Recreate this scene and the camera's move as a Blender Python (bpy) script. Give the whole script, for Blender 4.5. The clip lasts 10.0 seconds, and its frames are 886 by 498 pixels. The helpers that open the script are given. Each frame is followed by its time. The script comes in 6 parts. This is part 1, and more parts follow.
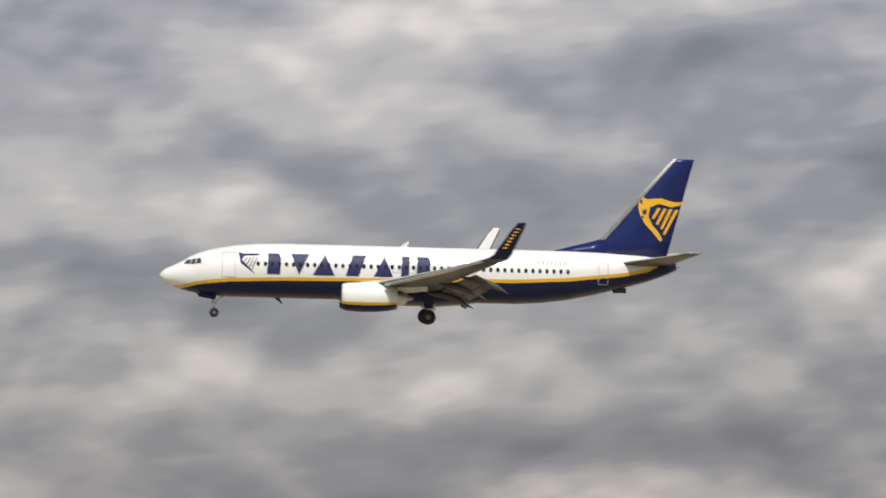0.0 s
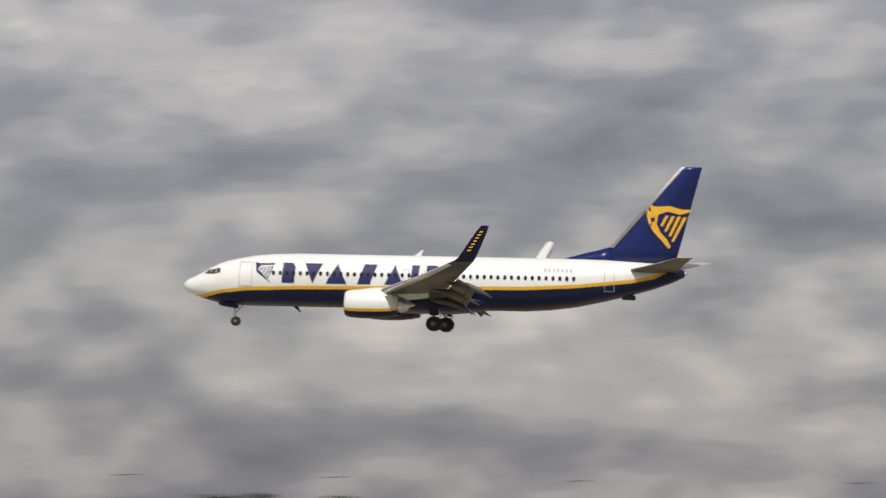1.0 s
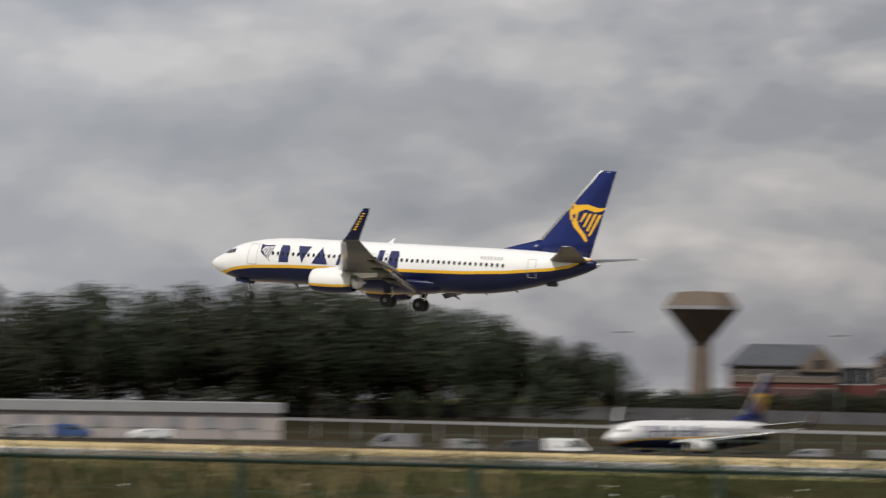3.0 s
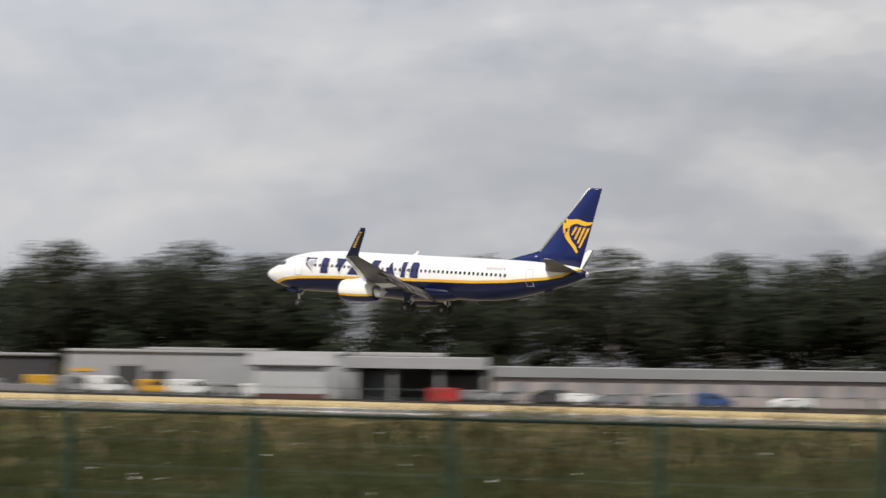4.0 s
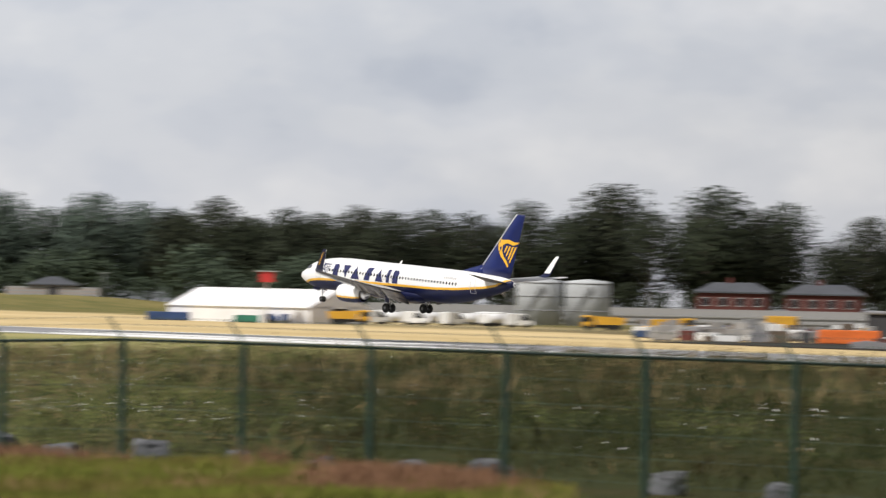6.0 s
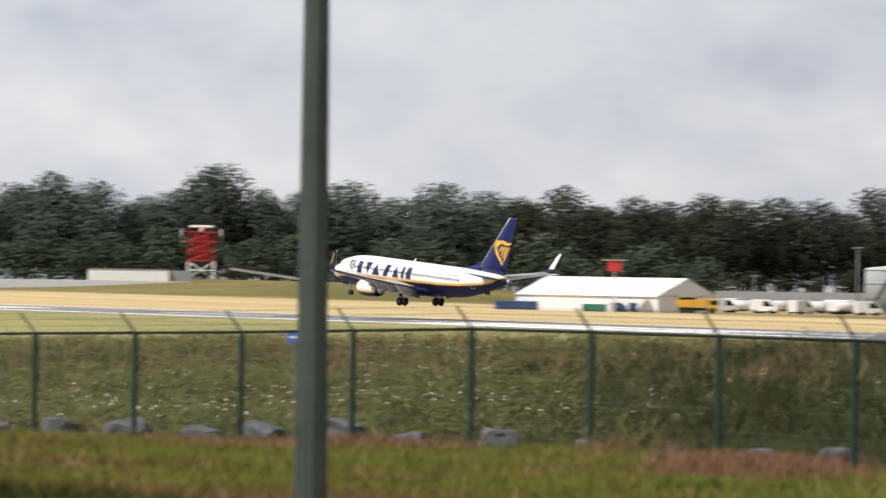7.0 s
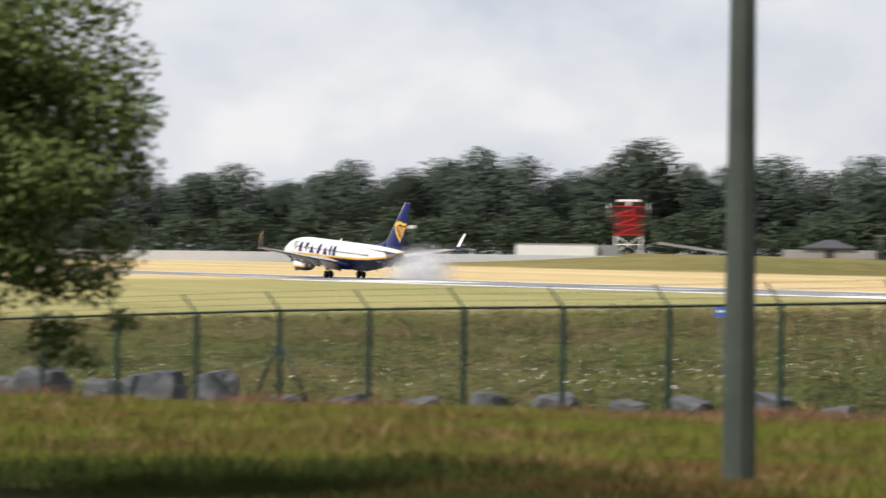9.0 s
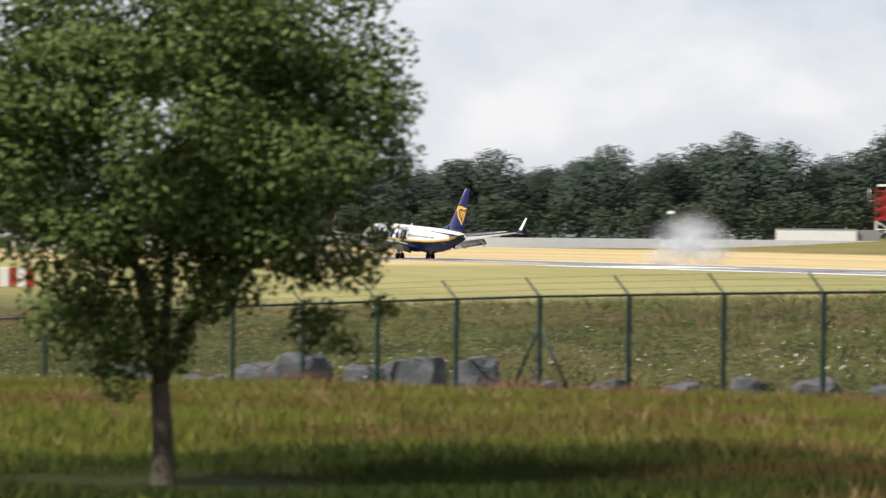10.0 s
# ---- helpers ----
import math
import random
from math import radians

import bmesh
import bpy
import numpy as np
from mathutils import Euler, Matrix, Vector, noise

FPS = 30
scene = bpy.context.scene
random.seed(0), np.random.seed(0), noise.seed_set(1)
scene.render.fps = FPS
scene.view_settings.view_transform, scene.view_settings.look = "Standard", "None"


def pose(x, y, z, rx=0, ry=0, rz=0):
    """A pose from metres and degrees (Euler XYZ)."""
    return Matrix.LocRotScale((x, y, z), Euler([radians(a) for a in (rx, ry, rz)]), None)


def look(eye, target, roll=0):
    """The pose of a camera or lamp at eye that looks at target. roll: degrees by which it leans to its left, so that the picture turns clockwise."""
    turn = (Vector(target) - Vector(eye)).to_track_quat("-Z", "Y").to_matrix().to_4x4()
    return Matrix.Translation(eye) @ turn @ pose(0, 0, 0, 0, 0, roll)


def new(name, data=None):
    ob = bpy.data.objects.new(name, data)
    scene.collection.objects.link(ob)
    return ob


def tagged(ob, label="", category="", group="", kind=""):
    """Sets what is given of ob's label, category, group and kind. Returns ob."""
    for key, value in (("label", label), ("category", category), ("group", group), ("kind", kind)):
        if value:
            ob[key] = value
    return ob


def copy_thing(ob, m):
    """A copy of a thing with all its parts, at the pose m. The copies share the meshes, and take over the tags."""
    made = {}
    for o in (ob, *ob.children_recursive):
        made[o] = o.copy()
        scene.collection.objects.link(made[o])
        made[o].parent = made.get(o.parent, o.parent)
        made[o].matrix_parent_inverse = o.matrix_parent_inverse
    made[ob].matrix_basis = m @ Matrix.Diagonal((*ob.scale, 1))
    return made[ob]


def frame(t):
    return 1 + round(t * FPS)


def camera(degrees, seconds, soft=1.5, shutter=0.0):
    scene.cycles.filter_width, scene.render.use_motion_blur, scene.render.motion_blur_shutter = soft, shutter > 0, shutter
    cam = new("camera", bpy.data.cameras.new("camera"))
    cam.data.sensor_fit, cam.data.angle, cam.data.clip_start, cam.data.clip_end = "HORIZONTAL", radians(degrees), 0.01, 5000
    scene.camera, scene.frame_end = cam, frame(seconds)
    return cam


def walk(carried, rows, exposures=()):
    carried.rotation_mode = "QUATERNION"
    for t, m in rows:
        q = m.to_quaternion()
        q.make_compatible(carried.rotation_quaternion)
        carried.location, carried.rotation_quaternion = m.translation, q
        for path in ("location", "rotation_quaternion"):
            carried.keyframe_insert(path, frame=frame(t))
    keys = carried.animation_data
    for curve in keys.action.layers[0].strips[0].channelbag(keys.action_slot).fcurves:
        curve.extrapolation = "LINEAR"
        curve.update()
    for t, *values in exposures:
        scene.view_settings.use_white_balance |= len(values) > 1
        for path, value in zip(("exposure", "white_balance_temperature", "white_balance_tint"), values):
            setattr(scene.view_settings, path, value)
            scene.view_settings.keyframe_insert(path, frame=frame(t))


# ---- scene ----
H = 6.79          # eye above the runway
cam = camera(11.28, 10.0, soft=1.3, shutter=0.72)
# focused far out over the runway
cam.data.dof.use_dof, cam.data.dof.focus_distance, cam.data.dof.aperture_fstop = True, 420.0, 5.0

# seconds, turn to the left, tilt, lean (degrees); the camera stands on a bank and pans
CAM = (
    (0.0, -0.871, 3.982, -0.140),
    (0.5, 4.804, 3.494, -0.144),
    (1.0, 11.059, 3.415, 0.030),
    (1.5, 16.749, 2.994, 0.430),
    (2.0, 21.800, 2.319, 0.910),
    (2.5, 26.943, 1.999, 0.908),
    (2.7, 28.580, 1.879, 0.888),
    (3.8, 37.377, 1.249, 0.810),
    (4.0, 39.078, 1.176, 0.820),
    (4.5, 42.515, 0.963, 0.823),
    (5.0, 45.666, 0.750, 0.981),
    (5.5, 48.250, 0.552, 1.089),
    (5.7, 49.101, 0.516, 1.175),
    (6.8, 54.330, 0.275, 0.904),
    (7.0, 54.975, 0.234, 0.924),
    (7.5, 56.575, 0.145, 0.805),
    (8.0, 57.882, 0.023, 0.630),
    (8.5, 58.953, -0.069, 0.545),
    (9.0, 60.424, -0.173, 0.715),
    (9.5, 62.388, -0.308, 0.672),
    (10.0, 63.735, -0.389, 0.540),
    (10.1, 63.97, -0.404, 0.515),
)


def walk_path():
    return [(t, pose(0, 0, H, 90 + tilt, 0, turn) @ pose(0, 0, 0, 0, 0, lean)) for t, turn, tilt, lean in CAM]


walk(cam, walk_path(), exposures=((0.0, 0.06), (1.0, -0.04), (1.5, -0.08), (2.0, -0.13), (2.7, -0.10), (3.8, 0.20), (5.5, 0.27), (7.0, 0.38), (8.5, 0.46), (10.0, 0.56)))

# ---- sky and sun ----
SUN_EL, SUN_AZ = 50.0, 172.0   # azimuth clockwise from +y: behind the camera


def make_world():
    w = bpy.data.worlds.new("sky")
    scene.world = w
    w.use_nodes = True
    nt = w.node_tree
    nt.nodes.clear()
    N, L = nt.nodes.new, nt.links.new
    out, bg = N("ShaderNodeOutputWorld"), N("ShaderNodeBackground")
    sky = N("ShaderNodeTexSky")
    sky.sky_type, sky.sun_disc = "NISHITA", False
    sky.sun_elevation, sky.sun_rotation = radians(SUN_EL), radians(SUN_AZ)
    tc = N("ShaderNodeTexCoord")

    def noise_of(scale, zs, detail, rough, off, dist=0.0):
        mp = N("ShaderNodeMapping")
        mp.inputs["Scale"].default_value = (1, 1, zs)
        mp.inputs["Location"].default_value = off
        L(tc.outputs["Generated"], mp.inputs["Vector"])
        nz = N("ShaderNodeTexNoise")
        nz.inputs["Scale"].default_value, nz.inputs["Detail"].default_value = scale, detail
        nz.inputs["Roughness"].default_value, nz.inputs["Distortion"].default_value = rough, dist
        L(mp.outputs["Vector"], nz.inputs["Vector"])
        return nz.outputs["Fac"]

    def mixer(kind, a, b, fac=None, val=1.0):
        m = N("ShaderNodeMix")
        m.data_type, m.blend_type = "RGBA", kind
        m.inputs[0].default_value = val
        if fac is not None:
            L(fac, m.inputs[0])
        for s, k in ((a, 6), (b, 7)):
            if isinstance(s, tuple):
                m.inputs[k].default_value = (*s, 1)
            else:
                L(s, m.inputs[k])
        return m.outputs[2]

    def ramp(src, stops):
        r = N("ShaderNodeValToRGB")
        r.color_ramp.interpolation = "EASE"
        while len(r.color_ramp.elements) < len(stops):
            r.color_ramp.elements.new(0.5)
        for e, (p, c) in zip(r.color_ramp.elements, stops):
            e.position, e.color = p, (c[0], c[1], c[2], 1)
        L(src, r.inputs["Fac"])
        return r.outputs["Color"]

    def sums(a, ka, b=None, kb=0.0, c=0.0):
        """a * ka + b * kb + c"""
        m = N("ShaderNodeMath")
        m.operation = "MULTIPLY_ADD"
        L(a, m.inputs[0])
        m.inputs[1].default_value = ka
        m.inputs[2].default_value = c
        if b is not None:
            L(sums(b, kb, None, 0.0, c), m.inputs[2])
        return m.outputs[0]

    def billows(scale, zs, off, rise, detail, rough, gain, relief):
        """Banked cloud: dense bodies, lighter along their upper edges."""
        body = noise_of(scale, zs, detail, rough, off, 0.12)
        above = noise_of(scale, zs, detail, rough, (off[0], off[1], off[2] + rise), 0.12)
        return sums(body, gain + relief, above, -relief, 0.5 - gain * 0.5)

    banks = billows(11.0, 2.5, (3.1, 1.7, 0.62), 0.026, 4, 0.47, 1.0, 1.9)
    puffs = billows(30.0, 1.6, (0.3, 5.7, 2.4), 0.014, 4.5, 0.52, 0.8, 2.0)
    heavy = sums(banks, 0.62, puffs, 0.48, -0.02)
    cloud = ramp(heavy, ((0.12, (0.174, 0.173, 0.199)), (0.40, (0.261, 0.254, 0.281)), (0.53, (0.342, 0.328, 0.346)), (0.68, (0.46, 0.433, 0.430)), (0.98, (0.70, 0.645, 0.615))))
    # duller towards the horizon
    sep0, low = N("ShaderNodeSeparateXYZ"), N("ShaderNodeMapRange")
    L(tc.outputs["Generated"], sep0.inputs[0])
    L(sep0.outputs["Z"], low.inputs["Value"])
    low.inputs["From Min"].default_value, low.inputs["From Max"].default_value = 0.0, 0.12
    low.inputs["To Min"].default_value, low.inputs["To Max"].default_value = 0.80, 1.06
    cloud = mixer("MULTIPLY", cloud, low.outputs["Result"])
    # thinner, brighter cloud towards the left end of the pan (-x)
    sep = N("ShaderNodeSeparateXYZ")
    L(tc.outputs["Generated"], sep.inputs[0])
    mr = N("ShaderNodeMapRange")
    mr.interpolation_type = "SMOOTHSTEP"
    mr.inputs["From Min"].default_value, mr.inputs["From Max"].default_value = -0.27, -0.92
    L(sep.outputs["X"], mr.inputs["Value"])
    veil = sums(billows(9.0, 2.5, (1.3, 4.2, 0.9), 0.026, 4, 0.47, 1.0, 1.8), 0.6, billows(24.0, 1.6, (5.3, 0.2, 1.9), 0.015, 5, 0.5, 0.9, 1.8), 0.5, -0.012)
    thin = ramp(veil, ((0.10, (0.41, 0.437, 0.51)), (0.40, (0.50, 0.518, 0.575)), (0.58, (0.545, 0.556, 0.600)), (0.95, (0.64, 0.638, 0.66))))
    cloud = mixer("MIX", cloud, thin, mr.outputs["Result"])
    sk = mixer("MULTIPLY", sky.outputs["Color"], (0.1, 0.1, 0.1))
    L(mixer("MIX", sk, cloud, None, 0.9), bg.inputs["Color"])
    bg.inputs["Strength"].default_value = 1.0
    L(bg.outputs[0], out.inputs["Surface"])


make_world()
sd = bpy.data.lights.new("sun", "SUN")
sd.energy, sd.angle, sd.color = 3.3, radians(0.8), (1.0, 0.95, 0.88)
sun = new("sun", sd)
_e, _a = radians(SUN_EL), radians(SUN_AZ)
sun.matrix_world = look((0, 0, 60), (-math.sin(_a) * math.cos(_e), -math.cos(_a) * math.cos(_e), 60 - math.sin(_e)))

# ---- materials ----
def mat(name, col, rough=0.6, metal=0.0, vary=0.0, scale=3.0, bump=0.0, col2=None, spec=None, coat=0.0):
    """A principled surface with two scales of noise in its colour, optional bump."""
    m = bpy.data.materials.new(name)
    m.use_nodes = True
    nt = m.node_tree
    p = nt.nodes["Principled BSDF"]
    N, L = nt.nodes.new, nt.links.new
    p.inputs["Roughness"].default_value, p.inputs["Metallic"].default_value = rough, metal
    p.inputs["Base Color"].default_value = (*col, 1)
    if coat:
        p.inputs["Coat Weight"].default_value, p.inputs["Coat Roughness"].default_value = coat, 0.08
    if spec is not None:
        p.inputs["Specular IOR Level"].default_value = spec
    if vary or bump or col2:
        tc = N("ShaderNodeTexCoord")
        a, b = N("ShaderNodeTexNoise"), N("ShaderNodeTexNoise")
        for nz, s in ((a, scale), (b, scale * 9)):
            nz.inputs["Scale"].default_value, nz.inputs["Detail"].default_value = s, 4
            L(tc.outputs["Object"], nz.inputs["Vector"])
        add = N("ShaderNodeMath")
        add.operation = "MULTIPLY_ADD"
        L(b.outputs["Fac"], add.inputs[0])
        add.inputs[1].default_value = 0.45
        L(a.outputs["Fac"], add.inputs[2])
        r = N("ShaderNodeValToRGB")
        c2 = col2 or tuple(min(1, c * (1 + vary)) for c in col)
        c1 = col if col2 else tuple(c * (1 - vary) for c in col)
        r.color_ramp.elements[0].position, r.color_ramp.elements[0].color = 0.5, (*c1, 1)
        r.color_ramp.elements[1].position, r.color_ramp.elements[1].color = 0.95, (*c2, 1)
        L(add.outputs[0], r.inputs["Fac"])
        src = r.outputs["Color"]
        L(src, p.inputs["Base Color"])
        if bump:
            bp = N("ShaderNodeBump")
            bp.inputs["Strength"].default_value = bump
            bp.inputs["Distance"].default_value = 0.05
            L(b.outputs["Fac"], bp.inputs["Height"])
            L(bp.outputs["Normal"], p.inputs["Normal"])
    return m


M = {}
M["white"] = mat("white_paint", (0.80, 0.80, 0.79), 0.32, vary=0.04, scale=0.6, coat=0.3)
M["navy"] = mat("navy_paint", (0.006, 0.009, 0.045), 0.35, vary=0.15, scale=0.5, spec=0.3)
M["name_blue"] = mat("name_paint", (0.026, 0.030, 0.10), 0.5, vary=0.12, scale=1.5, spec=0.25)
# navy again for the fin, brightened in colour for the sun on it
M["fin_blue_lit"] = mat("fin_paint_lit", (0.009, 0.019, 0.116), 0.3, vary=0.12, scale=0.5, spec=0.4)
M["hub"] = mat("wheel_hub", (0.16, 0.16, 0.165), 0.5, 0.4, vary=0.2, scale=6)
M["gold"] = mat("gold_paint", (0.78, 0.43, 0.03), 0.35, vary=0.06, scale=1.0)
# wing grey in two copies: underside shade painted in, then the lit top
M["wing_grey_shaded"] = mat("wing_grey_shaded", (0.075, 0.068, 0.061), 0.5, vary=0.16, scale=0.8)
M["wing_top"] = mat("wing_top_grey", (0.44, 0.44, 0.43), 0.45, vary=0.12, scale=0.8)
M["bare"] = mat("bare_metal", (0.62, 0.62, 0.63), 0.3, 0.9, vary=0.08, scale=2)
M["dark"] = mat("dark_metal", (0.05, 0.05, 0.055), 0.5, 0.5, vary=0.2, scale=4)
M["tyre"] = mat("tyre_rubber", (0.018, 0.018, 0.018), 0.85, vary=0.3, scale=8)
M["pane"] = mat("dark_glass", (0.015, 0.018, 0.022), 0.12, vary=0.2, scale=1)
M["cockpit"] = mat("cockpit_glass", (0.05, 0.055, 0.06), 0.08, vary=0.2, scale=1, spec=0.9)
M["line"] = mat("panel_line", (0.45, 0.45, 0.46), 0.5, vary=0.1, scale=2)


# ---- helpers of this scene ----
def part(name, bm, material, parent=None, label="", smooth=False, kind="", category="", group=""):
    me = bpy.data.meshes.new(name)
    bmesh.ops.recalc_face_normals(bm, faces=bm.faces)
    bm.to_mesh(me)
    bm.free()
    for m in (material if isinstance(material, (list, tuple)) else [material]):
        me.materials.append(m)
    if smooth:
        for f in me.polygons:
            f.use_smooth = True
    ob = new(name, me)
    if parent:
        ob.parent = parent
    return tagged(ob, label, category, group, kind)


def same(name, me, parent, m):
    ob = new(name, me)
    ob.parent = parent
    ob.matrix_basis = m
    return ob


def box(bm, x0, x1, y0, y1, z0, z1, mi=0, bevel=0.0):
    n0 = len(bm.faces)
    vs = [bm.verts.new((x, y, z)) for x in (x0, x1) for y in (y0, y1) for z in (z0, z1)]
    fs = [bm.faces.new([vs[i] for i in q]) for q in ((0, 1, 3, 2), (4, 6, 7, 5), (0, 4, 5, 1), (2, 3, 7, 6), (0, 2, 6, 4), (1, 5, 7, 3))]
    for f in fs:
        f.material_index = mi
    if bevel:
        es = list({e for f in fs for e in f.edges})
        bmesh.ops.bevel(bm, geom=es, offset=bevel, segments=1, affect="EDGES", profile=0.5)
    return fs


def tube(bm, p0, p1, r0, r1=None, seg=10, mi=0, caps=True):
    p0, p1 = Vector(p0), Vector(p1)
    r1 = r0 if r1 is None else r1
    d = (p1 - p0).normalized()
    u = d.orthogonal().normalized()
    v = d.cross(u)
    rings = []
    for p, r in ((p0, r0), (p1, r1)):
        rings.append([bm.verts.new(p + (u * math.cos(2 * math.pi * i / seg) + v * math.sin(2 * math.pi * i / seg)) * r) for i in range(seg)])
    for i in range(seg):
        f = bm.faces.new((rings[0][i], rings[0][(i + 1) % seg], rings[1][(i + 1) % seg], rings[1][i]))
        f.material_index, f.smooth = mi, seg > 5
    if caps:
        for rg in rings:
            bm.faces.new(rg).material_index = mi


def loft(bm, rings, mi=0, close=True, caps=True, smooth=True):
    """Rings of points of one count, joined in order."""
    vr = [[bm.verts.new(p) for p in r] for r in rings]
    n = len(vr[0])
    for a, b in zip(vr, vr[1:]):
        for i in range(n if close else n - 1):
            f = bm.faces.new((a[i], a[(i + 1) % n], b[(i + 1) % n], b[i]))
            f.material_index = mi(i) if callable(mi) else mi
            f.smooth = smooth
    if caps and close:
        for r in (vr[0], vr[-1]):
            bm.faces.new(r).material_index = mi(0) if callable(mi) else mi
    return vr


def plate(bm, pts, thick, mi=0):
    """A flat outline, given as points, thickened by the vector thick."""
    th = Vector(thick)
    a = [bm.verts.new(Vector(p)) for p in pts]
    b = [bm.verts.new(Vector(p) + th) for p in pts]
    n = len(a)
    fs = [bm.faces.new(a), bm.faces.new(b[::-1])] + [bm.faces.new((a[i], a[(i + 1) % n], b[(i + 1) % n], b[i])) for i in range(n)]
    for f in fs:
        f.material_index = mi


def lerp_table(tab, x):
    if x <= tab[0][0]:
        return tab[0][1]
    for (a, b), (c, d) in zip(tab, tab[1:]):
        if x <= c:
            return b + (d - b) * (x - a) / (c - a)
    return tab[-1][1]


def smooth01(v):
    v = min(1.0, max(0.0, v))
    return v * v * (3 - 2 * v)

# ---- the ground ----
# heights over the runway, by distance w to the camera's left along it
FENCE_TOP = ((-60, 5.84), (57, 5.84), (63, 5.66), (69, 5.51), (75, 5.34), (83, 5.05), (87, 4.89), (96, 4.46), (130, 3.0))
CREST = ((-60, 4.5), (55, 4.5), (86, 4.25), (106, 4.3), (151, 3.6), (171, 3.0), (243, 0.7), (300, 0.1))
HOLLOW = ((345, 0.0), (400, -0.2), (480, -1.6), (540, -3.9), (580, -3.8), (640, 0.2), (760, 1.5), (800, 3.0), (1200, 3.5))


def fence_y(w):
    return 45.6 - 0.086 * w


def ground_z(x, y):
    w = -x
    r = math.hypot(x, y)
    fy = fence_y(min(max(w, -60), 130))
    fg = lerp_table(FENCE_TOP, w) - 1.95
    cr = lerp_table(CREST, w)
    if y < 0:
        z = 5.1 + 0.01 * y
    elif y < 12:
        z = 5.1 - 0.9 * y / 12
    elif y < fy:
        z = 4.2 + (fg - 4.2) * (y - 12) / (fy - 12)
    elif y < 95:
        z = fg + (cr - fg) * ((y - fy) / (95 - fy)) ** 1.3
    elif y < 190:
        z = cr * (1 - smooth01((y - 95) / 95))
    else:
        z = 0.0
        if y > 345:
            hollow = lerp_table(HOLLOW, y)
            hollow *= smooth01((440 - w) / 60) if y < 660 else smooth01((w - 215) / 60) * smooth01((700 - w) / 150)
            z += hollow
            # grassy mound under the radar tower and the pavilion
            k = min(1.0, max(0.0, ((w - 825) * 135 + (y - 565) * 35) / (135 ** 2 + 35 ** 2)))
            d = math.hypot(w - 825 - 135 * k, y - 565 - 35 * k)
            z += 2.9 * math.exp(-(d / 38) ** 2)
    # beyond the plateau the land falls away
    z -= 70 * smooth01((r - 1150) / 3400)
    k = 1 - smooth01((y - 80) / 40)
    z += k * 0.10 * noise.noise((x * 0.12, y * 0.12, 0.0))
    return z


def ground_material():
    m = bpy.data.materials.new("ground_grass")
    m.use_nodes = True
    nt = m.node_tree
    p = nt.nodes["Principled BSDF"]
    p.inputs["Roughness"].default_value = 0.95
    p.inputs["Specular IOR Level"].default_value = 0.04
    N, L = nt.nodes.new, nt.links.new
    tc = N("ShaderNodeTexCoord")
    sep = N("ShaderNodeSeparateXYZ")
    L(tc.outputs["Object"], sep.inputs[0])

    def nz(scale, detail=4, sx=1.0):
        mp = N("ShaderNodeMapping")
        mp.inputs["Scale"].default_value = (sx, 1, 1)
        L(tc.outputs["Object"], mp.inputs["Vector"])
        n = N("ShaderNodeTexNoise")
        n.inputs["Scale"].default_value, n.inputs["Detail"].default_value = scale, detail
        L(mp.outputs["Vector"], n.inputs["Vector"])
        return n.outputs["Fac"]

    def ramp(src, *stops):
        r = N("ShaderNodeValToRGB")
        while len(r.color_ramp.elements) < len(stops):
            r.color_ramp.elements.new(0.5)
        for e, (q, c) in zip(r.color_ramp.elements, stops):
            e.position, e.color = q, (*c, 1)
        L(src, r.inputs["Fac"])
        return r.outputs["Color"]

    def mix(a, b, fac):
        x = N("ShaderNodeMix")
        x.data_type = "RGBA"
        L(fac, x.inputs[0])
        L(a, x.inputs[6])
        L(b, x.inputs[7])
        return x.outputs[2]

    def edge(at, soft, wob=None):
        v = sep.outputs["Y"]
        if wob:
            ma = N("ShaderNodeMath")
            ma.operation = "MULTIPLY_ADD"
            L(nz(0.05, 3), ma.inputs[0])
            ma.inputs[1].default_value = wob
            L(v, ma.inputs[2])
            v = ma.outputs[0]
            at += wob / 2
        mr = N("ShaderNodeMapRange")
        mr.inputs["From Min"].default_value, mr.inputs["From Max"].default_value = at - soft, at + soft
        L(v, mr.inputs["Value"])
        return mr.outputs["Result"]

    meadow = mix(ramp(nz(0.35, 6), (0.35, (0.017, 0.024, 0.008)), (0.52, (0.032, 0.037, 0.012)), (0.68, (0.060, 0.045, 0.019))), ramp(nz(5, 5), (0.3, (0.018, 0.026, 0.008)), (0.7, (0.062, 0.062, 0.022))), nz(1.3))
    mown = mix(ramp(nz(0.03, 5, 0.2), (0.35, (0.215, 0.22, 0.085)), (0.6, (0.37, 0.33, 0.15))), ramp(nz(0.6, 4, 0.1), (0.3, (0.21, 0.225, 0.085)), (0.7, (0.40, 0.345, 0.16))), nz(0.2, 3, 0.15))
    dry = mix(ramp(nz(0.04, 5, 0.15), (0.35, (0.47, 0.355, 0.17)), (0.65, (0.67, 0.54, 0.31))), ramp(nz(0.4, 4, 0.15), (0.3, (0.38, 0.28, 0.125)), (0.7, (0.65, 0.52, 0.30))), nz(0.15, 3, 0.2))
    # far grass of the right-hand end, with cloud shade put into its colour
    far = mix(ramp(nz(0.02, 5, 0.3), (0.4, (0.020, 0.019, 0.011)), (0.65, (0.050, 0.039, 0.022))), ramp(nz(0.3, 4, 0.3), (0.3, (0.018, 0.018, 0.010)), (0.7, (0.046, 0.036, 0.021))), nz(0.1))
    c = mix(meadow, mown, edge(128, 30))
    c = mix(c, dry, edge(338, 1.5, 5))
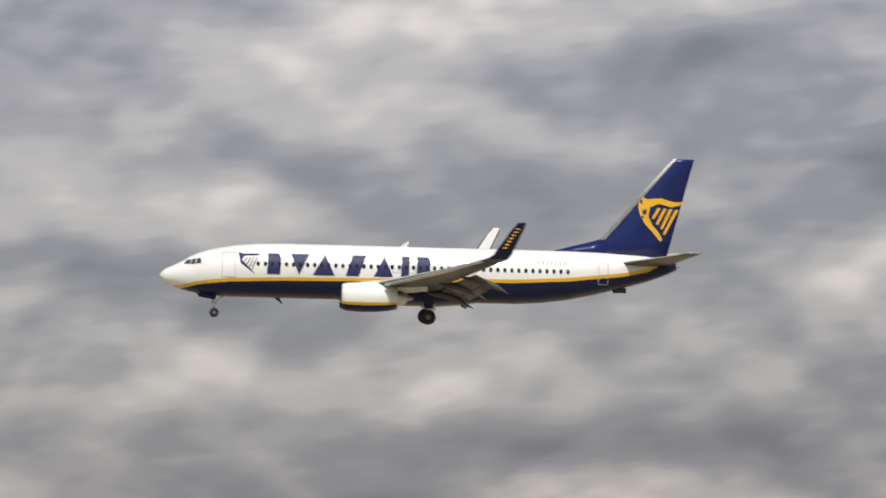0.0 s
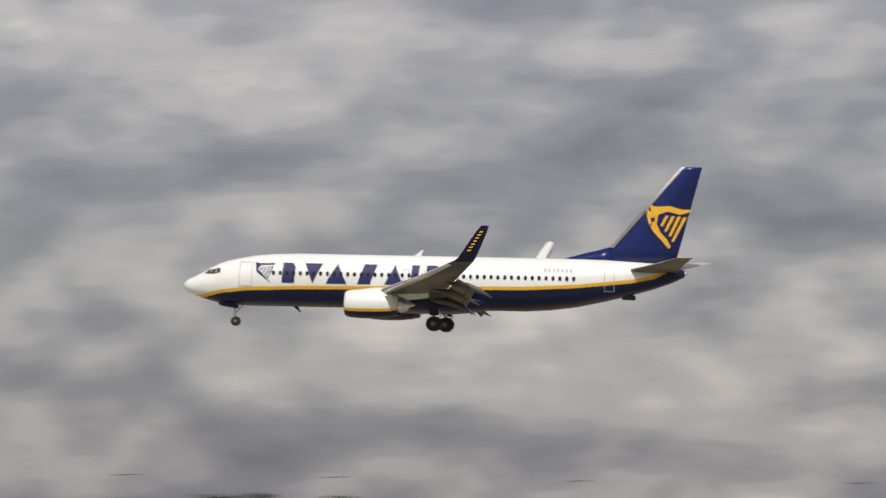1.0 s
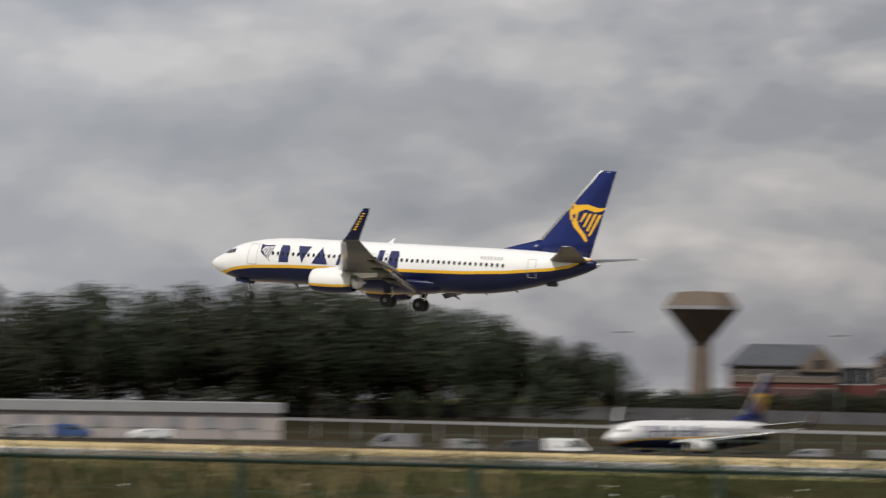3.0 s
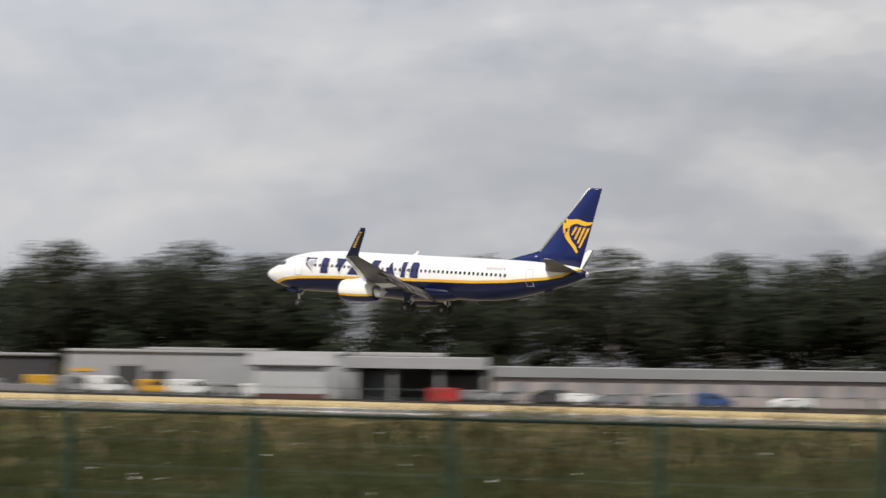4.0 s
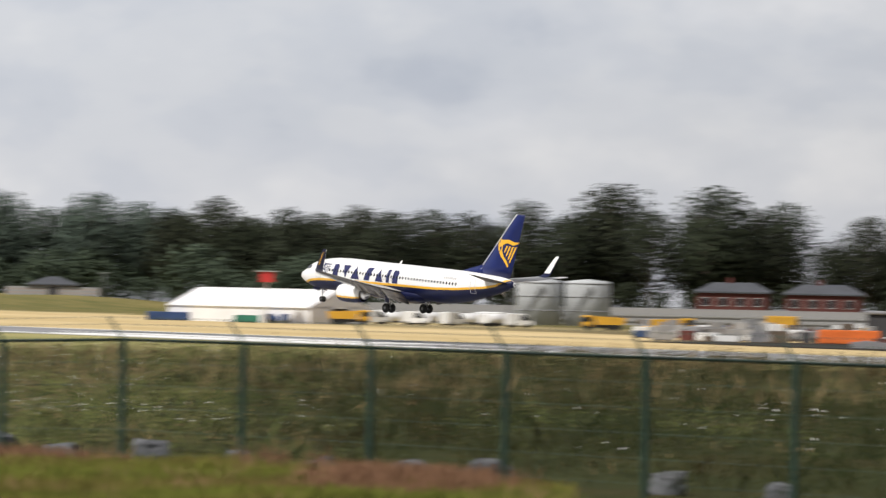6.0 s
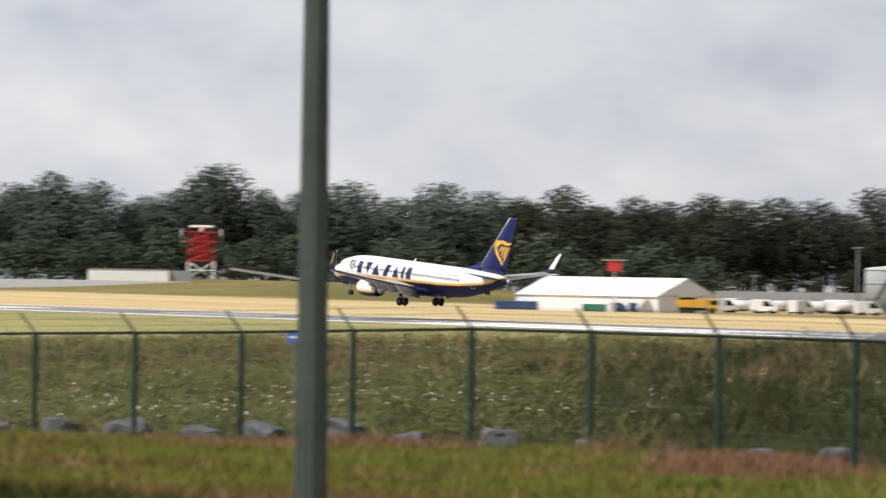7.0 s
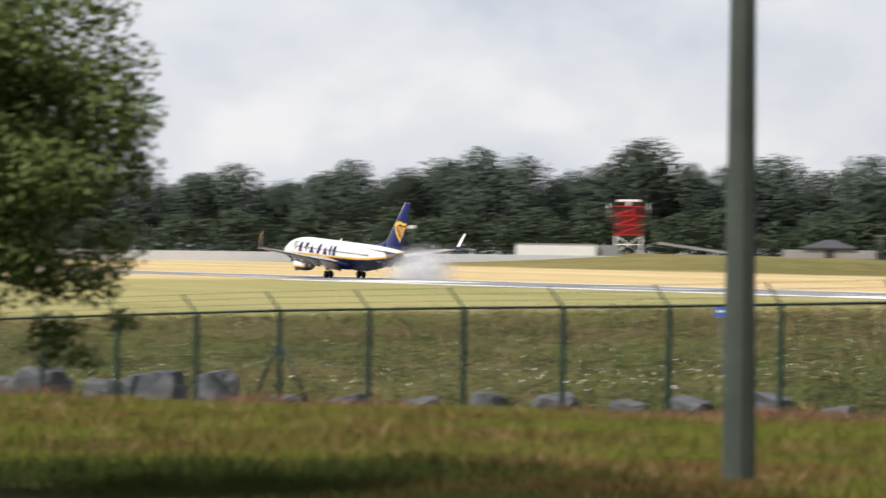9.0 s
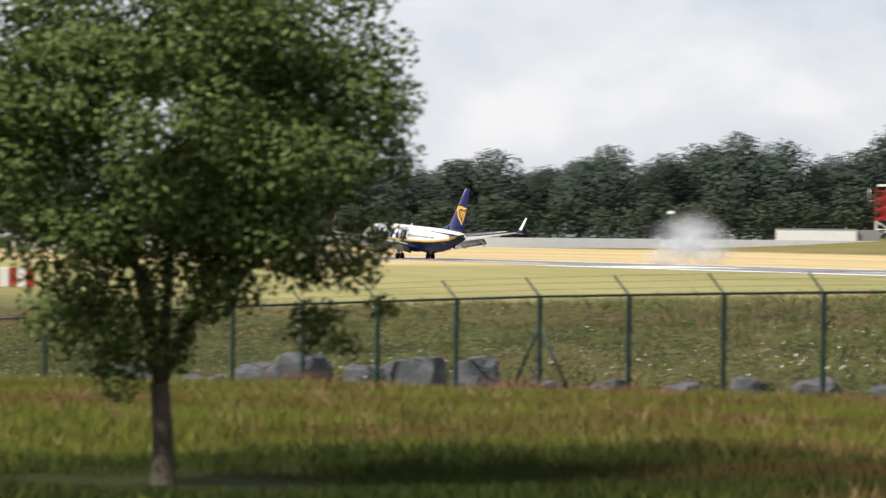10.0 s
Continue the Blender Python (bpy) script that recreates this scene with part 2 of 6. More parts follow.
    # past the end of the shoulder the dry grass comes up to the near side of the runway
    west = N("ShaderNodeMapRange")
    west.inputs["From Min"].default_value, west.inputs["From Max"].default_value = -570, -600
    L(sep.outputs["X"], west.inputs["Value"])
    c = mix(c, mix(c, dry, edge(238, 14, 30)), west.outputs["Result"])
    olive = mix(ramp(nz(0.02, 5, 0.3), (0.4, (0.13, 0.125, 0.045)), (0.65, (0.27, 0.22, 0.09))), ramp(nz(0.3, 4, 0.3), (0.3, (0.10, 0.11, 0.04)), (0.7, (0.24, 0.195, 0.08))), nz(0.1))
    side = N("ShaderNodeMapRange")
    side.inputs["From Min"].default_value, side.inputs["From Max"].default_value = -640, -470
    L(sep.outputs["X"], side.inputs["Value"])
    # the cloud-shade colour holds only to the right; olive grass on the left
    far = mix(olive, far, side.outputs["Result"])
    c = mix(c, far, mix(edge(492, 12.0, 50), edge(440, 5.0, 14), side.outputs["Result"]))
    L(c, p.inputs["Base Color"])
    bp = N("ShaderNodeBump")
    bp.inputs["Strength"].default_value, bp.inputs["Distance"].default_value = 0.6, 0.15
    L(nz(4, 5), bp.inputs["Height"])
    L(bp.outputs["Normal"], p.inputs["Normal"])
    return m


def steps(stops):
    out = []
    for a, b, d in stops:
        n = max(1, round((b - a) / d))
        out += [a + (b - a) * i / n for i in range(n)]
    return out + [stops[-1][1]]


def make_ground():
    xs = steps(((-4500, -1100, 400), (-1100, -160, 20), (-160, 20, 2), (20, 400, 20), (400, 4500, 500)))
    ys = steps(((-600, -20, 60), (-20, 90, 2), (90, 340, 6), (340, 700, 12), (700, 4800, 400)))
    bm = bmesh.new()
    grid = [[bm.verts.new((x, y, ground_z(x, y))) for x in xs] for y in ys]
    for a, b in zip(grid, grid[1:]):
        for i in range(len(xs) - 1):
            bm.faces.new((a[i], a[i + 1], b[i + 1], b[i])).smooth = True
    return part("ground", bm, ground_material(), label="airfield grass, wild near the bank and mown or dry beyond", kind="structure", category="ground")


make_ground()
M["asphalt"] = mat("runway_asphalt", (0.20, 0.20, 0.205), 0.55, vary=0.2, scale=0.08, bump=0.2)
# concrete colour lowered to stand for a cloud's shadow on the apron
M["apron"] = mat("apron_concrete_shaded", (0.042, 0.037, 0.033), 0.95, vary=0.3, scale=0.05, bump=0.2, spec=0.02)
M["marking"] = mat("runway_marking", (0.78, 0.78, 0.76), 0.7, vary=0.12, scale=0.3)
JET_Y = 329.0


def make_runway():
    bm = bmesh.new()
    box(bm, -2300, 900, JET_Y - 14, JET_Y + 10, -0.3, 0.03)
    box(bm, -592, 900, JET_Y - 27, JET_Y - 14.01, -0.3, 0.03)
    rw = part("runway", bm, M["asphalt"], label="grey asphalt runway with worn white markings", kind="structure", category="runway")
    bm = bmesh.new()
    box(bm, -585, 900, JET_Y - 25.6, JET_Y - 21.8, 0.02, 0.05)
    part("edge_line", bm, M["marking"], rw)
    bm = bmesh.new()
    box(bm, -2300, 900, JET_Y + 8.2, JET_Y + 9.0, 0.02, 0.05)
    part("edge_line", bm, M["marking"], rw)
    bm = bmesh.new()
    box(bm, -15, 15, -0.45, 0.45, -0.01, 0.02)
    dash = part("centre_dash", bm, M["marking"], rw)
    dash.location = (-2250, JET_Y - 8, 0.03)
    for i in range(1, 52):
        same("centre_dash", dash.data, rw, pose(-2250 + 60 * i, JET_Y - 8, 0.03))
    # touchdown and aiming blocks
    bm = bmesh.new()
    box(bm, -30, 30, -3, 3, -0.01, 0.02)
    aim = part("aiming_block", bm, M["marking"], rw)
    aim.location = (-420, JET_Y - 9, 0.034)
    same("aiming_block", aim.data, rw, pose(-420, JET_Y - 18, 0.034))
    bm = bmesh.new()
    box(bm, -11, 11, -1.5, 1.5, -0.01, 0.02)
    tz = part("touchdown_bar", bm, M["marking"], rw)
    tz.location = (-270, JET_Y - 10, 0.034)
    for x in (-570, -720, -870):
        for y in (-10, -5, -13.5, -17):
            same("touchdown_bar", tz.data, rw, pose(x, JET_Y + y, 0.034))


make_runway()

# ---- the airliner: its own space has x aft from the nose, y away from the watcher, z up ----
HULL = (  # x, top, bottom, half width
    (0.0, 0.06, -0.06, 0.06), (0.12, 0.27, -0.27, 0.27), (0.4, 0.50, -0.50, 0.48), (0.9, 0.73, -0.72, 0.74), (1.6, 1.08, -0.97, 1.03),
    (2.15, 1.42, -1.12, 1.21), (2.75, 1.71, -1.24, 1.37), (3.3, 1.90, -1.32, 1.50), (4.2, 2.12, -1.40, 1.66), (5.5, 2.36, -1.43, 1.78), (7.0, 2.50, -1.43, 1.86),
    (9.0, 2.57, -1.43, 1.88), (14.0, 2.57, -1.43, 1.88), (20.0, 2.57, -1.43, 1.88), (26.0, 2.57, -1.43, 1.88), (28.0, 2.57, -1.30, 1.85), (30.0, 2.57, -1.02, 1.75),
    (32.0, 2.54, -0.58, 1.55), (34.0, 2.46, -0.06, 1.24), (35.5, 2.36, 0.36, 0.96), (36.8, 2.20, 0.82, 0.66), (37.5, 2.02, 1.14, 0.42), (37.95, 1.82, 1.36, 0.2))
BELT = ((0.0, -0.9), (1.5, -0.95), (3, -0.55), (5, -0.32), (9, -0.15), (18, 0.0), (26, 0.12), (30, 0.35), (34, 0.80), (36.0, 1.22), (36.8, 1.75), (38, 2.2))


def hull_at(x):
    t = [lerp_table([(h[0], h[i]) for h in HULL], x) for i in (1, 2, 3)]
    return t


def hull_side(x, z):
    """Half width of the hull at height z."""
    t, b, w = hull_at(x)
    c, h = (t + b) / 2, (t - b) / 2
    return w * math.sqrt(max(0.0, 1 - ((z - c) / h) ** 2))


def ring_at(x):
    t, b, w = hull_at(x)
    c, h = (t + b) / 2, (t - b) / 2
    zb = lerp_table(BELT, x)
    cut = []
    for z in (zb + 0.26, zb):
        cut.append(math.acos(max(-0.985, min(0.985, (z - c) / h))))
    if cut[1] - cut[0] < 0.02:
        cut[1] = cut[0] + 0.02
    a = [cut[0] * i / 9 for i in range(9)] + [cut[0], cut[1]] + [cut[1] + (math.pi - cut[1]) * i / 7 for i in range(1, 8)]
    side = [(w * math.sin(q), c + h * math.cos(q)) for q in a]
    pts = [(x, -s, z) for s, z in side] + [(x, s, z) for s, z in side[-2:0:-1]]
    return pts


def wing_ring(x0, x1, y, z, thick, n=9, twist=0.0):
    """An aerofoil section from leading edge x0 to trailing edge x1."""
    c = x1 - x0
    up, lo = [], []
    for i in range(n + 1):
        s = (1 - math.cos(math.pi * i / n)) / 2
        h = thick * c * (2.97 * math.sqrt(s) - 1.26 * s - 3.52 * s * s + 2.84 * s ** 3 - 1.02 * s ** 4) * 0.5
        up.append((x0 + c * s, y, z + h * 1.15 - twist * c * s))
        lo.append((x0 + c * s, y, z - h * 0.85 - twist * c * s))
    return up + lo[-2:0:-1]


def wheel(parent, name, x, y, z, r, w):
    bm = bmesh.new()
    prof = ((-w / 2, r * 0.55), (-w / 2, r * 0.88), (-w * 0.32, r * 0.98), (0, r), (w * 0.32, r * 0.98), (w / 2, r * 0.88), (w / 2, r * 0.55))
    loft(bm, [[(r2 * math.cos(2 * math.pi * i / 20), q, r2 * math.sin(2 * math.pi * i / 20)) for i in range(20)] for q, r2 in prof])
    wl = part(name, bm, M["tyre"], parent, "black rubber tyre")
    wl.location = (x, y, z)
    bm = bmesh.new()
    loft(bm, [[(r2 * math.cos(2 * math.pi * i / 14), q, r2 * math.sin(2 * math.pi * i / 14)) for i in range(14)] for q, r2 in ((-w * 0.54, 0.04), (-w * 0.54, r * 0.2), (-w * 0.45, r * 0.5), (w * 0.45, r * 0.5), (w * 0.54, r * 0.2), (w * 0.54, 0.04))])
    part("rim", bm, M["hub"], wl, "grey metal rim")
    return wl


def make_airliner():
    jet = new("airliner")
    jet.empty_display_size = 2
    # hull, with stations close enough for a smooth belt
    xs = sorted({h[0] for h in HULL} | {0.5 + 0.75 * i for i in range(50)})
    bm = bmesh.new()
    n = len(ring_at(5))

    def paint(i):
        k = i if i < 18 else n - 1 - i
        return 0 if k < 9 else 1 if k == 9 else 2

    loft(bm, [ring_at(x) for x in xs if x <= 37.95], mi=paint)
    part("fuselage", bm, [M["white"], M["gold"], M["navy"]], jet, "white over navy hull with a gold belt line")
    # wing-to-body fairing
    bm = bmesh.new()
    rings = []
    for x, s in ((11.5, 0.05), (12.6, 0.55), (14, 0.9), (17, 1.0), (20.5, 1.0), (22.5, 0.8), (24.5, 0.4), (25.8, 0.05)):
        rings.append([(x, 2.05 * s * math.cos(q), -0.80 - 0.98 * s * max(-0.3, math.sin(q))) for q in [2 * math.pi * i / 18 for i in range(18)]])
    loft(bm, rings)
    part("belly_fairing", bm, M["navy"], jet)
    # cockpit panes
    for sgn in (-1, 1):
        for xa, za, xb, zb, xc, zc, xd, zd in ((1.75, 0.92, 2.16, 0.90, 2.34, 1.24, 2.02, 1.20), (2.22, 0.90, 2.60, 0.92, 2.66, 1.30, 2.40, 1.26), (2.66, 0.94, 3.04, 1.02, 3.00, 1.34, 2.72, 1.32)):
            bm = bmesh.new()
            pts = []
            for x, z in ((xa, za), (xb, zb), (xc, zc), (xd, zd)):
                pts.append((x, sgn * (hull_side(x, z) + 0.05), z))
            plate(bm, pts, (0, -0.08 * sgn, 0))
            part("cockpit_pane", bm, M["cockpit"], jet, "dark cockpit window pane")
    # cabin windows
    bm = bmesh.new()
    o = [(0.13 * math.cos(q) * (1 if abs(math.cos(q)) < .9 else .96), 0, 0.18 * math.sin(q)) for q in [math.pi * 2 * i / 10 for i in range(10)]]
    plate(bm, o, (0, 0.03, 0))
    win = None
    for sgn in (-1, 1):
        for i in range(45):
            x, z = 7.2 + 0.515 * i, 1.05
            m = pose(x, sgn * (hull_side(x, z) + 0.03), z, sgn * 14, 0, 0)
            if win is None:
                win = part("cabin_window", bm, M["pane"], jet, "small dark oval cabin window")
                win.matrix_basis = m
            else:
                same("cabin_window", win.data, jet, m)
    # doors as thin outlines
    for sgn in (-1, 1):
        for xa, xb, za, zb in ((4.55, 5.55, 0.0, 1.85), (32.1, 32.85, 0.15, 1.75), (17.0, 17.5, 0.62, 1.5), (18.2, 18.7, 0.62, 1.5)):
            bm = bmesh.new()
            w = 0.05
            for a, b, c, d in ((xa, xb, zb - w, zb), (xa, xb, za, za + w), (xa, xa + w, za, zb), (xb - w, xb, za, zb)):
                for k in range(6):
                    z0, z1 = c + (d - c) * k / 6, c + (d - c) * (k + 1) / 6
                    q = [(x, sgn * (hull_side(x, z) + 0.022), z) for x, z in ((a, z0), (b, z0), (b, z1), (a, z1))]
                    bm.faces.new([bm.verts.new(p) for p in q])
            part("door_outline", bm, M["line"], jet, "grey outline of a cabin door")
    # the name on the hull as plain solid shapes: blocks, wedges and a bar
    block = ((0.14, 0.0), (0.70, 0.0), (0.70, 0.8), (0.58, 1.0), (0.14, 1.0))
    slant = ((0.10, 0.0), (0.62, 0.0), (0.86, 1.0), (0.34, 1.0))
    wedge_up = ((0.16, 0.0), (0.84, 0.0), (0.5, 1.0))
    wedge_down = ((0.14, 1.0), (0.86, 1.0), (0.5, 0.0))
    bar = ((0.0, 0.0), (1.0, 0.0), (1.0, 1.0), (0.0, 1.0))
    for sgn in (-1, 1):
        for shape, xa, xb in ((block, 7.64, 9.36), (wedge_down, 9.30, 11.15), (wedge_up, 10.85, 13.2), (slant, 13.43, 15.30), (wedge_up, 15.35, 17.42), (bar, 17.66, 18.24), (block, 18.53, 20.3)):
            bm = bmesh.new()
            bm.faces.new([bm.verts.new((xa + (xb - xa) * u + 0.06 * (v - 0.5), 0, 0.32 + 1.50 * v)) for u, v in shape])
            bm.normal_update()
            bmesh.ops.triangulate(bm, faces=bm.faces[:])
            bmesh.ops.subdivide_edges(bm, edges=bm.edges[:], cuts=5, use_grid_fill=True)
            for v in bm.verts:
                v.co.y = sgn * (hull_side(v.co.x, v.co.z) + 0.026)
            part("name_stroke", bm, M["name_blue"], jet, "navy painted block of the airline name", smooth=True)
        # emblem beside the name
        bm = bmesh.new()
        for pts in (((5.75, 1.85), (6.1, 1.75), (7.25, 1.78), (7.2, 1.66), (6.2, 1.62), (6.0, 1.3), (6.9, 0.35), (7.0, 0.3), (5.9, 1.1)), ((6.35, 1.5), (6.45, 1.5), (6.2, 1.15), (6.15, 1.25)), ((6.6, 1.52), (6.7, 1.52), (6.4, 0.95), (6.33, 1.0)), ((6.85, 1.54), (6.95, 1.54), (6.6, 0.75), (6.53, 0.8)), ((7.08, 1.56), (7.18, 1.56), (6.78, 0.6), (6.72, 0.65))):
            bm.faces.new([bm.verts.new((x, 0, z)) for x, z in pts])
        bm.normal_update()
        bmesh.ops.triangulate(bm, faces=bm.faces[:])
        bmesh.ops.subdivide_edges(bm, edges=bm.edges[:], cuts=5, use_grid_fill=True)
        for v in bm.verts:
            v.co.y = sgn * (hull_side(v.co.x, v.co.z) + 0.028)
        part("emblem", bm, M["name_blue"], jet, "navy emblem with slanted strings")
    # registration as plain bars
    for k in range(7):
        bm = bmesh.new()
        x = 27.6 + 0.32 * k
        bm.faces.new([bm.verts.new((x + a, -(hull_side(x, z) + 0.03), z)) for a, z in ((0, 1.5), (0.2, 1.5), (0.2, 1.78), (0, 1.78))])
        part("registration_bar", bm, M["line"], jet)
    # fin
    bm = bmesh.new()

    def fin_ring(z, x0, x1, th):
        return [(x0, 0, z), (x0 + (x1 - x0) * 0.08, -th * 0.6, z), (x0 + (x1 - x0) * 0.35, -th, z), (x1, -0.02, z), (x1, 0.02, z), (x0 + (x1 - x0) * 0.35, th, z), (x0 + (x1 - x0) * 0.08, th * 0.6, z)]

    fin_tab = ((2.15, 31.6, 37.15, 0.34), (3.45, 32.35, 37.5, 0.30), (9.35, 37.4, 39.0, 0.12), (9.55, 37.62, 39.05, 0.08))
    loft(bm, [fin_ring(*q) for q in fin_tab])
    rings = []
    for x, z, th in ((28.9, 2.58, 0.02), (30.4, 3.0, 0.10), (31.6, 3.3, 0.16), (32.6, 3.6, 0.2)):
        rings.append([(x, -th - 0.12, 2.3), (x, -th, (z + 2.3) / 2), (x, 0, z), (x, th, (z + 2.3) / 2), (x, th + 0.12, 2.3)])
    loft(bm, rings)
    part("fin", bm, M["fin_blue_lit"], jet, "tall navy tail fin")
    bm = bmesh.new()
    loft(bm, [[(x - 0.06, 0, z), (x + w, -th, z), (x + w, th, z)] for z, x, w, th in ((3.46, 32.32, 0.29, 0.22), (9.35, 37.38, 0.2, 0.095), (9.57, 37.6, 0.25, 0.08))])
    part("fin_leading_edge", bm, M["white"], jet, "white leading edge of the fin")

    def fin_half(x, z):
        for (za, a0, a1, ta), (zb, b0, b1, tb) in zip(fin_tab, fin_tab[1:]):
            if z <= zb:
                f = (z - za) / (zb - za)
                x0, x1, th = a0 + (b0 - a0) * f, a1 + (b1 - a1) * f, ta + (tb - ta) * f
                s = (x - x0) / (x1 - x0)
                if s < 0.08:
                    return th * 0.6 * max(0.0, s) / 0.08
                return th * (0.6 + 0.4 * (s - 0.08) / 0.27) if s < 0.35 else th + (0.02 - th) * (s - 0.35) / 0.65
        return 0.1

    # gold emblem on the fin: a plain curved sweep with four strings
    for sgn in (-1, 1):
        bm = bmesh.new()
        up = [(35.05, 6.25), (35.12, 6.56), (35.38, 6.70), (35.62, 6.56), (35.95, 6.58), (36.7, 6.64), (37.2, 6.50), (37.65, 6.38), (38.35, 6.40)]
        dn = [(35.02, 5.95), (35.3, 5.9), (35.5, 5.9), (35.68, 5.9), (35.95, 6.0), (36.55, 6.22), (37.05, 6.10), (37.45, 6.0), (38.05, 6.14)]
        for (a, b), (c, d) in zip(zip(up, up[1:]), zip(dn, dn[1:])):
            bm.faces.new([bm.verts.new((x, sgn * (fin_half(x, z) + 0.03), z)) for x, z in (a, b, d, c)])
        lft = [(35.02, 5.95), (35.14, 5.4), (35.52, 4.72), (36.15, 4.08), (36.68, 3.45)]
        rgt = [(35.90, 6.0), (35.78, 5.3), (36.08, 4.66), (36.58, 4.13), (36.86, 3.62)]
        for (a, b), (c, d) in zip(zip(lft, lft[1:]), zip(rgt, rgt[1:])):
            bm.faces.new([bm.verts.new((x, sgn * (fin_half(x, z) + 0.03), z)) for x, z in (a, b, d, c)])
        for x0, z0, x1, z1 in ((36.42, 5.92, 36.02, 5.12), (36.86, 5.88, 36.33, 4.72), (37.30, 5.86, 36.66, 4.38), (37.74, 5.82, 36.86, 3.98)):
            bm.faces.new([bm.verts.new((x, sgn * (fin_half(x, z) + 0.03), z)) for x, z in ((x0, z0), (x0 + 0.27, z0), (x1 + 0.2, z1), (x1, z1))])
        part("fin_emblem", bm, M["gold"], jet, "gold sweeping emblem with slanted strings")
    # stabilisers, wings, winglets, flaps, engines, gear: mirrored by sign
    for s in (-1, 1):
        bm = bmesh.new()
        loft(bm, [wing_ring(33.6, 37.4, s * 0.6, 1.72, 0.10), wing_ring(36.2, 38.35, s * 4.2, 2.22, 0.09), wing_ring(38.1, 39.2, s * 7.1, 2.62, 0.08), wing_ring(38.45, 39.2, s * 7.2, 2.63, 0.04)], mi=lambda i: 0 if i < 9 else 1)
        part("stabiliser", bm, [M["wing_top"], M["wing_grey_shaded"]], jet, "horizontal stabiliser, pale grey, with shade painted on its underside")
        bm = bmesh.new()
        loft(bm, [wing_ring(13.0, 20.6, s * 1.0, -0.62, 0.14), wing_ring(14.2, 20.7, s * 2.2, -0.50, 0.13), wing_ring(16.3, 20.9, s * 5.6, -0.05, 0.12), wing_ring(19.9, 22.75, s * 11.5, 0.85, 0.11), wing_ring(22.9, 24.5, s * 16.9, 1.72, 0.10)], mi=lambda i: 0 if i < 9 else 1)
        part("wing", bm, [M["wing_top"], M["wing_grey_shaded"]], jet, "swept wing, pale grey, with shade painted on its underside")
        bm = bmesh.new()
        loft(bm, [wing_ring(22.9, 24.5, s * 16.9, 1.72, 0.10), wing_ring(23.25, 24.65, s * 17.2, 1.84, 0.10), wing_ring(23.6, 24.85, s * 17.42, 2.10, 0.09), wing_ring(24.85, 25.65, s * 17.78, 3.9, 0.08), wing_ring(25.25, 25.8, s * 17.9, 4.35, 0.05)],)
        wl = part("winglet", bm, [M["navy"]], jet, "navy blended winglet, white inside")
        # white inner face and the gold bars of the name on the outer face
        bm = bmesh.new()
        iy = -s * 0.10
        plate(bm, [(23.85, s * 17.40 + iy, 2.25), (24.8, s * 17.45 + iy, 2.25), (25.6, s * 17.80 + iy, 3.95), (25.76, s * 17.88 + iy, 4.33), (25.28, s * 17.88 + iy, 4.33), (24.9, s * 17.76 + iy, 3.9)], (0, -s * 0.012, 0))
        part("inner_face", bm, M["white"], wl, "white inner face")
        bm = bmesh.new()
        for k in range(7):
            f = 0.12 + 0.11 * k
            x, z, y = 24.05 + 1.35 * f, 2.3 + 2.0 * f, s * (17.47 + 0.42 * f + 0.075)
            plate(bm, [(x, y, z), (x + 0.26, y, z + 0.02), (x + 0.30, y, z + 0.11), (x + 0.04, y, z + 0.09)], (0, s * 0.01, 0))
        part("name_bars", bm, M["gold"], wl, "gold bars of the name")
        # slats
        bm = bmesh.new()
        loft(bm, [wing_ring(16.35, 17.2, s * 6.0, -0.22, 0.3), wing_ring(19.7, 20.35, s * 11.5, 0.68, 0.3), wing_ring(22.5, 23.0, s * 16.5, 1.55, 0.3)])
        part("slat", bm, M["bare"], jet, "lowered metal slat")
        for ya, yb, xa, xb, za, zb, ch in ((2.1, 5.4, 20.6, 20.9, -0.72, -0.25, 1.45), (5.8, 11.3, 20.9, 22.6, -0.20, 0.65, 1.2)):
            bm = bmesh.new()
            loft(bm, [wing_ring(xa, xa + ch, s * ya, za, 0.13, twist=0.5), wing_ring(xb, xb + ch * 0.8, s * yb, zb, 0.13, twist=0.5)])
            # flaps and track fairings share the grey with underside shade in it
            fl = part("flap", bm, M["wing_grey_shaded"], jet, "lowered grey flap, darkened as if in the wing's shade")
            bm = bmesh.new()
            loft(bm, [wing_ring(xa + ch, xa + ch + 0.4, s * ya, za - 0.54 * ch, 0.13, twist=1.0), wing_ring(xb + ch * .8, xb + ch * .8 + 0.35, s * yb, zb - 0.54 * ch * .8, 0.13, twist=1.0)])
            part("aft_flap", bm, M["wing_grey_shaded"], fl)
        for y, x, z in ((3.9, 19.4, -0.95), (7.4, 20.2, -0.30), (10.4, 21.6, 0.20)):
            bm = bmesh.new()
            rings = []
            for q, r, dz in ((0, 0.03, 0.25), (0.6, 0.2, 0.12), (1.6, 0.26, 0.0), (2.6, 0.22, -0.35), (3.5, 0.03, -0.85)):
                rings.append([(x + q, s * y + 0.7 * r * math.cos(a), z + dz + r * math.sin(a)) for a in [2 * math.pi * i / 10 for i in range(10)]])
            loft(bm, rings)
            part("flap_track_fairing", bm, M["wing_grey_shaded"], jet)
        # engine
        cx, cy, cz = 13.3, s * 4.83, -1.18
        bm = bmesh.new()
        prof = ((0.55, 0.74), (0.12, 0.80), (0.0, 0.86), (0.06, 0.93), (0.35, 1.02), (1.2, 1.08), (2.3, 1.07), (3.3, 0.98), (4.0, 0.84), (4.0, 0.76), (3.4, 0.78))
        seg = 28
        rings = []
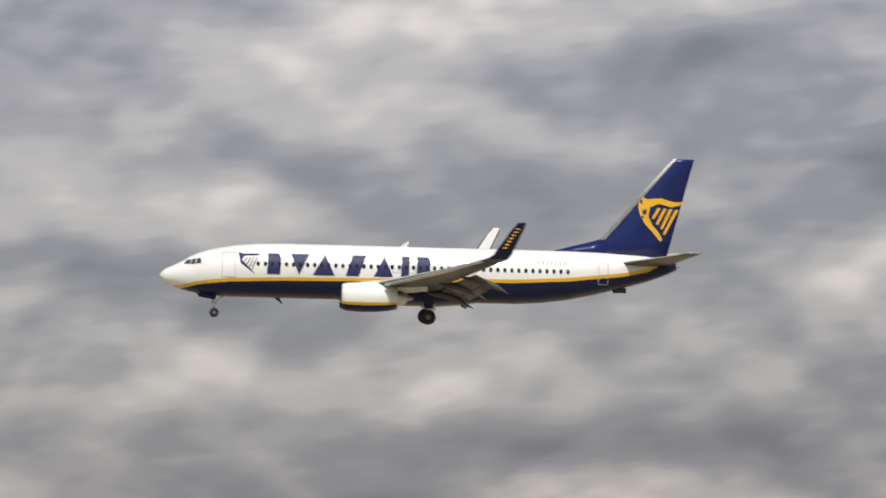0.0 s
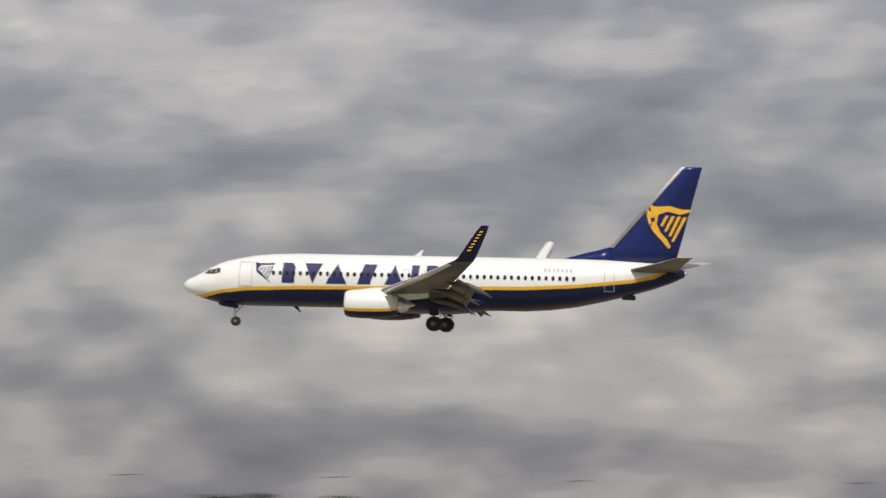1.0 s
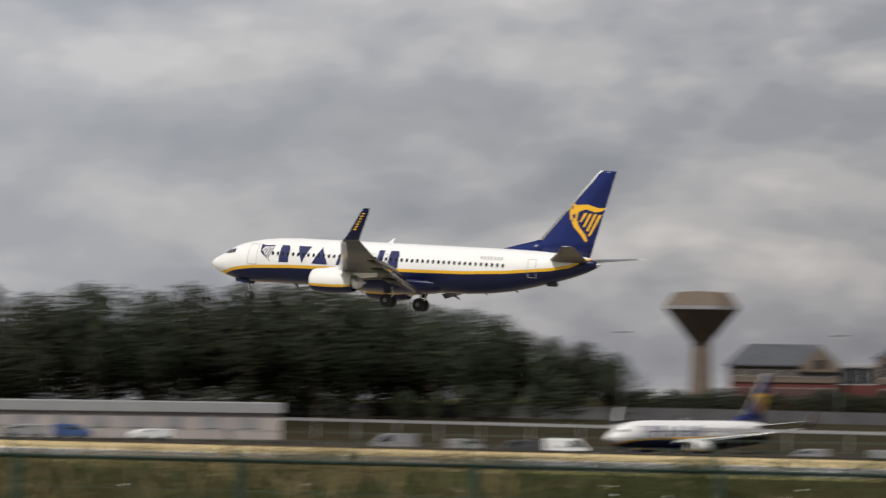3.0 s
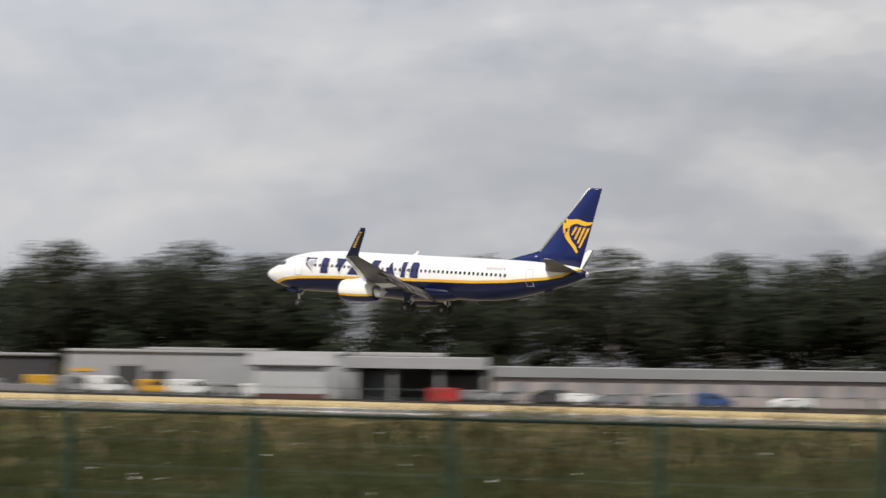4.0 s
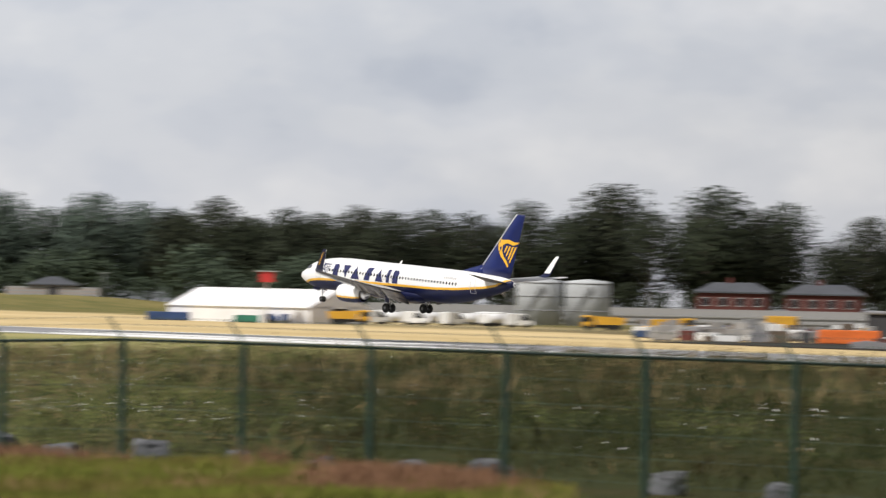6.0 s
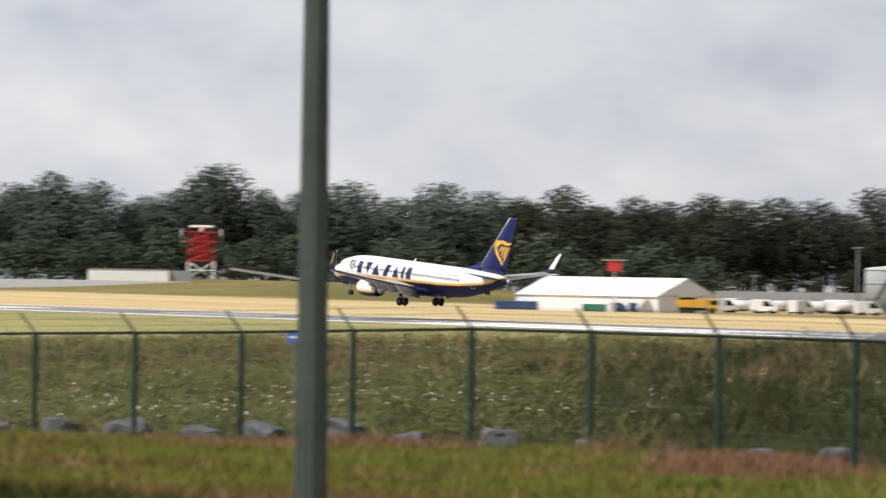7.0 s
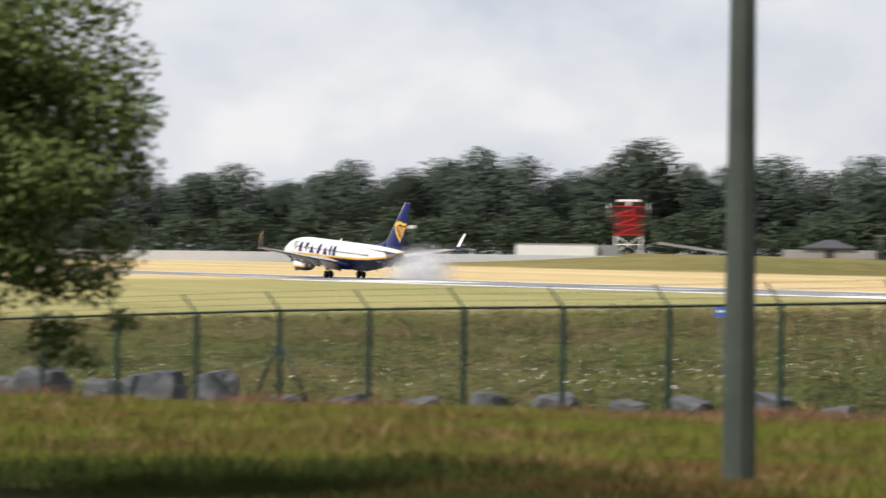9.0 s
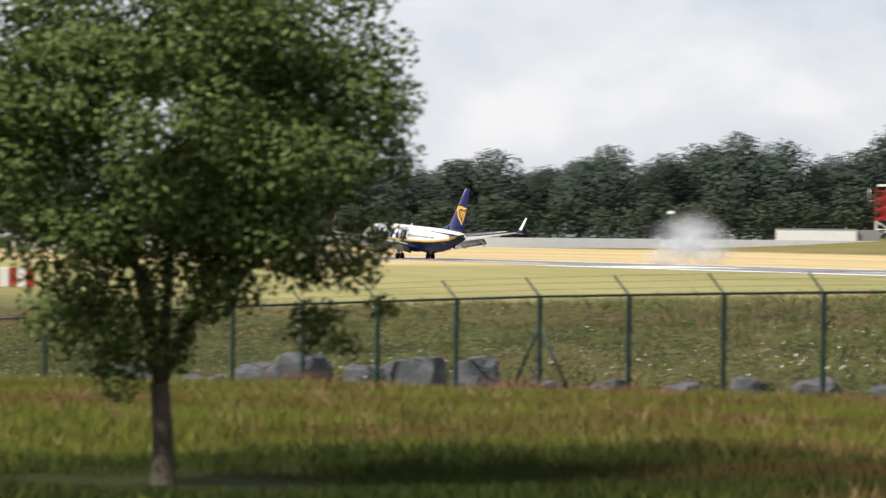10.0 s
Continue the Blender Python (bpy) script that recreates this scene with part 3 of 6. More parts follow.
        for x, r in prof:
            rings.append([(cx + x, cy + r * math.cos(2 * math.pi * (i + 0.5) / seg), cz + r * math.sin(2 * math.pi * (i + 0.5) / seg)) for i in range(seg)])

        def cowl_paint(i):
            sn = math.sin(2 * math.pi * (i + 1) / seg)
            return 0 if sn > -0.24 else 1 if sn > -0.45 else 2

        loft(bm, rings, mi=cowl_paint, caps=False)
        eng = part("engine", bm, [M["white"], M["gold"], M["navy"]], jet, "white engine cowling with gold line and navy underside")
        bm = bmesh.new()
        loft(bm, [[(cx + x, cy + r * math.cos(a), cz + r * math.sin(a)) for a in [2 * math.pi * i / 20 for i in range(20)]] for x, r in ((3.2, 0.72), (4.3, 0.56), (4.7, 0.40), (4.7, 0.28), (5.2, 0.05))])
        part("exhaust", bm, M["bare"], eng, "bare metal exhaust")
        bm = bmesh.new()
        loft(bm, [[(cx + x, cy + r * math.cos(a), cz + r * math.sin(a)) for a in [2 * math.pi * i / 20 for i in range(20)]] for x, r in ((0.2, 0.03), (0.5, 0.2), (0.52, 0.76), (0.6, 0.76))])
        part("fan", bm, M["dark"], eng, "dark engine fan")
        bm = bmesh.new()
        loft(bm, [[(cx + x, cy + d * w, cz + z) for d, z in ((-1, z0), (1, z0), (1, z1), (-1, z1))] for x, w, z0, z1 in ((0.9, 0.03, 0.95, 1.05), (2.2, 0.14, 0.8, 1.22), (4.2, 0.16, 0.3, 1.3), (6.2, 0.1, 0.55, 1.2))], smooth=False)
        part("pylon", bm, M["white"], eng)
        # main gear
        bm = bmesh.new()
        tube(bm, (19.5, s * 2.86, -0.6), (19.65, s * 2.86, -2.5), 0.14, 0.11)
        tube(bm, (19.65, s * 2.3, -2.52), (19.65, s * 3.42, -2.52), 0.09)
        tube(bm, (19.6, s * 2.86, -1.6), (19.6, s * 1.5, -1.0), 0.07)
        tube(bm, (19.9, s * 2.86, -1.3), (20.15, s * 2.86, -1.9), 0.05)
        tube(bm, (20.15, s * 2.86, -1.9), (19.7, s * 2.86, -2.4), 0.05)
        g = part("main_gear", bm, M["bare"], jet, "metal main landing gear leg", smooth=True)
        for o in (-0.43, 0.43):
            wheel(g, "wheel", 19.65, s * 2.86 + o, -2.52, 0.56, 0.38)
        bm = bmesh.new()
        plate(bm, [(19.2, s * 3.3, -0.7), (20.1, s * 3.3, -0.7), (20.0, s * 3.2, -1.9), (19.35, s * 3.2, -1.9)], (0, 0.04, 0))
        part("gear_door", bm, M["navy"], g)
    bm = bmesh.new()
    tube(bm, (3.85, 0, -1.2), (4.05, 0, -2.6), 0.09, 0.07)
    tube(bm, (4.05, -0.3, -2.62), (4.05, 0.3, -2.62), 0.05)
    tube(bm, (4.0, 0, -2.0), (4.7, 0, -1.35), 0.05)
    g = part("nose_gear", bm, M["bare"], jet, "metal nose gear leg", smooth=True)
    for o in (-0.2, 0.2):
        wheel(g, "wheel", 4.05, o, -2.62, 0.345, 0.2)
    for o in (-0.5, 0.5):
        bm = bmesh.new()
        plate(bm, [(2.75, o, -1.2), (4.2, o, -1.3), (4.1, o * 1.2, -1.66), (2.9, o * 1.2, -1.5)], (0, 0.03, 0))
        part("gear_door", bm, M["navy"], g, "open navy gear door")
    # aerials, tail skid, lights
    bm = bmesh.new()
    plate(bm, [(17.5, 0, 2.5), (18.0, 0, 2.5), (18.25, 0, 2.98), (18.12, 0, 2.98)], (0, 0.04, 0))
    part("aerial", bm, M["white"], jet, "white blade aerial")
    bm = bmesh.new()
    plate(bm, [(8.4, 0, -1.4), (8.8, 0, -1.4), (9.05, 0, -1.85), (8.95, 0, -1.85)], (0, 0.04, 0))
    part("aerial", bm, M["dark"], jet)
    bm = bmesh.new()
    box(bm, 33.3, 34.3, -0.12, 0.12, -0.42, -0.05, bevel=0.05)
    part("tail_skid", bm, M["dark"], jet)
    bm = bmesh.new()
    tube(bm, (37.8, 0, 1.6), (38.15, 0, 1.62), 0.17, 0.12, 10)
    part("tail_cone", bm, M["bare"], jet, "bare metal exhaust of the tail cone", smooth=True)
    return jet


jet = tagged(make_airliner(), "white and navy twin-engine airliner landing with gear down", "airliner")
# seconds, x, height, bank, pitch, heading (degrees)
JET = (
    (0.0, 2.21, 27.51, -3.75, 0.80, -1.37),
    (0.5, -31.93, 25.73, -3.74, 0.76, -1.92),
    (1.0, -66.11, 23.95, -1.68, 0.89, -2.16),
    (1.5, -100.17, 22.01, 2.82, 1.45, -2.22),
    (2.0, -134.04, 20.09, 3.58, 1.88, -2.33),
    (2.5, -168.13, 18.20, 2.81, 2.14, -2.14),
    (2.7, -181.77, 17.44, 2.67, 2.07, -2.08),
    (3.8, -256.88, 13.27, 1.89, 1.71, -1.78),
    (4.0, -270.52, 12.60, 1.75, 1.64, -1.73),
    (4.5, -304.62, 10.98, 1.20, 1.88, -1.63),
    (5.0, -338.77, 9.41, 0.54, 2.20, -1.74),
    (5.5, -373.21, 7.99, 0.24, 2.52, -1.66),
    (5.7, -386.95, 7.47, 0.21, 2.62, -1.62),
    (6.8, -462.10, 5.47, 0.04, 3.18, -1.40),
    (7.0, -475.80, 5.18, 0.01, 3.27, -1.36),
    (7.5, -510.08, 4.51, 0.31, 3.10, -1.41),
    (8.0, -544.15, 3.92, 0.20, 3.07, -1.34),
    (8.5, -578.06, 3.48, -0.00, 2.99, -0.81),
    (9.0, -611.84, 3.43, 0.09, 2.38, -0.58),
    (9.5, -645.38, 3.37, 0.06, 1.76, -0.51),
    (10.0, -678.80, 3.28, 0.21, 1.80, -0.43),
)

AXIS = pose(-18, 0, 0) @ pose(0, 0, 0, 0, 0.72, 0)


def jet_rows():
    return [(t, pose(x, JET_Y, z, -bank, pitch, -head) @ AXIS) for t, x, z, bank, pitch, head in JET]


# ---- placing by bearing: degrees to the left of straight ahead, and metres ----
def spot(bearing, r):
    a = radians(bearing)
    return -r * math.sin(a), r * math.cos(a)


def facing(bearing, r, turn=0.0, dz=0.0):
    """A pose on the ground that faces the bank: x to the right, y away."""
    x, y = spot(bearing, r)
    return pose(x, y, ground_z(x, y) + dz, 0, 0, bearing + turn)


def thing(name, label, category, m, group=""):
    ob = new(name)
    ob.matrix_basis = m
    return tagged(ob, label, category, group)


M["concrete"] = mat("concrete", (0.30, 0.30, 0.30), 0.9, vary=0.18, scale=0.35, bump=0.2)
M["grey_panel"] = mat("grey_panel", (0.24, 0.245, 0.25), 0.6, vary=0.08, scale=0.2)
M["cladding"] = mat("hangar_cladding", (0.31, 0.315, 0.325), 0.6, vary=0.10, scale=0.15)
M["shed_white"] = mat("shed_white", (0.43, 0.44, 0.45), 0.6, vary=0.08, scale=0.3)
M["pale_wall"] = mat("pale_boundary_wall", (0.54, 0.56, 0.585), 0.9, vary=0.12, scale=0.2)
M["road_concrete"] = mat("road_concrete", (0.088, 0.088, 0.092), 0.95, vary=0.2, scale=0.3, spec=0.05)
M["roof_sheet"] = mat("roof_sheet", (0.30, 0.30, 0.30), 0.55, vary=0.10, scale=0.3)
M["slate"] = mat("slate_roof", (0.06, 0.065, 0.076), 0.7, vary=0.2, scale=0.4, bump=0.2)
M["red_brick"] = mat("red_brick", (0.098, 0.027, 0.022), 0.9, vary=0.25, scale=0.6, bump=0.3)
M["buff"] = mat("buff_brick", (0.125, 0.098, 0.075), 0.9, vary=0.16, scale=0.5, bump=0.2)
M["glass"] = mat("window_glass", (0.014, 0.017, 0.02), 0.12, vary=0.3, scale=0.6, spec=0.35)
M["tent"] = mat("tent_fabric", (0.76, 0.76, 0.77), 0.6, vary=0.06, scale=0.2)
M["tank_white"] = mat("tank_paint", (0.70, 0.71, 0.71), 0.5, vary=0.10, scale=0.25)
M["tank_grey"] = mat("storage_tank_paint", (0.43, 0.45, 0.465), 0.8, vary=0.12, scale=0.2, spec=0.1)
M["red_paint"] = mat("red_paint", (0.45, 0.03, 0.03), 0.5, vary=0.2, scale=0.5)
M["orange_paint"] = mat("orange_paint", (0.70, 0.16, 0.03), 0.5, vary=0.15, scale=0.5)
M["yellow_paint"] = mat("yellow_paint", (0.62, 0.34, 0.03), 0.5, vary=0.15, scale=0.5)
M["blue_paint"] = mat("blue_paint", (0.025, 0.06, 0.17), 0.5, vary=0.2, scale=0.5)
M["green_paint"] = mat("green_paint", (0.03, 0.18, 0.12), 0.5, vary=0.2, scale=0.5)
M["grey_paint"] = mat("grey_paint", (0.22, 0.22, 0.23), 0.5, vary=0.2, scale=0.5)
M["rail"] = mat("galvanised_rail", (0.40, 0.40, 0.40), 0.45, 0.6, vary=0.12, scale=0.5)
M["pole_grey"] = mat("pole_grey", (0.20, 0.21, 0.21), 0.5, 0.3, vary=0.1, scale=1)
M["lamp_dark"] = mat("lamp_dark", (0.04, 0.04, 0.044), 0.6, vary=0.2, scale=2)
M["beige_wall"] = mat("beige_wall", (0.34, 0.30, 0.285), 0.85, vary=0.14, scale=0.25)


def bm_box(*args, **kw):
    bm = bmesh.new()
    box(bm, *args, **kw)
    return bm


def windows(parent, x0, x1, n, z0, z1, y, w, frame_mat=None):
    """A row of framed panes on the face y of a building."""
    for i in range(n):
        cx = x0 + (x1 - x0) * (i + 0.5) / n
        part("window", bm_box(cx - w / 2, cx + w / 2, y - 0.08, y + 0.1, z0, z1), M["glass"], parent)
        f = bmesh.new()
        for a, b, c, d in ((cx - w / 2 - 0.12, cx + w / 2 + 0.12, z1, z1 + 0.14), (cx - w / 2 - 0.12, cx + w / 2 + 0.12, z0 - 0.16, z0), (cx - w / 2 - 0.12, cx - w / 2, z0, z1), (cx + w / 2, cx + w / 2 + 0.12, z0, z1)):
            box(f, a, b, y - 0.14, y + 0.06, c, d)
        part("window_frame", f, frame_mat or M["concrete"], parent)


def hip_roof(bm, x0, x1, y0, y1, z0, z1, inset):
    ym = (y0 + y1) / 2
    v = [bm.verts.new(p) for p in ((x0, y0, z0), (x1, y0, z0), (x1, y1, z0), (x0, y1, z0), (x0 + inset, ym, z1), (x1 - inset, ym, z1), (x0, y0, z0 - 0.3), (x1, y0, z0 - 0.3), (x1, y1, z0 - 0.3), (x0, y1, z0 - 0.3))]
    for q in ((0, 1, 5, 4), (1, 2, 5), (2, 3, 4, 5), (3, 0, 4), (0, 6, 7, 1), (1, 7, 8, 2), (2, 8, 9, 3), (3, 9, 6, 0), (9, 8, 7, 6)):
        bm.faces.new([v[i] for i in q])


# ---- right-hand end: water tower, terminal pavilions, office, road ----
def make_water_tower():
    t = thing("water_tower", "beige concrete water tower shaped like a funnel", "tower", facing(27.6, 1000))
    bm = bmesh.new()
    seg = 8
    prof = ((0, 2.9), (6, 2.5), (13.2, 2.2), (20.4, 8.7))
    loft(bm, [[(r * math.cos(2 * math.pi * (i + .5) / seg), r * math.sin(2 * math.pi * (i + .5) / seg), z) for i in range(seg)] for z, r in prof], smooth=False)
    part("shaft", bm, M["buff"], t)
    bm = bmesh.new()
    loft(bm, [[(r * math.cos(2 * math.pi * (i + .5) / seg), r * math.sin(2 * math.pi * (i + .5) / seg), z) for i in range(seg)] for z, r in ((20.4, 9.1), (21.2, 9.1))], smooth=False)
    part("rim_band", bm, M["grey_panel"], t, "grey band round the widest part")
    bm = bmesh.new()
    loft(bm, [[(r * math.cos(2 * math.pi * (i + .5) / seg), r * math.sin(2 * math.pi * (i + .5) / seg), z) for i in range(seg)] for z, r in ((21.2, 8.9), (24.2, 6.5), (24.5, 2.0))], smooth=False)
    part("cap", bm, M["buff"], t)


def make_pavilion(bearing, width, ridge, eave, gables, label):
    p = thing("terminal_pavilion", label, "building", facing(bearing, 800, 0, 3.0 - ground_z(*spot(bearing, 800))), "terminal pavilions")
    h = width / 2
    part("brick_base", bm_box(-h, h, 0, 14, -5, 4.4, bevel=0.05), M["red_brick"], p, "red brick lower wall")
    part("wall", bm_box(-h - 0.2, h + 0.2, -0.25, 14.2, 4.4, eave, bevel=0.05), M["buff"], p)
    windows(p, -h, h, 7, 5.6, eave - 1.0, -0.25, width / 7 - 1.5)
    windows(p, -h, h, 7, 1.6, 3.4, 0, width / 7 - 1.6)
    bm = bmesh.new()
    hip_roof(bm, -h - 0.8, h + 0.8, -0.9, 14.9, eave, ridge, 4.0)
    part("roof", bm, M["slate"], p, "grey slate hipped roof")
    for gx in gables:
        bm = bmesh.new()
        plate(bm, [(gx - 3.4, -1.0, eave - 1.2), (gx + 3.4, -1.0, eave - 1.2), (gx + 3.4, -1.0, eave), (gx, -1.0, ridge - 0.3), (gx - 3.4, -1.0, eave)], (0, 5, 0))
        part("gable", bm, M["buff"], p)
        part("gable_window", bm_box(gx - 0.9, gx + 0.9, -1.1, -0.9, eave - 0.7, eave + 0.9), M["glass"], p)


def make_right_end():
    make_water_tower()
    make_pavilion(26.55, 19.0, 11.3, 7.6, (6.5,), "buff and red brick pavilion with a slate hipped roof")
    make_pavilion(24.4, 26.5, 11.5, 9.2, (-9.0, 4.0), "buff and red brick pavilion with two gables")
    make_pavilion(22.35, 21.5, 11.3, 7.5, (7.0,), "buff brick pavilion with a slate hipped roof")
    for b in (25.62, 23.32):
        l = thing("glazed_link", "low link building of brick and glass between pavilions", "building", facing(b, 806, 0, 3.0 - ground_z(*spot(b, 806))), "terminal pavilions")
        part("brick_base", bm_box(-9, 9, 0, 10, -5, 4.2), M["red_brick"], l)
        part("roof", bm_box(-9, 9, -0.5, 10.5, 7.3, 8.0, bevel=0.06), M["roof_sheet"], l, "pale grey flat roof")
        for i in range(9):
            part("pane", bm_box(-8.9 + 2 * i, -7.1 + 2 * i, 0.1, 0.3, 4.3, 7.2), M["glass"], l)
            part("mullion", bm_box(-9.0 + 2 * i, -8.9 + 2 * i, 0, 0.4, 4.2, 7.3), M["concrete"], l)
    # dark office block with pale bands
    o = thing("office_block", "dark glazed office block with grey bands", "building", facing(19.75, 790, 0, 3.0 - ground_z(*spot(19.75, 790))))
    part("core", bm_box(-15, 15, 0, 16, -5, 8.0), M["glass"], o)
    for k, (z0, z1) in enumerate(((0.5, 1.3), (3.3, 4.1), (6.5, 8.2))):
        part("band", bm_box(-15.3, 15.3, -0.3, 16.3, z0, z1, bevel=0.05), M["road_concrete"], o, "grey cladding band")
    for i in range(14):
        part("mullion", bm_box(-15 + 2.2 * i, -14.8 + 2.2 * i, -0.12, 0.1, -1.5, 6.0), M["lamp_dark"], o)
    part("penthouse", bm_box(-4.5, 4.5, 3, 12, 8.4, 10.2, bevel=0.08), M["lamp_dark"], o, "dark rooftop plant room")
    part("stair_tower", bm_box(12.6, 18, -0.5, 14, -2, 6.4), M["lamp_dark"], o)
    part("lift_core", bm_box(-5.4, -2.2, -0.6, 3, -2, 8.9), M["glass"], o, "dark glazed lift core")
    # lamp masts along the road
    first = None
    for b, r, top in ((5.77, 720, 12.35), (9.33, 725, 12.75), (12.43, 730, 13.4), (15.1, 735, 13.8), (17.47, 742, 14.45), (20.16, 750, 14.9), (23.12, 756, 15.35), (25.84, 760, 15.6), (28.6, 765, 15.8), (14.2, 1150, 12.6), (16.9, 1180, 10.5), (20.9, 1150, 9.0)):
        x, y = spot(b, r)
        if first is None:
            first = thing("lamp_mast", "tall grey lamp mast with a double arm", "street lamp", pose(x, y, top - 14, 0, 0, b), "lamp masts on the road")
            bm = bmesh.new()
            tube(bm, (0, 0, -3), (0, 0, 13.8), 0.14, 0.08, 8)
            part("mast", bm, M["pole_grey"], first)
            bm = bmesh.new()
            box(bm, -0.8, 0.8, -0.06, 0.06, 13.75, 13.87)
            part("arm", bm, M["pole_grey"], first)
            for sx in (-1, 1):
                part("lamp_head", bm_box(sx * 0.9 - 0.4, sx * 0.9 + 0.4, -0.2, 0.2, 13.68, 13.9, bevel=0.05), M["lamp_dark"], first, "dark flat lamp head")
        else:
            copy_thing(first, pose(x, y, top - 14, 0, 0, b))
    # concrete wall along the raised road
    pts = [(34.5, 810, 2.6), (33, 800, 2.8), (30, 780, 2.8), (27.4, 760, 2.75), (24, 740, 2.45), (21.3, 720, 2.0), (19, 640, 1.1), (16.6, 560, 0.3), (13, 520, -0.2), (8, 490, -0.4)]
    wall = tagged(new("road_wall"), "long grey concrete wall along a road", "wall", kind="structure")
    for (b0, r0, z0), (b1, r1, z1) in zip(pts, pts[1:]):
        a, b = spot(b0, r0), spot(b1, r1)
        n = max(1, int(math.dist(a, b) / 12))
        for i in range(n):
            p0 = [a[k] + (b[k] - a[k]) * i / n for k in (0, 1)]
            p1 = [a[k] + (b[k] - a[k]) * ((i + 1) / n - 0.003) for k in (0, 1)]
            za, zb = z0 + (z1 - z0) * i / n, z0 + (z1 - z0) * (i + 1) / n
            bm = bmesh.new()
            plate(bm, [(*p0, za - 2.6), (*p1, zb - 2.6), (*p1, zb), (*p0, za)], (0, 0.3, 0))
            part("wall_panel", bm, M["road_concrete"], wall)
    # the road deck behind the wall
    bm = bmesh.new()
    for (b0, r0, z0), (b1, r1, z1) in zip(pts, pts[1:]):
        a, b = spot(b0, r0), spot(b1, r1)
        plate(bm, [(a[0], a[1] + 0.35, z0 - 0.7), (b[0], b[1] + 0.35, z1 - 0.7), (b[0], b[1] + 9, z1 - 0.7), (a[0], a[1] + 9, z0 - 0.7)], (0, 0, -3.5))
    part("road", bm, M["road_concrete"], label="grey road on a low embankment", kind="structure", category="road")
    # white crash barrier
    rail = tagged(new("crash_barrier"), "white crash barrier on short posts along the apron road", "barrier", kind="structure")
    pts = [(34, 700, 0.9), (30.4, 660, 0.85), (26.5, 640, 0.6), (22.5, 630, 0.4), (18, 560, -0.2), (12, 500, -0.4)]
    for (b0, r0, z0), (b1, r1, z1) in zip(pts, pts[1:]):
        a, b = spot(b0, r0), spot(b1, r1)
        bm = bmesh.new()
        plate(bm, [(*a, z0 - 0.45), (*b, z1 - 0.45), (*b, z1), (*a, z0)], (0, 0.12, 0))
        part("beam", bm, M["rail"], rail)
        n = int(math.dist(a, b) / 8)
        for i in range(n):
            px, py = a[0] + (b[0] - a[0]) * i / n, a[1] + (b[1] - a[1]) * i / n
            pz = z0 + (z1 - z0) * i / n
            part("post", bm_box(px - 0.08, px + 0.08, py + 0.13, py + 0.25, pz - 3, pz - 0.05), M["rail"], rail)
    # hollow apron under the parked airliner
    bm = bmesh.new()
    xs = [-430 + 20 * i for i in range(20)]
    ys = [385 + 12 * i for i in range(18)]
    g = [[bm.verts.new((x, y, ground_z(x, y) + 0.08)) for x in xs] for y in ys]
    for a, b in zip(g, g[1:]):
        for i in range(len(xs) - 1):
            bm.faces.new((a[i], a[i + 1], b[i + 1], b[i]))
    part("parking_apron", bm, M["apron"], label="worn grey concrete parking apron, darkened for cloud shade", kind="structure", category="apron")
    x, y = spot(28.78, 632)
    parked = copy_thing(jet, pose(x, y, ground_z(*spot(27.8, 620)) + 2.95, 0, 0, 28.8 + 52))
    tagged(parked, "white and navy airliner parked on the apron", "airliner")


# ---- vehicles ----
def make_van(name, label, category, paint, m, length=5.2, height=2.1, cab=1.5, group=""):
    v = thing(name, label, category, m, group)
    L = length / 2
    bm = bmesh.new()
    plate(bm, [(-L, -0.95, 0.35), (L, -0.95, 0.35), (L, -0.95, 0.95), (L - 0.35, -0.95, 1.15), (L - cab, -0.95, height), (-L, -0.95, height)], (0, 1.9, 0))
    bmesh.ops.bevel(bm, geom=list(bm.edges), offset=0.07, segments=1, affect="EDGES")
    part("body", bm, paint, v)
    bm = bmesh.new()
    plate(bm, [(L - 0.75, -0.97, 1.2), (L - 0.5, -0.97, 1.2), (L - cab + 0.05, -0.97, height - 0.25), (L - cab - 0.8, -0.97, height - 0.25), (L - cab - 0.8, -0.97, 1.2)], (0, 1.94, 0))
    part("side_window", bm, M["glass"], v)
    for x in (-L + 0.9, L - 0.9):
        for y in (-0.85, 0.85):
            bm = bmesh.new()
            tube(bm, (x, y - 0.12, 0.35), (x, y + 0.12, 0.35), 0.35, seg=12)
            part("wheel", bm, M["tyre"], v)
    return v


def make_tanker(m, paint=None, label="white fuel tanker lorry parked in a row", tank=None):
    v = thing("tanker_lorry", label, "lorry", m, "parked lorries")
    v.scale = (0.78, 0.78, 0.72)
    bm = bmesh.new()
    tube(bm, (-5, 0, 1.75), (2.2, 0, 1.75), 1.15, seg=16)
    part("tank", bm, tank or M["tank_white"], v, smooth=False)
    part("chassis", bm_box(-5, 4.6, -0.6, 0.6, 0.45, 0.8), M["dark"], v)
    part("cab", bm_box(2.6, 4.7, -1.2, 1.2, 0.55, 2.75, bevel=0.12), paint or M["tank_white"], v)
    part("windscreen", bm_box(3.4, 4.74, -1.22, 1.22, 1.6, 2.4), M["glass"], v)
    for x in (-4.2, -3.0, 3.6):
        for y in (-1.05, 1.05):
            bm = bmesh.new()
            tube(bm, (x, y - 0.15, 0.5), (x, y + 0.15, 0.5), 0.5, seg=12)
            part("wheel", bm, M["tyre"], v)
    return v


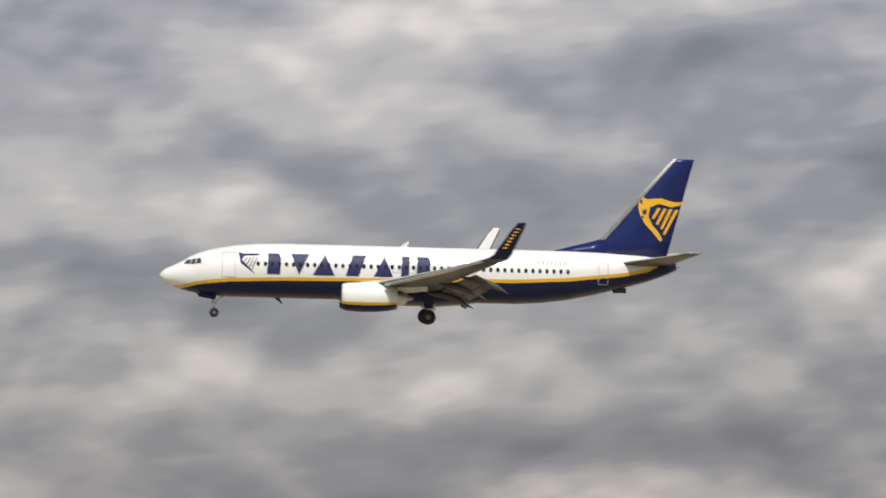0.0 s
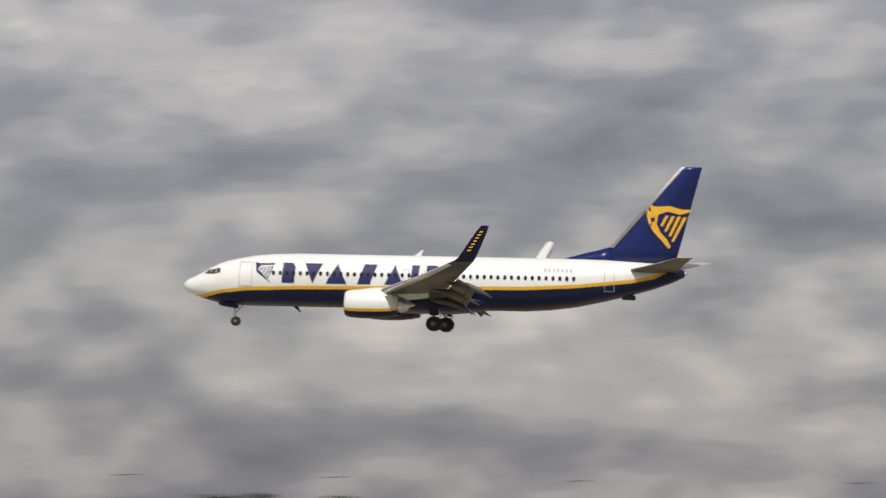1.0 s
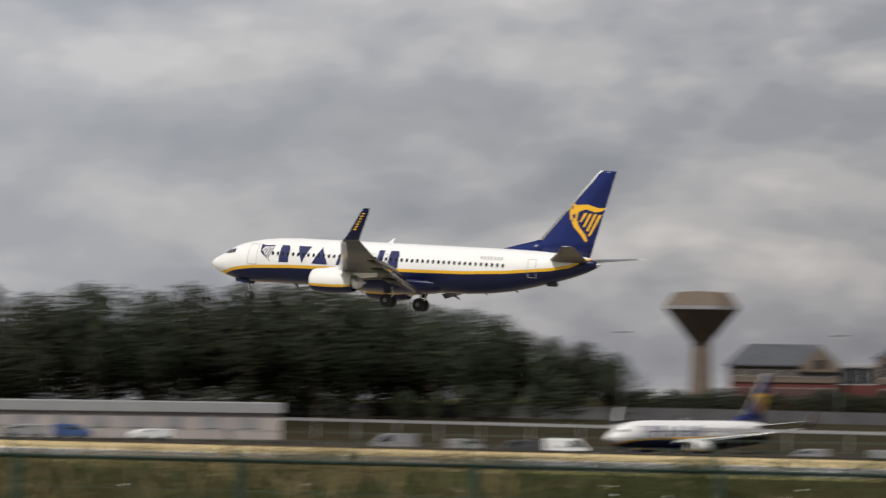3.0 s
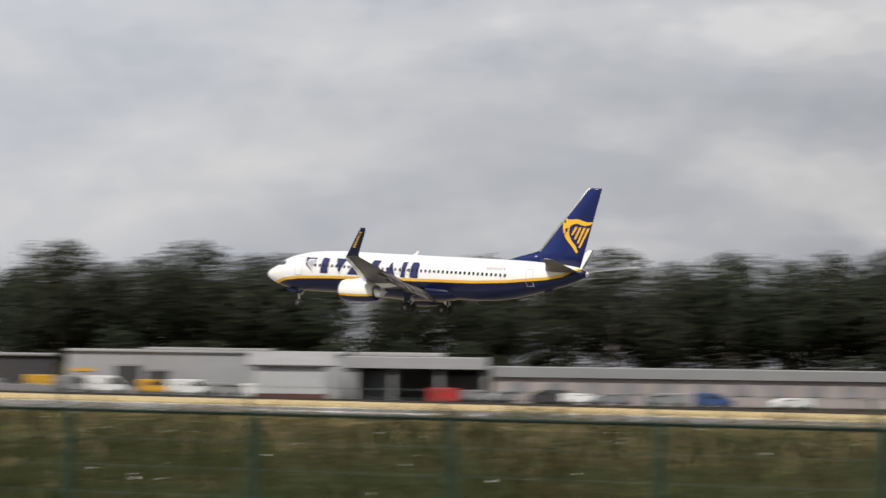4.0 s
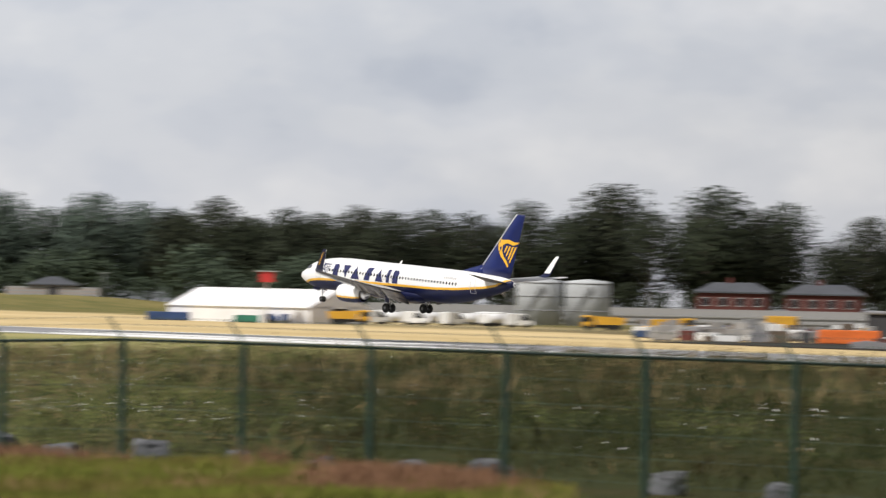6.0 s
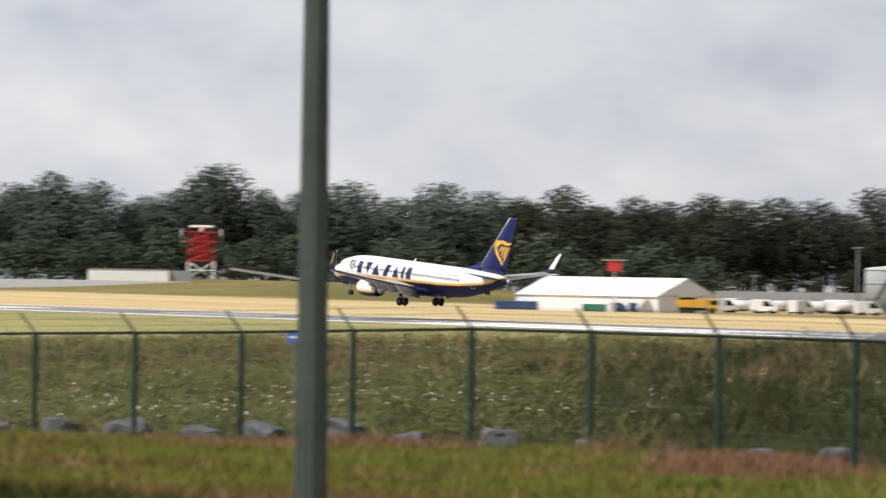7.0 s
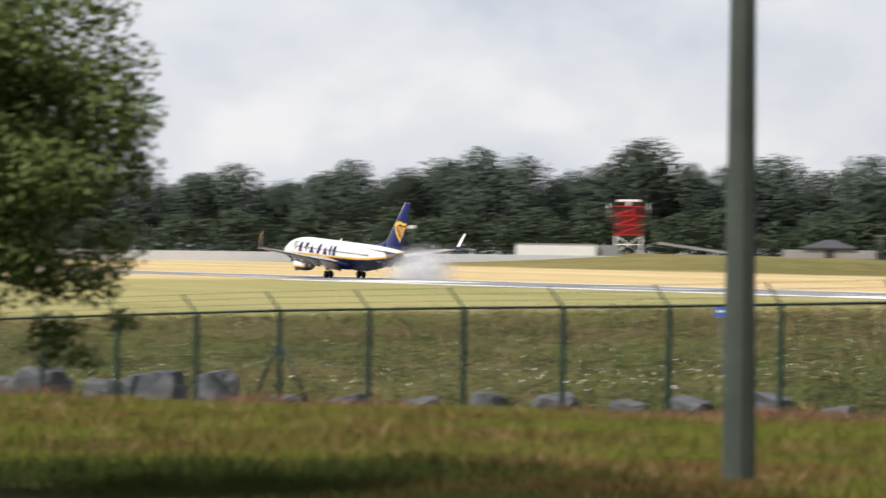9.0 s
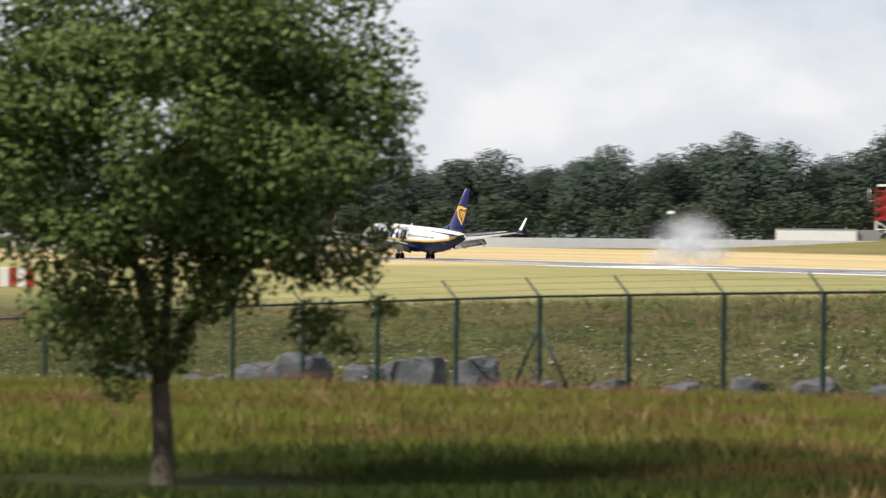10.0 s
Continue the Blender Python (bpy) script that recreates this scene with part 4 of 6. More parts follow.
def make_dumper(m, paint, label):
    v = thing("dump_truck", label, "lorry", m, "parked lorries")
    bm = bmesh.new()
    plate(bm, [(-3.2, -1.2, 0.95), (1.0, -1.2, 0.95), (1.5, -1.2, 2.3), (-3.6, -1.2, 2.1)], (0, 2.4, 0))
    part("skip", bm, paint, v)
    part("cab", bm_box(1.6, 3.3, -1.1, 1.1, 0.6, 2.4, bevel=0.1), paint, v)
    part("cab_window", bm_box(2.0, 3.34, -1.12, 1.12, 1.4, 2.1), M["glass"], v)
    part("chassis", bm_box(-3, 3.2, -0.6, 0.6, 0.45, 0.9), M["dark"], v)
    for x in (-2.3, -1.0, 2.4):
        for y in (-1.0, 1.0):
            bm = bmesh.new()
            tube(bm, (x, y - 0.2, 0.5), (x, y + 0.2, 0.5), 0.5, seg=12)
            part("wheel", bm, M["tyre"], v)
    return v


def make_container(m, paint, label, length, height):
    c = thing("container", label, "container", m)
    h = length / 2
    part("box", bm_box(-h, h, -1.2, 1.2, 0.1, height, bevel=0.04), paint, c)
    bm = bmesh.new()
    for i in range(int(length / 0.5)):
        box(bm, -h + 0.15 + 0.5 * i, -h + 0.35 + 0.5 * i, -1.25, -1.19, 0.25, height - 0.15)
    part("ribs", bm, paint, c)
    part("sill", bm_box(-h, h, -1.15, 1.15, 0, 0.1), M["dark"], c)
    return c


# ---- middle: hangars, compound, tanks, tent ----
def make_middle():
    hg = thing("hangar", "grey metal-clad hangar with dark doors", "hangar", facing(42.05, 562))
    part("wall", bm_box(-17.6, 17.6, 0, 22, -0.3, 5.35), M["cladding"], hg)
    part("roof", bm_box(-17.8, 17.8, -0.3, 22.3, 5.35, 5.7, bevel=0.08), M["roof_sheet"], hg, "pale sheet-metal roof edge")
    part("ridge_vent", bm_box(-6, 6, 5, 9, 5.7, 6.0, bevel=0.06), M["roof_sheet"], hg)
    for x, w, z in ((-10.0, 3.2, 3.6), (-6.3, 2.8, 3.0)):
        part("door", bm_box(x - w / 2, x + w / 2, -0.06, 0.2, 0, z), M["lamp_dark"], hg, "dark roller door")
        part("door_frame", bm_box(x - w / 2 - 0.2, x + w / 2 + 0.2, -0.14, 0.05, z, z + 0.25), M["grey_paint"], hg)
    for i in range(24):
        part("cladding_rib", bm_box(-17.4 + 1.5 * i, -17.32 + 1.5 * i, -0.05, 0.02, 0, 5.3), M["roof_sheet"], hg)
    part("yellow_sign", bm_box(-16.9, -14.3, -0.1, 0.05, 2.9, 3.3), M["yellow_paint"], hg, "plain yellow sign")
    part("yellow_sign", bm_box(7.0, 8.6, -0.1, 0.05, 2.4, 2.75), M["yellow_paint"], hg)
    part("roof_step", bm_box(-8.2, 8.0, 0.3, 21, 5.7, 6.0, bevel=0.06), M["roof_sheet"], hg, "raised middle of the roof")
    for b, c, word, ln, ht in ((43.35, "tank_white", "white", 5.0, 2.2), (42.75, "yellow_paint", "yellow", 3.6, 1.9), (42.3, "tank_white", "white", 5.4, 2.0), (41.85, "grey_panel", "silver", 4.4, 1.7), (43.75, "grey_paint", "grey", 4.6, 2.1)):
        make_van("van", "%s van parked against the hangar doors" % word, "van", M[c], facing(b, 558, 4, 0.0), ln, ht, 1.4, "vans at the hangar")
    sh = thing("store_shed", "low white store shed under a sloping grey roof", "shed", facing(41.0, 546))
    part("wall", bm_box(-4.4, 4.2, 0, 9, -0.2, 3.9), M["shed_white"], sh)
    bm = bmesh.new()
    plate(bm, [(-5.2, -0.25, 3.9), (-5.2, -0.25, 4.1), (-5.2, 7.5, 5.6), (-5.2, 9.3, 5.6), (-5.2, 9.3, 3.9)], (10.8, 0, 0))
    part("roof", bm, M["roof_sheet"], sh, "sloping grey sheet roof")
    part("gutter", bm_box(-5.2, 5.6, -0.4, -0.25, 3.82, 3.98), M["lamp_dark"], sh)
    part("plinth", bm_box(-4.5, 4.3, -0.1, 9.1, -0.2, 0.55), M["red_brick"], sh)
    part("door", bm_box(4.2, 4.3, 1, 4, 0, 2.8), M["lamp_dark"], sh)
    for x in (-2.2, 0.0, 2.1):
        part("wall_joint", bm_box(x - 0.04, x + 0.04, -0.03, 0.05, 0.56, 3.8), M["grey_panel"], sh)
    ob = thing("open_garage", "flat-roofed garage with wide dark open bays", "garage", facing(39.4, 552))
    part("roof", bm_box(-8.9, 8.9, -0.6, 12, 3.95, 5.45, bevel=0.08), M["cladding"], ob, "deep pale grey roof fascia")
    part("upper_roof", bm_box(-7.6, 3.5, 4, 11, 5.46, 5.95, bevel=0.08), M["roof_sheet"], ob)
    part("rear_wall", bm_box(-8.7, 8.7, 11, 11.4, -0.3, 3.95), M["grey_paint"], ob)
    part("side_wall", bm_box(-8.9, -7.2, -0.2, 11, -0.3, 3.95), M["cladding"], ob)
    for x in (-2.9, 2.9, 8.6):
        part("pier", bm_box(x - 0.25, x + 0.25, 0, 11, -0.3, 3.95), M["grey_panel"], ob)
    part("partition", bm_box(-6.4, -3.2, 5, 5.3, -0.3, 3.6), M["grey_paint"], ob)
    part("partition", bm_box(3.2, 8.3, 7, 7.3, -0.3, 3.2), M["grey_paint"], ob)
    lg = thing("terminal_shed", "long low beige building with a grey fascia", "building", pose(*spot(36.6, 530), -0.1, 0, 0, 40.0))
    part("wall", bm_box(-16.5, 34, 0, 10, -0.4, 2.7), M["beige_wall"], lg)
    part("fascia", bm_box(-16.8, 34.3, -0.4, 10.3, 2.7, 4.0, bevel=0.08), M["grey_panel"], lg, "deep grey roof fascia")
    for i in range(11):
        part("window", bm_box(-15 + 4.4 * i, -12.8 + 4.4 * i, -0.08, 0.1, 0.9, 2.2), M["grey_paint"], lg)
    make_container(facing(39.05, 541, 4), M["red_paint"], "bright red metal box beside the garage", 3.4, 1.7)
    # dark gravel wall in front of the compound
    bw = tagged(new("block_wall"), "low dark concrete block wall edging the compound", "wall", kind="structure")
    for i in range(30):
        b = 41.55 + 0.128 * i
        ob2 = part("block", bm_box(-0.62, 0.62, -0.3, 0.3, -0.2, 0.95 + 0.1 * math.sin(i * 2.1), bevel=0.04), M["grey_paint"], bw)
        ob2.matrix_basis = facing(b, 562)
    # red brick houses behind
    for b, w, h in ((46.85, 13.5, 6.3), (45.7, 14.2, 6.2)):
        rh = thing("brick_house", "red brick house with a low slate roof", "house", facing(b, 870, -6))
        part("wall", bm_box(-w / 2, w / 2, 0, 9, -1, h), M["red_brick"], rh)
        bm = bmesh.new()
        hip_roof(bm, -w / 2 - 0.5, w / 2 + 0.5, -0.5, 9.5, h + 0.3, h + 2.1, 3.2)
        part("roof", bm, M["slate"], rh)
        windows(rh, -w / 2, w / 2, 4, h - 2.4, h - 1.0, 0, 1.5)
        part("chimney", bm_box(-1.2, -0.4, 4, 4.9, h + 1.2, h + 3.0), M["red_brick"], rh)
    # raised concrete rail behind the compound
    gw = tagged(new("compound_wall"), "long grey concrete wall with rails behind the compound", "wall", kind="structure")
    for i in range(46):
        b = 44.9 + 0.145 * i
        ob2 = part("wall_panel", bm_box(-1.06, 1.06, -0.15, 0.15, -0.4, 3.25), M["concrete"], gw)
        ob2.matrix_basis = facing(b, 835)
        for z in (0.9, 1.9):
            q = same("rail", RAIL, gw, facing(b, 834.6, 0, z))
    # tanks
    for b in (49.3, 48.68):
        tk = thing("storage_tank", "white cylindrical storage tank with a stair", "tank", facing(b, 800), "storage tanks")
        bm = bmesh.new()
        loft(bm, [[(r * math.cos(2 * math.pi * i / 28), r * math.sin(2 * math.pi * i / 28), z) for i in range(28)] for z, r in ((-0.3, 4.1), (7.5, 4.1), (7.9, 3.9), (8.3, 0.4))])
        part("shell", bm, M["tank_grey"], tk)
        for z in (2.5, 5.0, 7.4):
            bm = bmesh.new()
            loft(bm, [[(r * math.cos(2 * math.pi * i / 28), r * math.sin(2 * math.pi * i / 28), z + dz) for i in range(28)] for dz, r in ((0, 4.1), (0.02, 4.18), (0.16, 4.18), (0.18, 4.1))], caps=False)
            part("hoop", bm, M["grey_panel"], tk)
        bm = bmesh.new()
        for i in range(18):
            a = -2.5 + i * 0.06
            box(bm, 4.3 * math.cos(a) - 0.3, 4.3 * math.cos(a) + 0.3, 4.3 * math.sin(a) - 0.3, 4.3 * math.sin(a) + 0.3, 0.4 * i, 0.4 * i + 0.06)
        part("stair", bm, M["grey_paint"], tk, "steel stair winding up")
    # lorries and plant in the compound
    for b, r, turn in ((51.10, 752, 14), (50.62, 762, 38), (50.2, 756, -16), (49.78, 746, 48)):
        make_tanker(facing(b, r, turn))
    for b, r, turn, ln in ((51.42, 748, 30, 5.4), (50.86, 744, -20, 4.6), (50.40, 742, 55, 5.0), (49.98, 758, 160, 6.2), (49.55, 738, 20, 4.4), (51.25, 768, 75, 6.0), (49.86, 770, -40, 6.4)):
        make_van("van", "white panel van parked among the lorries", "van", M["tank_white"], facing(b, r, turn), ln, 2.3, 1.5, "vans among the lorries")
    make_dumper(facing(48.48, 715, 185), M["yellow_paint"], "yellow dump truck in the compound")
    make_dumper(facing(47.6, 690, 8), M["yellow_paint"], "weathered yellow dump truck beside stacked spoil")
    make_container(facing(45.35, 600, 0), M["orange_paint"], "long orange steel container in the compound", 8.2, 1.9)
    make_container(facing(44.2, 585, 3), M["yellow_paint"], "yellow site container behind the block wall", 3.6, 2.0)
    make_container(facing(46.2, 660, -6), M["yellow_paint"], "yellow plant cabin in the compound", 4.4, 3.2)
    make_container(facing(42.6, 570, 0), M["orange_paint"], "small orange skip behind the block wall", 2.6, 1.5)
    make_container(facing(41.35, 556, 0), M["tank_white"], "white cabin against the hangar", 5.6, 1.7)
    nav = thing("storage_rack", "dark grey storage rack under a sheet", "rack", facing(44.55, 620))
    part("body", bm_box(-6.2, 6, 0, 4, -0.2, 3.9, bevel=0.2), M["lamp_dark"], nav)
    part("cover", bm_box(-6.5, 6.3, -0.4, 4.4, 3.9, 4.4, bevel=0.15), M["grey_paint"], nav)
    cols = ["tank_white", "grey_paint", "grey_panel", "lamp_dark", "tank_white", "grey_paint", "grey_panel", "blue_paint"]
    words = {"tank_white": "white", "grey_paint": "grey", "blue_paint": "blue", "lamp_dark": "black", "grey_panel": "silver"}
    k = 0
    for b, r in ((47.9, 640), (47.3, 650), (46.9, 640), (46.5, 630), (46.1, 640), (45.9, 610), (43.8, 578), (43.4, 576), (42.2, 566), (38.6, 536), (38.2, 530), (37.7, 528), (37.3, 522), (36.9, 520), (36.2, 512), (35.6, 508), (34.6, 500)):
        c = cols[k % 8]
        make_van("van", "%s delivery van parked on the airfield edge" % words[c], "van", M[c], facing(b, r, random.uniform(-25, 25) + (180 if k % 3 else 0)), 4.1 + 0.3 * (k % 3), 1.4 + 0.12 * (k % 4), 1.4 + 0.2 * (k % 2), "vans on the airfield edge")
        k += 1
    for b, r in ((31.5, 590), (30.6, 585), (29.9, 592), (29.3, 585), (26.2, 575), (25.2, 580), (24.4, 572), (23.6, 575), (22.7, 570), (21.9, 566), (21.2, 560), (20.5, 556)):
        c = cols[k % 8]
        make_van("van", "%s service van parked on the apron" % words[c], "van", M[c], facing(b, r, random.uniform(-12, 12) + (180 if k % 2 else 0)), 4.6 + 0.5 * (k % 3), 1.8 + 0.25 * (k % 3), 1.5, "vans on the apron")
        k += 1
    bus = make_van("bus", "white bus on the road beyond the apron", "bus", M["tank_white"], pose(*spot(17.65, 600), -0.06, 0, 0, 21), 9.6, 2.4, 0.8)
    make_van("van", "yellow works van on the road", "van", M["yellow_paint"], pose(*spot(20.2, 684), 0.83, 0, 0, 24), 3.4, 1.7, 1.2)
    part("window_band", bm_box(-4.5, 4.0, -0.99, 0.99, 1.15, 1.95), M["glass"], bus)
    # pallets and crates stacked in the compound
    tints = ["yellow_paint", "grey_paint", "tank_white", "grey_panel", "lamp_dark", "concrete", "red_brick", "tank_white", "blue_paint", "buff"]
    tint_words = {"yellow_paint": "yellow", "grey_paint": "grey", "tank_white": "white", "grey_panel": "pale grey", "lamp_dark": "black", "concrete": "grey concrete", "red_brick": "brown", "blue_paint": "blue", "buff": "buff"}
    for i in range(110):
        c = tints[i % 10]
        b, r = 44.7 + 3.3 * random.random(), random.uniform(588, 720)
        st = thing("crate_stack", "stack of %s crates on pallets in the compound" % tint_words[c], "crates", facing(b, r, random.uniform(-30, 30)), "crates in the compound")
        w, h = random.uniform(0.7, 1.8), random.uniform(0.7, 1.6)
        part("pallet", bm_box(-w, w, -0.7, 0.7, -0.1, 0.14), M["buff"], st)
        part("crate", bm_box(-w + 0.05, w - 0.05, -0.65, 0.65, 0.14, h, bevel=0.04), M[c], st)
        if i % 2:
            part("crate", bm_box(-w * 0.6, w * 0.5, -0.5, 0.5, h + 0.01, h * 1.6, bevel=0.04), M[tints[(i * 3) % 10]], st)
    # tent hall
    L, W = 29.0, 17.0
    b0 = facing(52.75, 745, -36)
    tn = thing("tent_hall", "white fabric tent hall with an open gable", "tent", b0)
    l, w = L / 2, W / 2
    bm = bmesh.new()
    for y0, y1 in ((-w, -w + 0.15), (w - 0.15, w)):
        box(bm, -l, l, y0, y1, -0.2, 2.6)
    part("side_wall", bm, M["tent"], tn)
    for s in (-1, 1):
        n = 7
        for i in range(n):
            bm = bmesh.new()
            x0, x1 = -l + L * i / n, -l + L * (i + 1) / n - 0.06
            plate(bm, [(x0, s * (w + 0.3), 2.5), (x1, s * (w + 0.3), 2.5), (x1, 0, 5.5), (x0, 0, 5.5)], (0, 0, 0.12))
            part("roof_bay", bm, M["tent"], tn, "white fabric roof bay")
    for sx in (-1, 1):
        bm = bmesh.new()
        x = sx * l - (0.12 if sx > 0 else 0)
        if sx > 0:
            plate(bm, [(x, -w, 0), (x, -2.5, 0), (x, -2.5, 3.0), (x, -w, 2.5)], (0.12, 0, 0))
            plate(bm, [(x, w, 0), (x, 2.5, 0), (x, 2.5, 3.0), (x, w, 2.5)], (0.12, 0, 0))
            plate(bm, [(x, -w, 2.5), (x, w, 2.5), (x, 0, 5.4)], (0.12, 0, 0))
        else:
            plate(bm, [(x, -w, 0), (x, w, 0), (x, w, 2.5), (x, 0, 5.4), (x, -w, 2.5)], (0.12, 0, 0))
        part("gable_wall", bm, M["tent"], tn)
    make_dumper(facing(51.72, 728, 4), M["yellow_paint"], "yellow lorry parked before the tent opening")
    make_container(facing(54.03, 745, 0), M["blue_paint"], "blue steel container beside the tent", 7.0, 1.4)
    make_container(facing(53.03, 732, 0), M["green_paint"], "green steel skip before the tent", 4.0, 1.2)
    for b in (52.72, 52.5, 52.33):
        make_van("tow_tractor", "dark blue tow tractor before the tent", "tractor", M["blue_paint"], facing(b, 733), 2.4, 1.5, 0.9, "tow tractors")
    # red and white marker on a post
    mk = thing("marker_post", "white post carrying a red and white marker box", "marker", facing(52.78, 726))
    bm = bmesh.new()
    tube(bm, (0, 0, -0.2), (0, 0, 6.8), 0.22, 0.18, 8)
    part("post", bm, M["white"], mk)
    part("box", bm_box(-1.1, 1.1, -1, 1, 6.6, 8.3, bevel=0.05), M["red_paint"], mk, "red marker box")
    part("platform", bm_box(-1.9, 1.9, -1.2, 1.2, 8.3, 8.5), M["rail"], mk)
    # lone light mast
    for b, r, h in ((49.69, 770, 11.2), (49.3, 900, 6.0), (51.0, 905, 6.0), (54.85, 1000, 5.2)):
        lm = thing("light_mast", "slim grey light mast with a flat head", "street lamp", facing(b, r), "light masts")
        bm = bmesh.new()
        tube(bm, (0, 0, -0.3), (0, 0, h), 0.16, 0.1, 8)
        part("mast", bm, M["pole_grey"], lm)
        part("lamp_head", bm_box(-0.9, 0.9, -0.2, 0.2, h - 0.05, h + 0.2, bevel=0.04), M["pole_grey"], lm)


RAIL_BM = bmesh.new()
box(RAIL_BM, -1.08, 1.08, -0.06, 0.06, -0.08, 0.08)
RAIL = bpy.data.meshes.new("rail")
RAIL_BM.to_mesh(RAIL)
RAIL_BM.free()
RAIL.materials.append(M["rail"])


# ---- left: radar tower, sheds, pavilion, far wall ----
def make_left():
    x, y = spot(58.06, 1130)
    zt = ground_z(x, y)
    tw = thing("radar_tower", "red and white lattice radar tower", "tower", pose(x, y, zt, 0, 0, 58))
    for sx in (-1, 1):
        for sy in (-1, 1):
            bm = bmesh.new()
            box(bm, sx * 3.2 - 0.25, sx * 3.2 + 0.25, sy * 3.2 - 0.25, sy * 3.2 + 0.25, -0.5, 4.6)
            part("leg", bm, M["white"], tw, "white steel leg")
    bm = bmesh.new()
    for s in (-3.2, 3.2):
        for a, b in (((-3.2, s, 0), (3.2, s, 4.4)), ((3.2, s, 0), (-3.2, s, 4.4)), ((s, -3.2, 0), (s, 3.2, 4.4)), ((-3.2, s, 2.2), (3.2, s, 2.2))):
            tube(bm, a, b, 0.13, seg=6)
    part("white_brace", bm, M["white"], tw)
    bm = bmesh.new()
    for k in range(4):
        z = 4.6 + 2.4 * k
        box(bm, -3.6, 3.6, -3.6, 3.6, z - 0.12, z + 0.12)
    part("deck", bm, M["red_paint"], tw, "red deck")
    bm = bmesh.new()
    for sx in (-3.3, -1.1, 1.1, 3.3):
        for sy in (-3.3, 3.3):
            box(bm, sx - 0.16, sx + 0.16, sy - 0.16, sy + 0.16, 4.6, 11.8)
            box(bm, sy - 0.16, sy + 0.16, sx - 0.16, sx + 0.16, 4.6, 11.8)
    for k in range(3):
        z = 4.6 + 2.4 * k
        for s in (-3.4, 3.4):
            tube(bm, (-3.4, s, z), (3.4, s, z + 2.4), 0.12, seg=6)
            tube(bm, (s, -3.4, z + 2.4), (s, 3.4, z), 0.12, seg=6)
    part("red_frame", bm, M["red_paint"], tw, "red steel lattice")
    part("cabin", bm_box(-2.3, 2.3, -2.3, 2.3, 4.8, 11.0, bevel=0.1), M["red_paint"], tw)
    bm = bmesh.new()
    tube(bm, (0, 0, 11.7), (0, 0, 13.0), 0.5, 0.4, 10)
    part("pedestal", bm, M["white"], tw)
    part("antenna", bm_box(-2.9, 2.9, -0.5, 0.5, 12.9, 13.5, bevel=0.1), M["white"], tw, "white radar antenna bar")
    for sx in (-5, 5):
        bm = bmesh.new()
        tube(bm, (sx * 0.7, 0, 9.3), (sx, 0, 9.3), 0.1, seg=6)
        tube(bm, (sx, 0, 8.4), (sx, 0, 12.6), 0.2, 0.2, 8)
        part("side_aerial", bm, M["rail"], tw)
    sd2 = thing("equipment_building", "long low white equipment building", "building", facing(58.98, 1095))
    part("wall", bm_box(-9.8, 9.8, 0, 8, -0.5, 3.4), M["white"], sd2)
    part("roof", bm_box(-9.9, 9.9, -0.15, 8.2, 3.4, 3.6), M["grey_paint"], sd2)
    part("annex", bm_box(9.8, 15.6, 1, 8, -0.5, 3.3), M["grey_panel"], sd2, "grey annex")
    wl = tagged(new("boundary_wall"), "long pale concrete boundary wall below the woods", "wall", kind="structure")
    bmw = bmesh.new()
    box(bmw, -2.84, 2.84, -0.12, 0.12, -1.0, 2.25)
    first = None
    for i in range(58):
        b = 57.0 + 0.3 * i
        m = facing(b, 1085)
        m.translation.z = 0.1
        if first is None:
            first = part("wall_panel", bmw, M["pale_wall"], wl)
            first.matrix_basis = m
        else:
            same("wall_panel", first.data, wl, m)
    hx, hy = spot(55.5, 1000)
    ht = thing("striped_pavilion", "low pavilion with banded walls and a pyramid roof", "building", pose(hx, hy, ground_z(hx, hy) - 0.2, 0, 0, 55.5))
    for k in range(5):
        part("wall_band", bm_box(-10.3, 10.3, 0, 6, 0.38 * k, 0.38 * k + 0.37), M["beige_wall"] if k % 2 else M["roof_sheet"], ht)
    part("doorway", bm_box(-1.1, 1.1, -0.1, 0.2, 0, 1.9), M["lamp_dark"], ht)
    bm = bmesh.new()
    hip_roof(bm, -6.0, 6.0, -0.5, 8, 2.5, 4.2, 5.0)
    part("roof", bm, M["slate"], ht)
    part("drum", bm_box(-5.2, 5.2, 0.3, 7, 1.85, 2.5), M["beige_wall"], ht)
    # ramp with dark rail beside the tower
    rp = thing("access_ramp", "grey ramp with dark railings", "ramp", facing(57.2, 1060))
    bm = bmesh.new()
    plate(bm, [(-9, 0, 2.6), (9, 0, 0.2), (9, 0, 0.8), (-9, 0, 3.2)], (0, 1.2, 0))
    part("slope", bm, M["concrete"], rp)
    for i in range(10):
        part("rail_post", bm_box(-8.9 + 1.9 * i, -8.78 + 1.9 * i, -0.05, 0.05, 2.9 - 0.25 * i, 4.1 - 0.25 * i), M["lamp_dark"], rp)
    # white floodlight on a thin mast before the woods
    fl = thing("floodlight_mast", "white floodlight box on a thin grey mast", "floodlight", facing(60.83, 1120))
    bm = bmesh.new()
    tube(bm, (0, 0, -0.3), (0, 0, 8.2), 0.12, 0.08, 8)
    part("mast", bm, M["pole_grey"], fl)
    part("lamp_box", bm_box(-0.9, 0.9, -0.3, 0.3, 8.1, 8.9, bevel=0.08), M["white"], fl, "white floodlight box")
    # red and white aerial blocks past the near tree
    ra = thing("landing_aerial", "red and white striped landing aerial array", "aerial", facing(69.15, 420))
    for i in range(4):
        part("stripe", bm_box(-1.6 + 0.8 * i, -0.82 + 0.8 * i, -0.3, 0.3, 0.0, 1.8, bevel=0.04), M["red_paint"] if i % 2 else M["white"], ra)


make_right_end()
make_middle()
make_left()


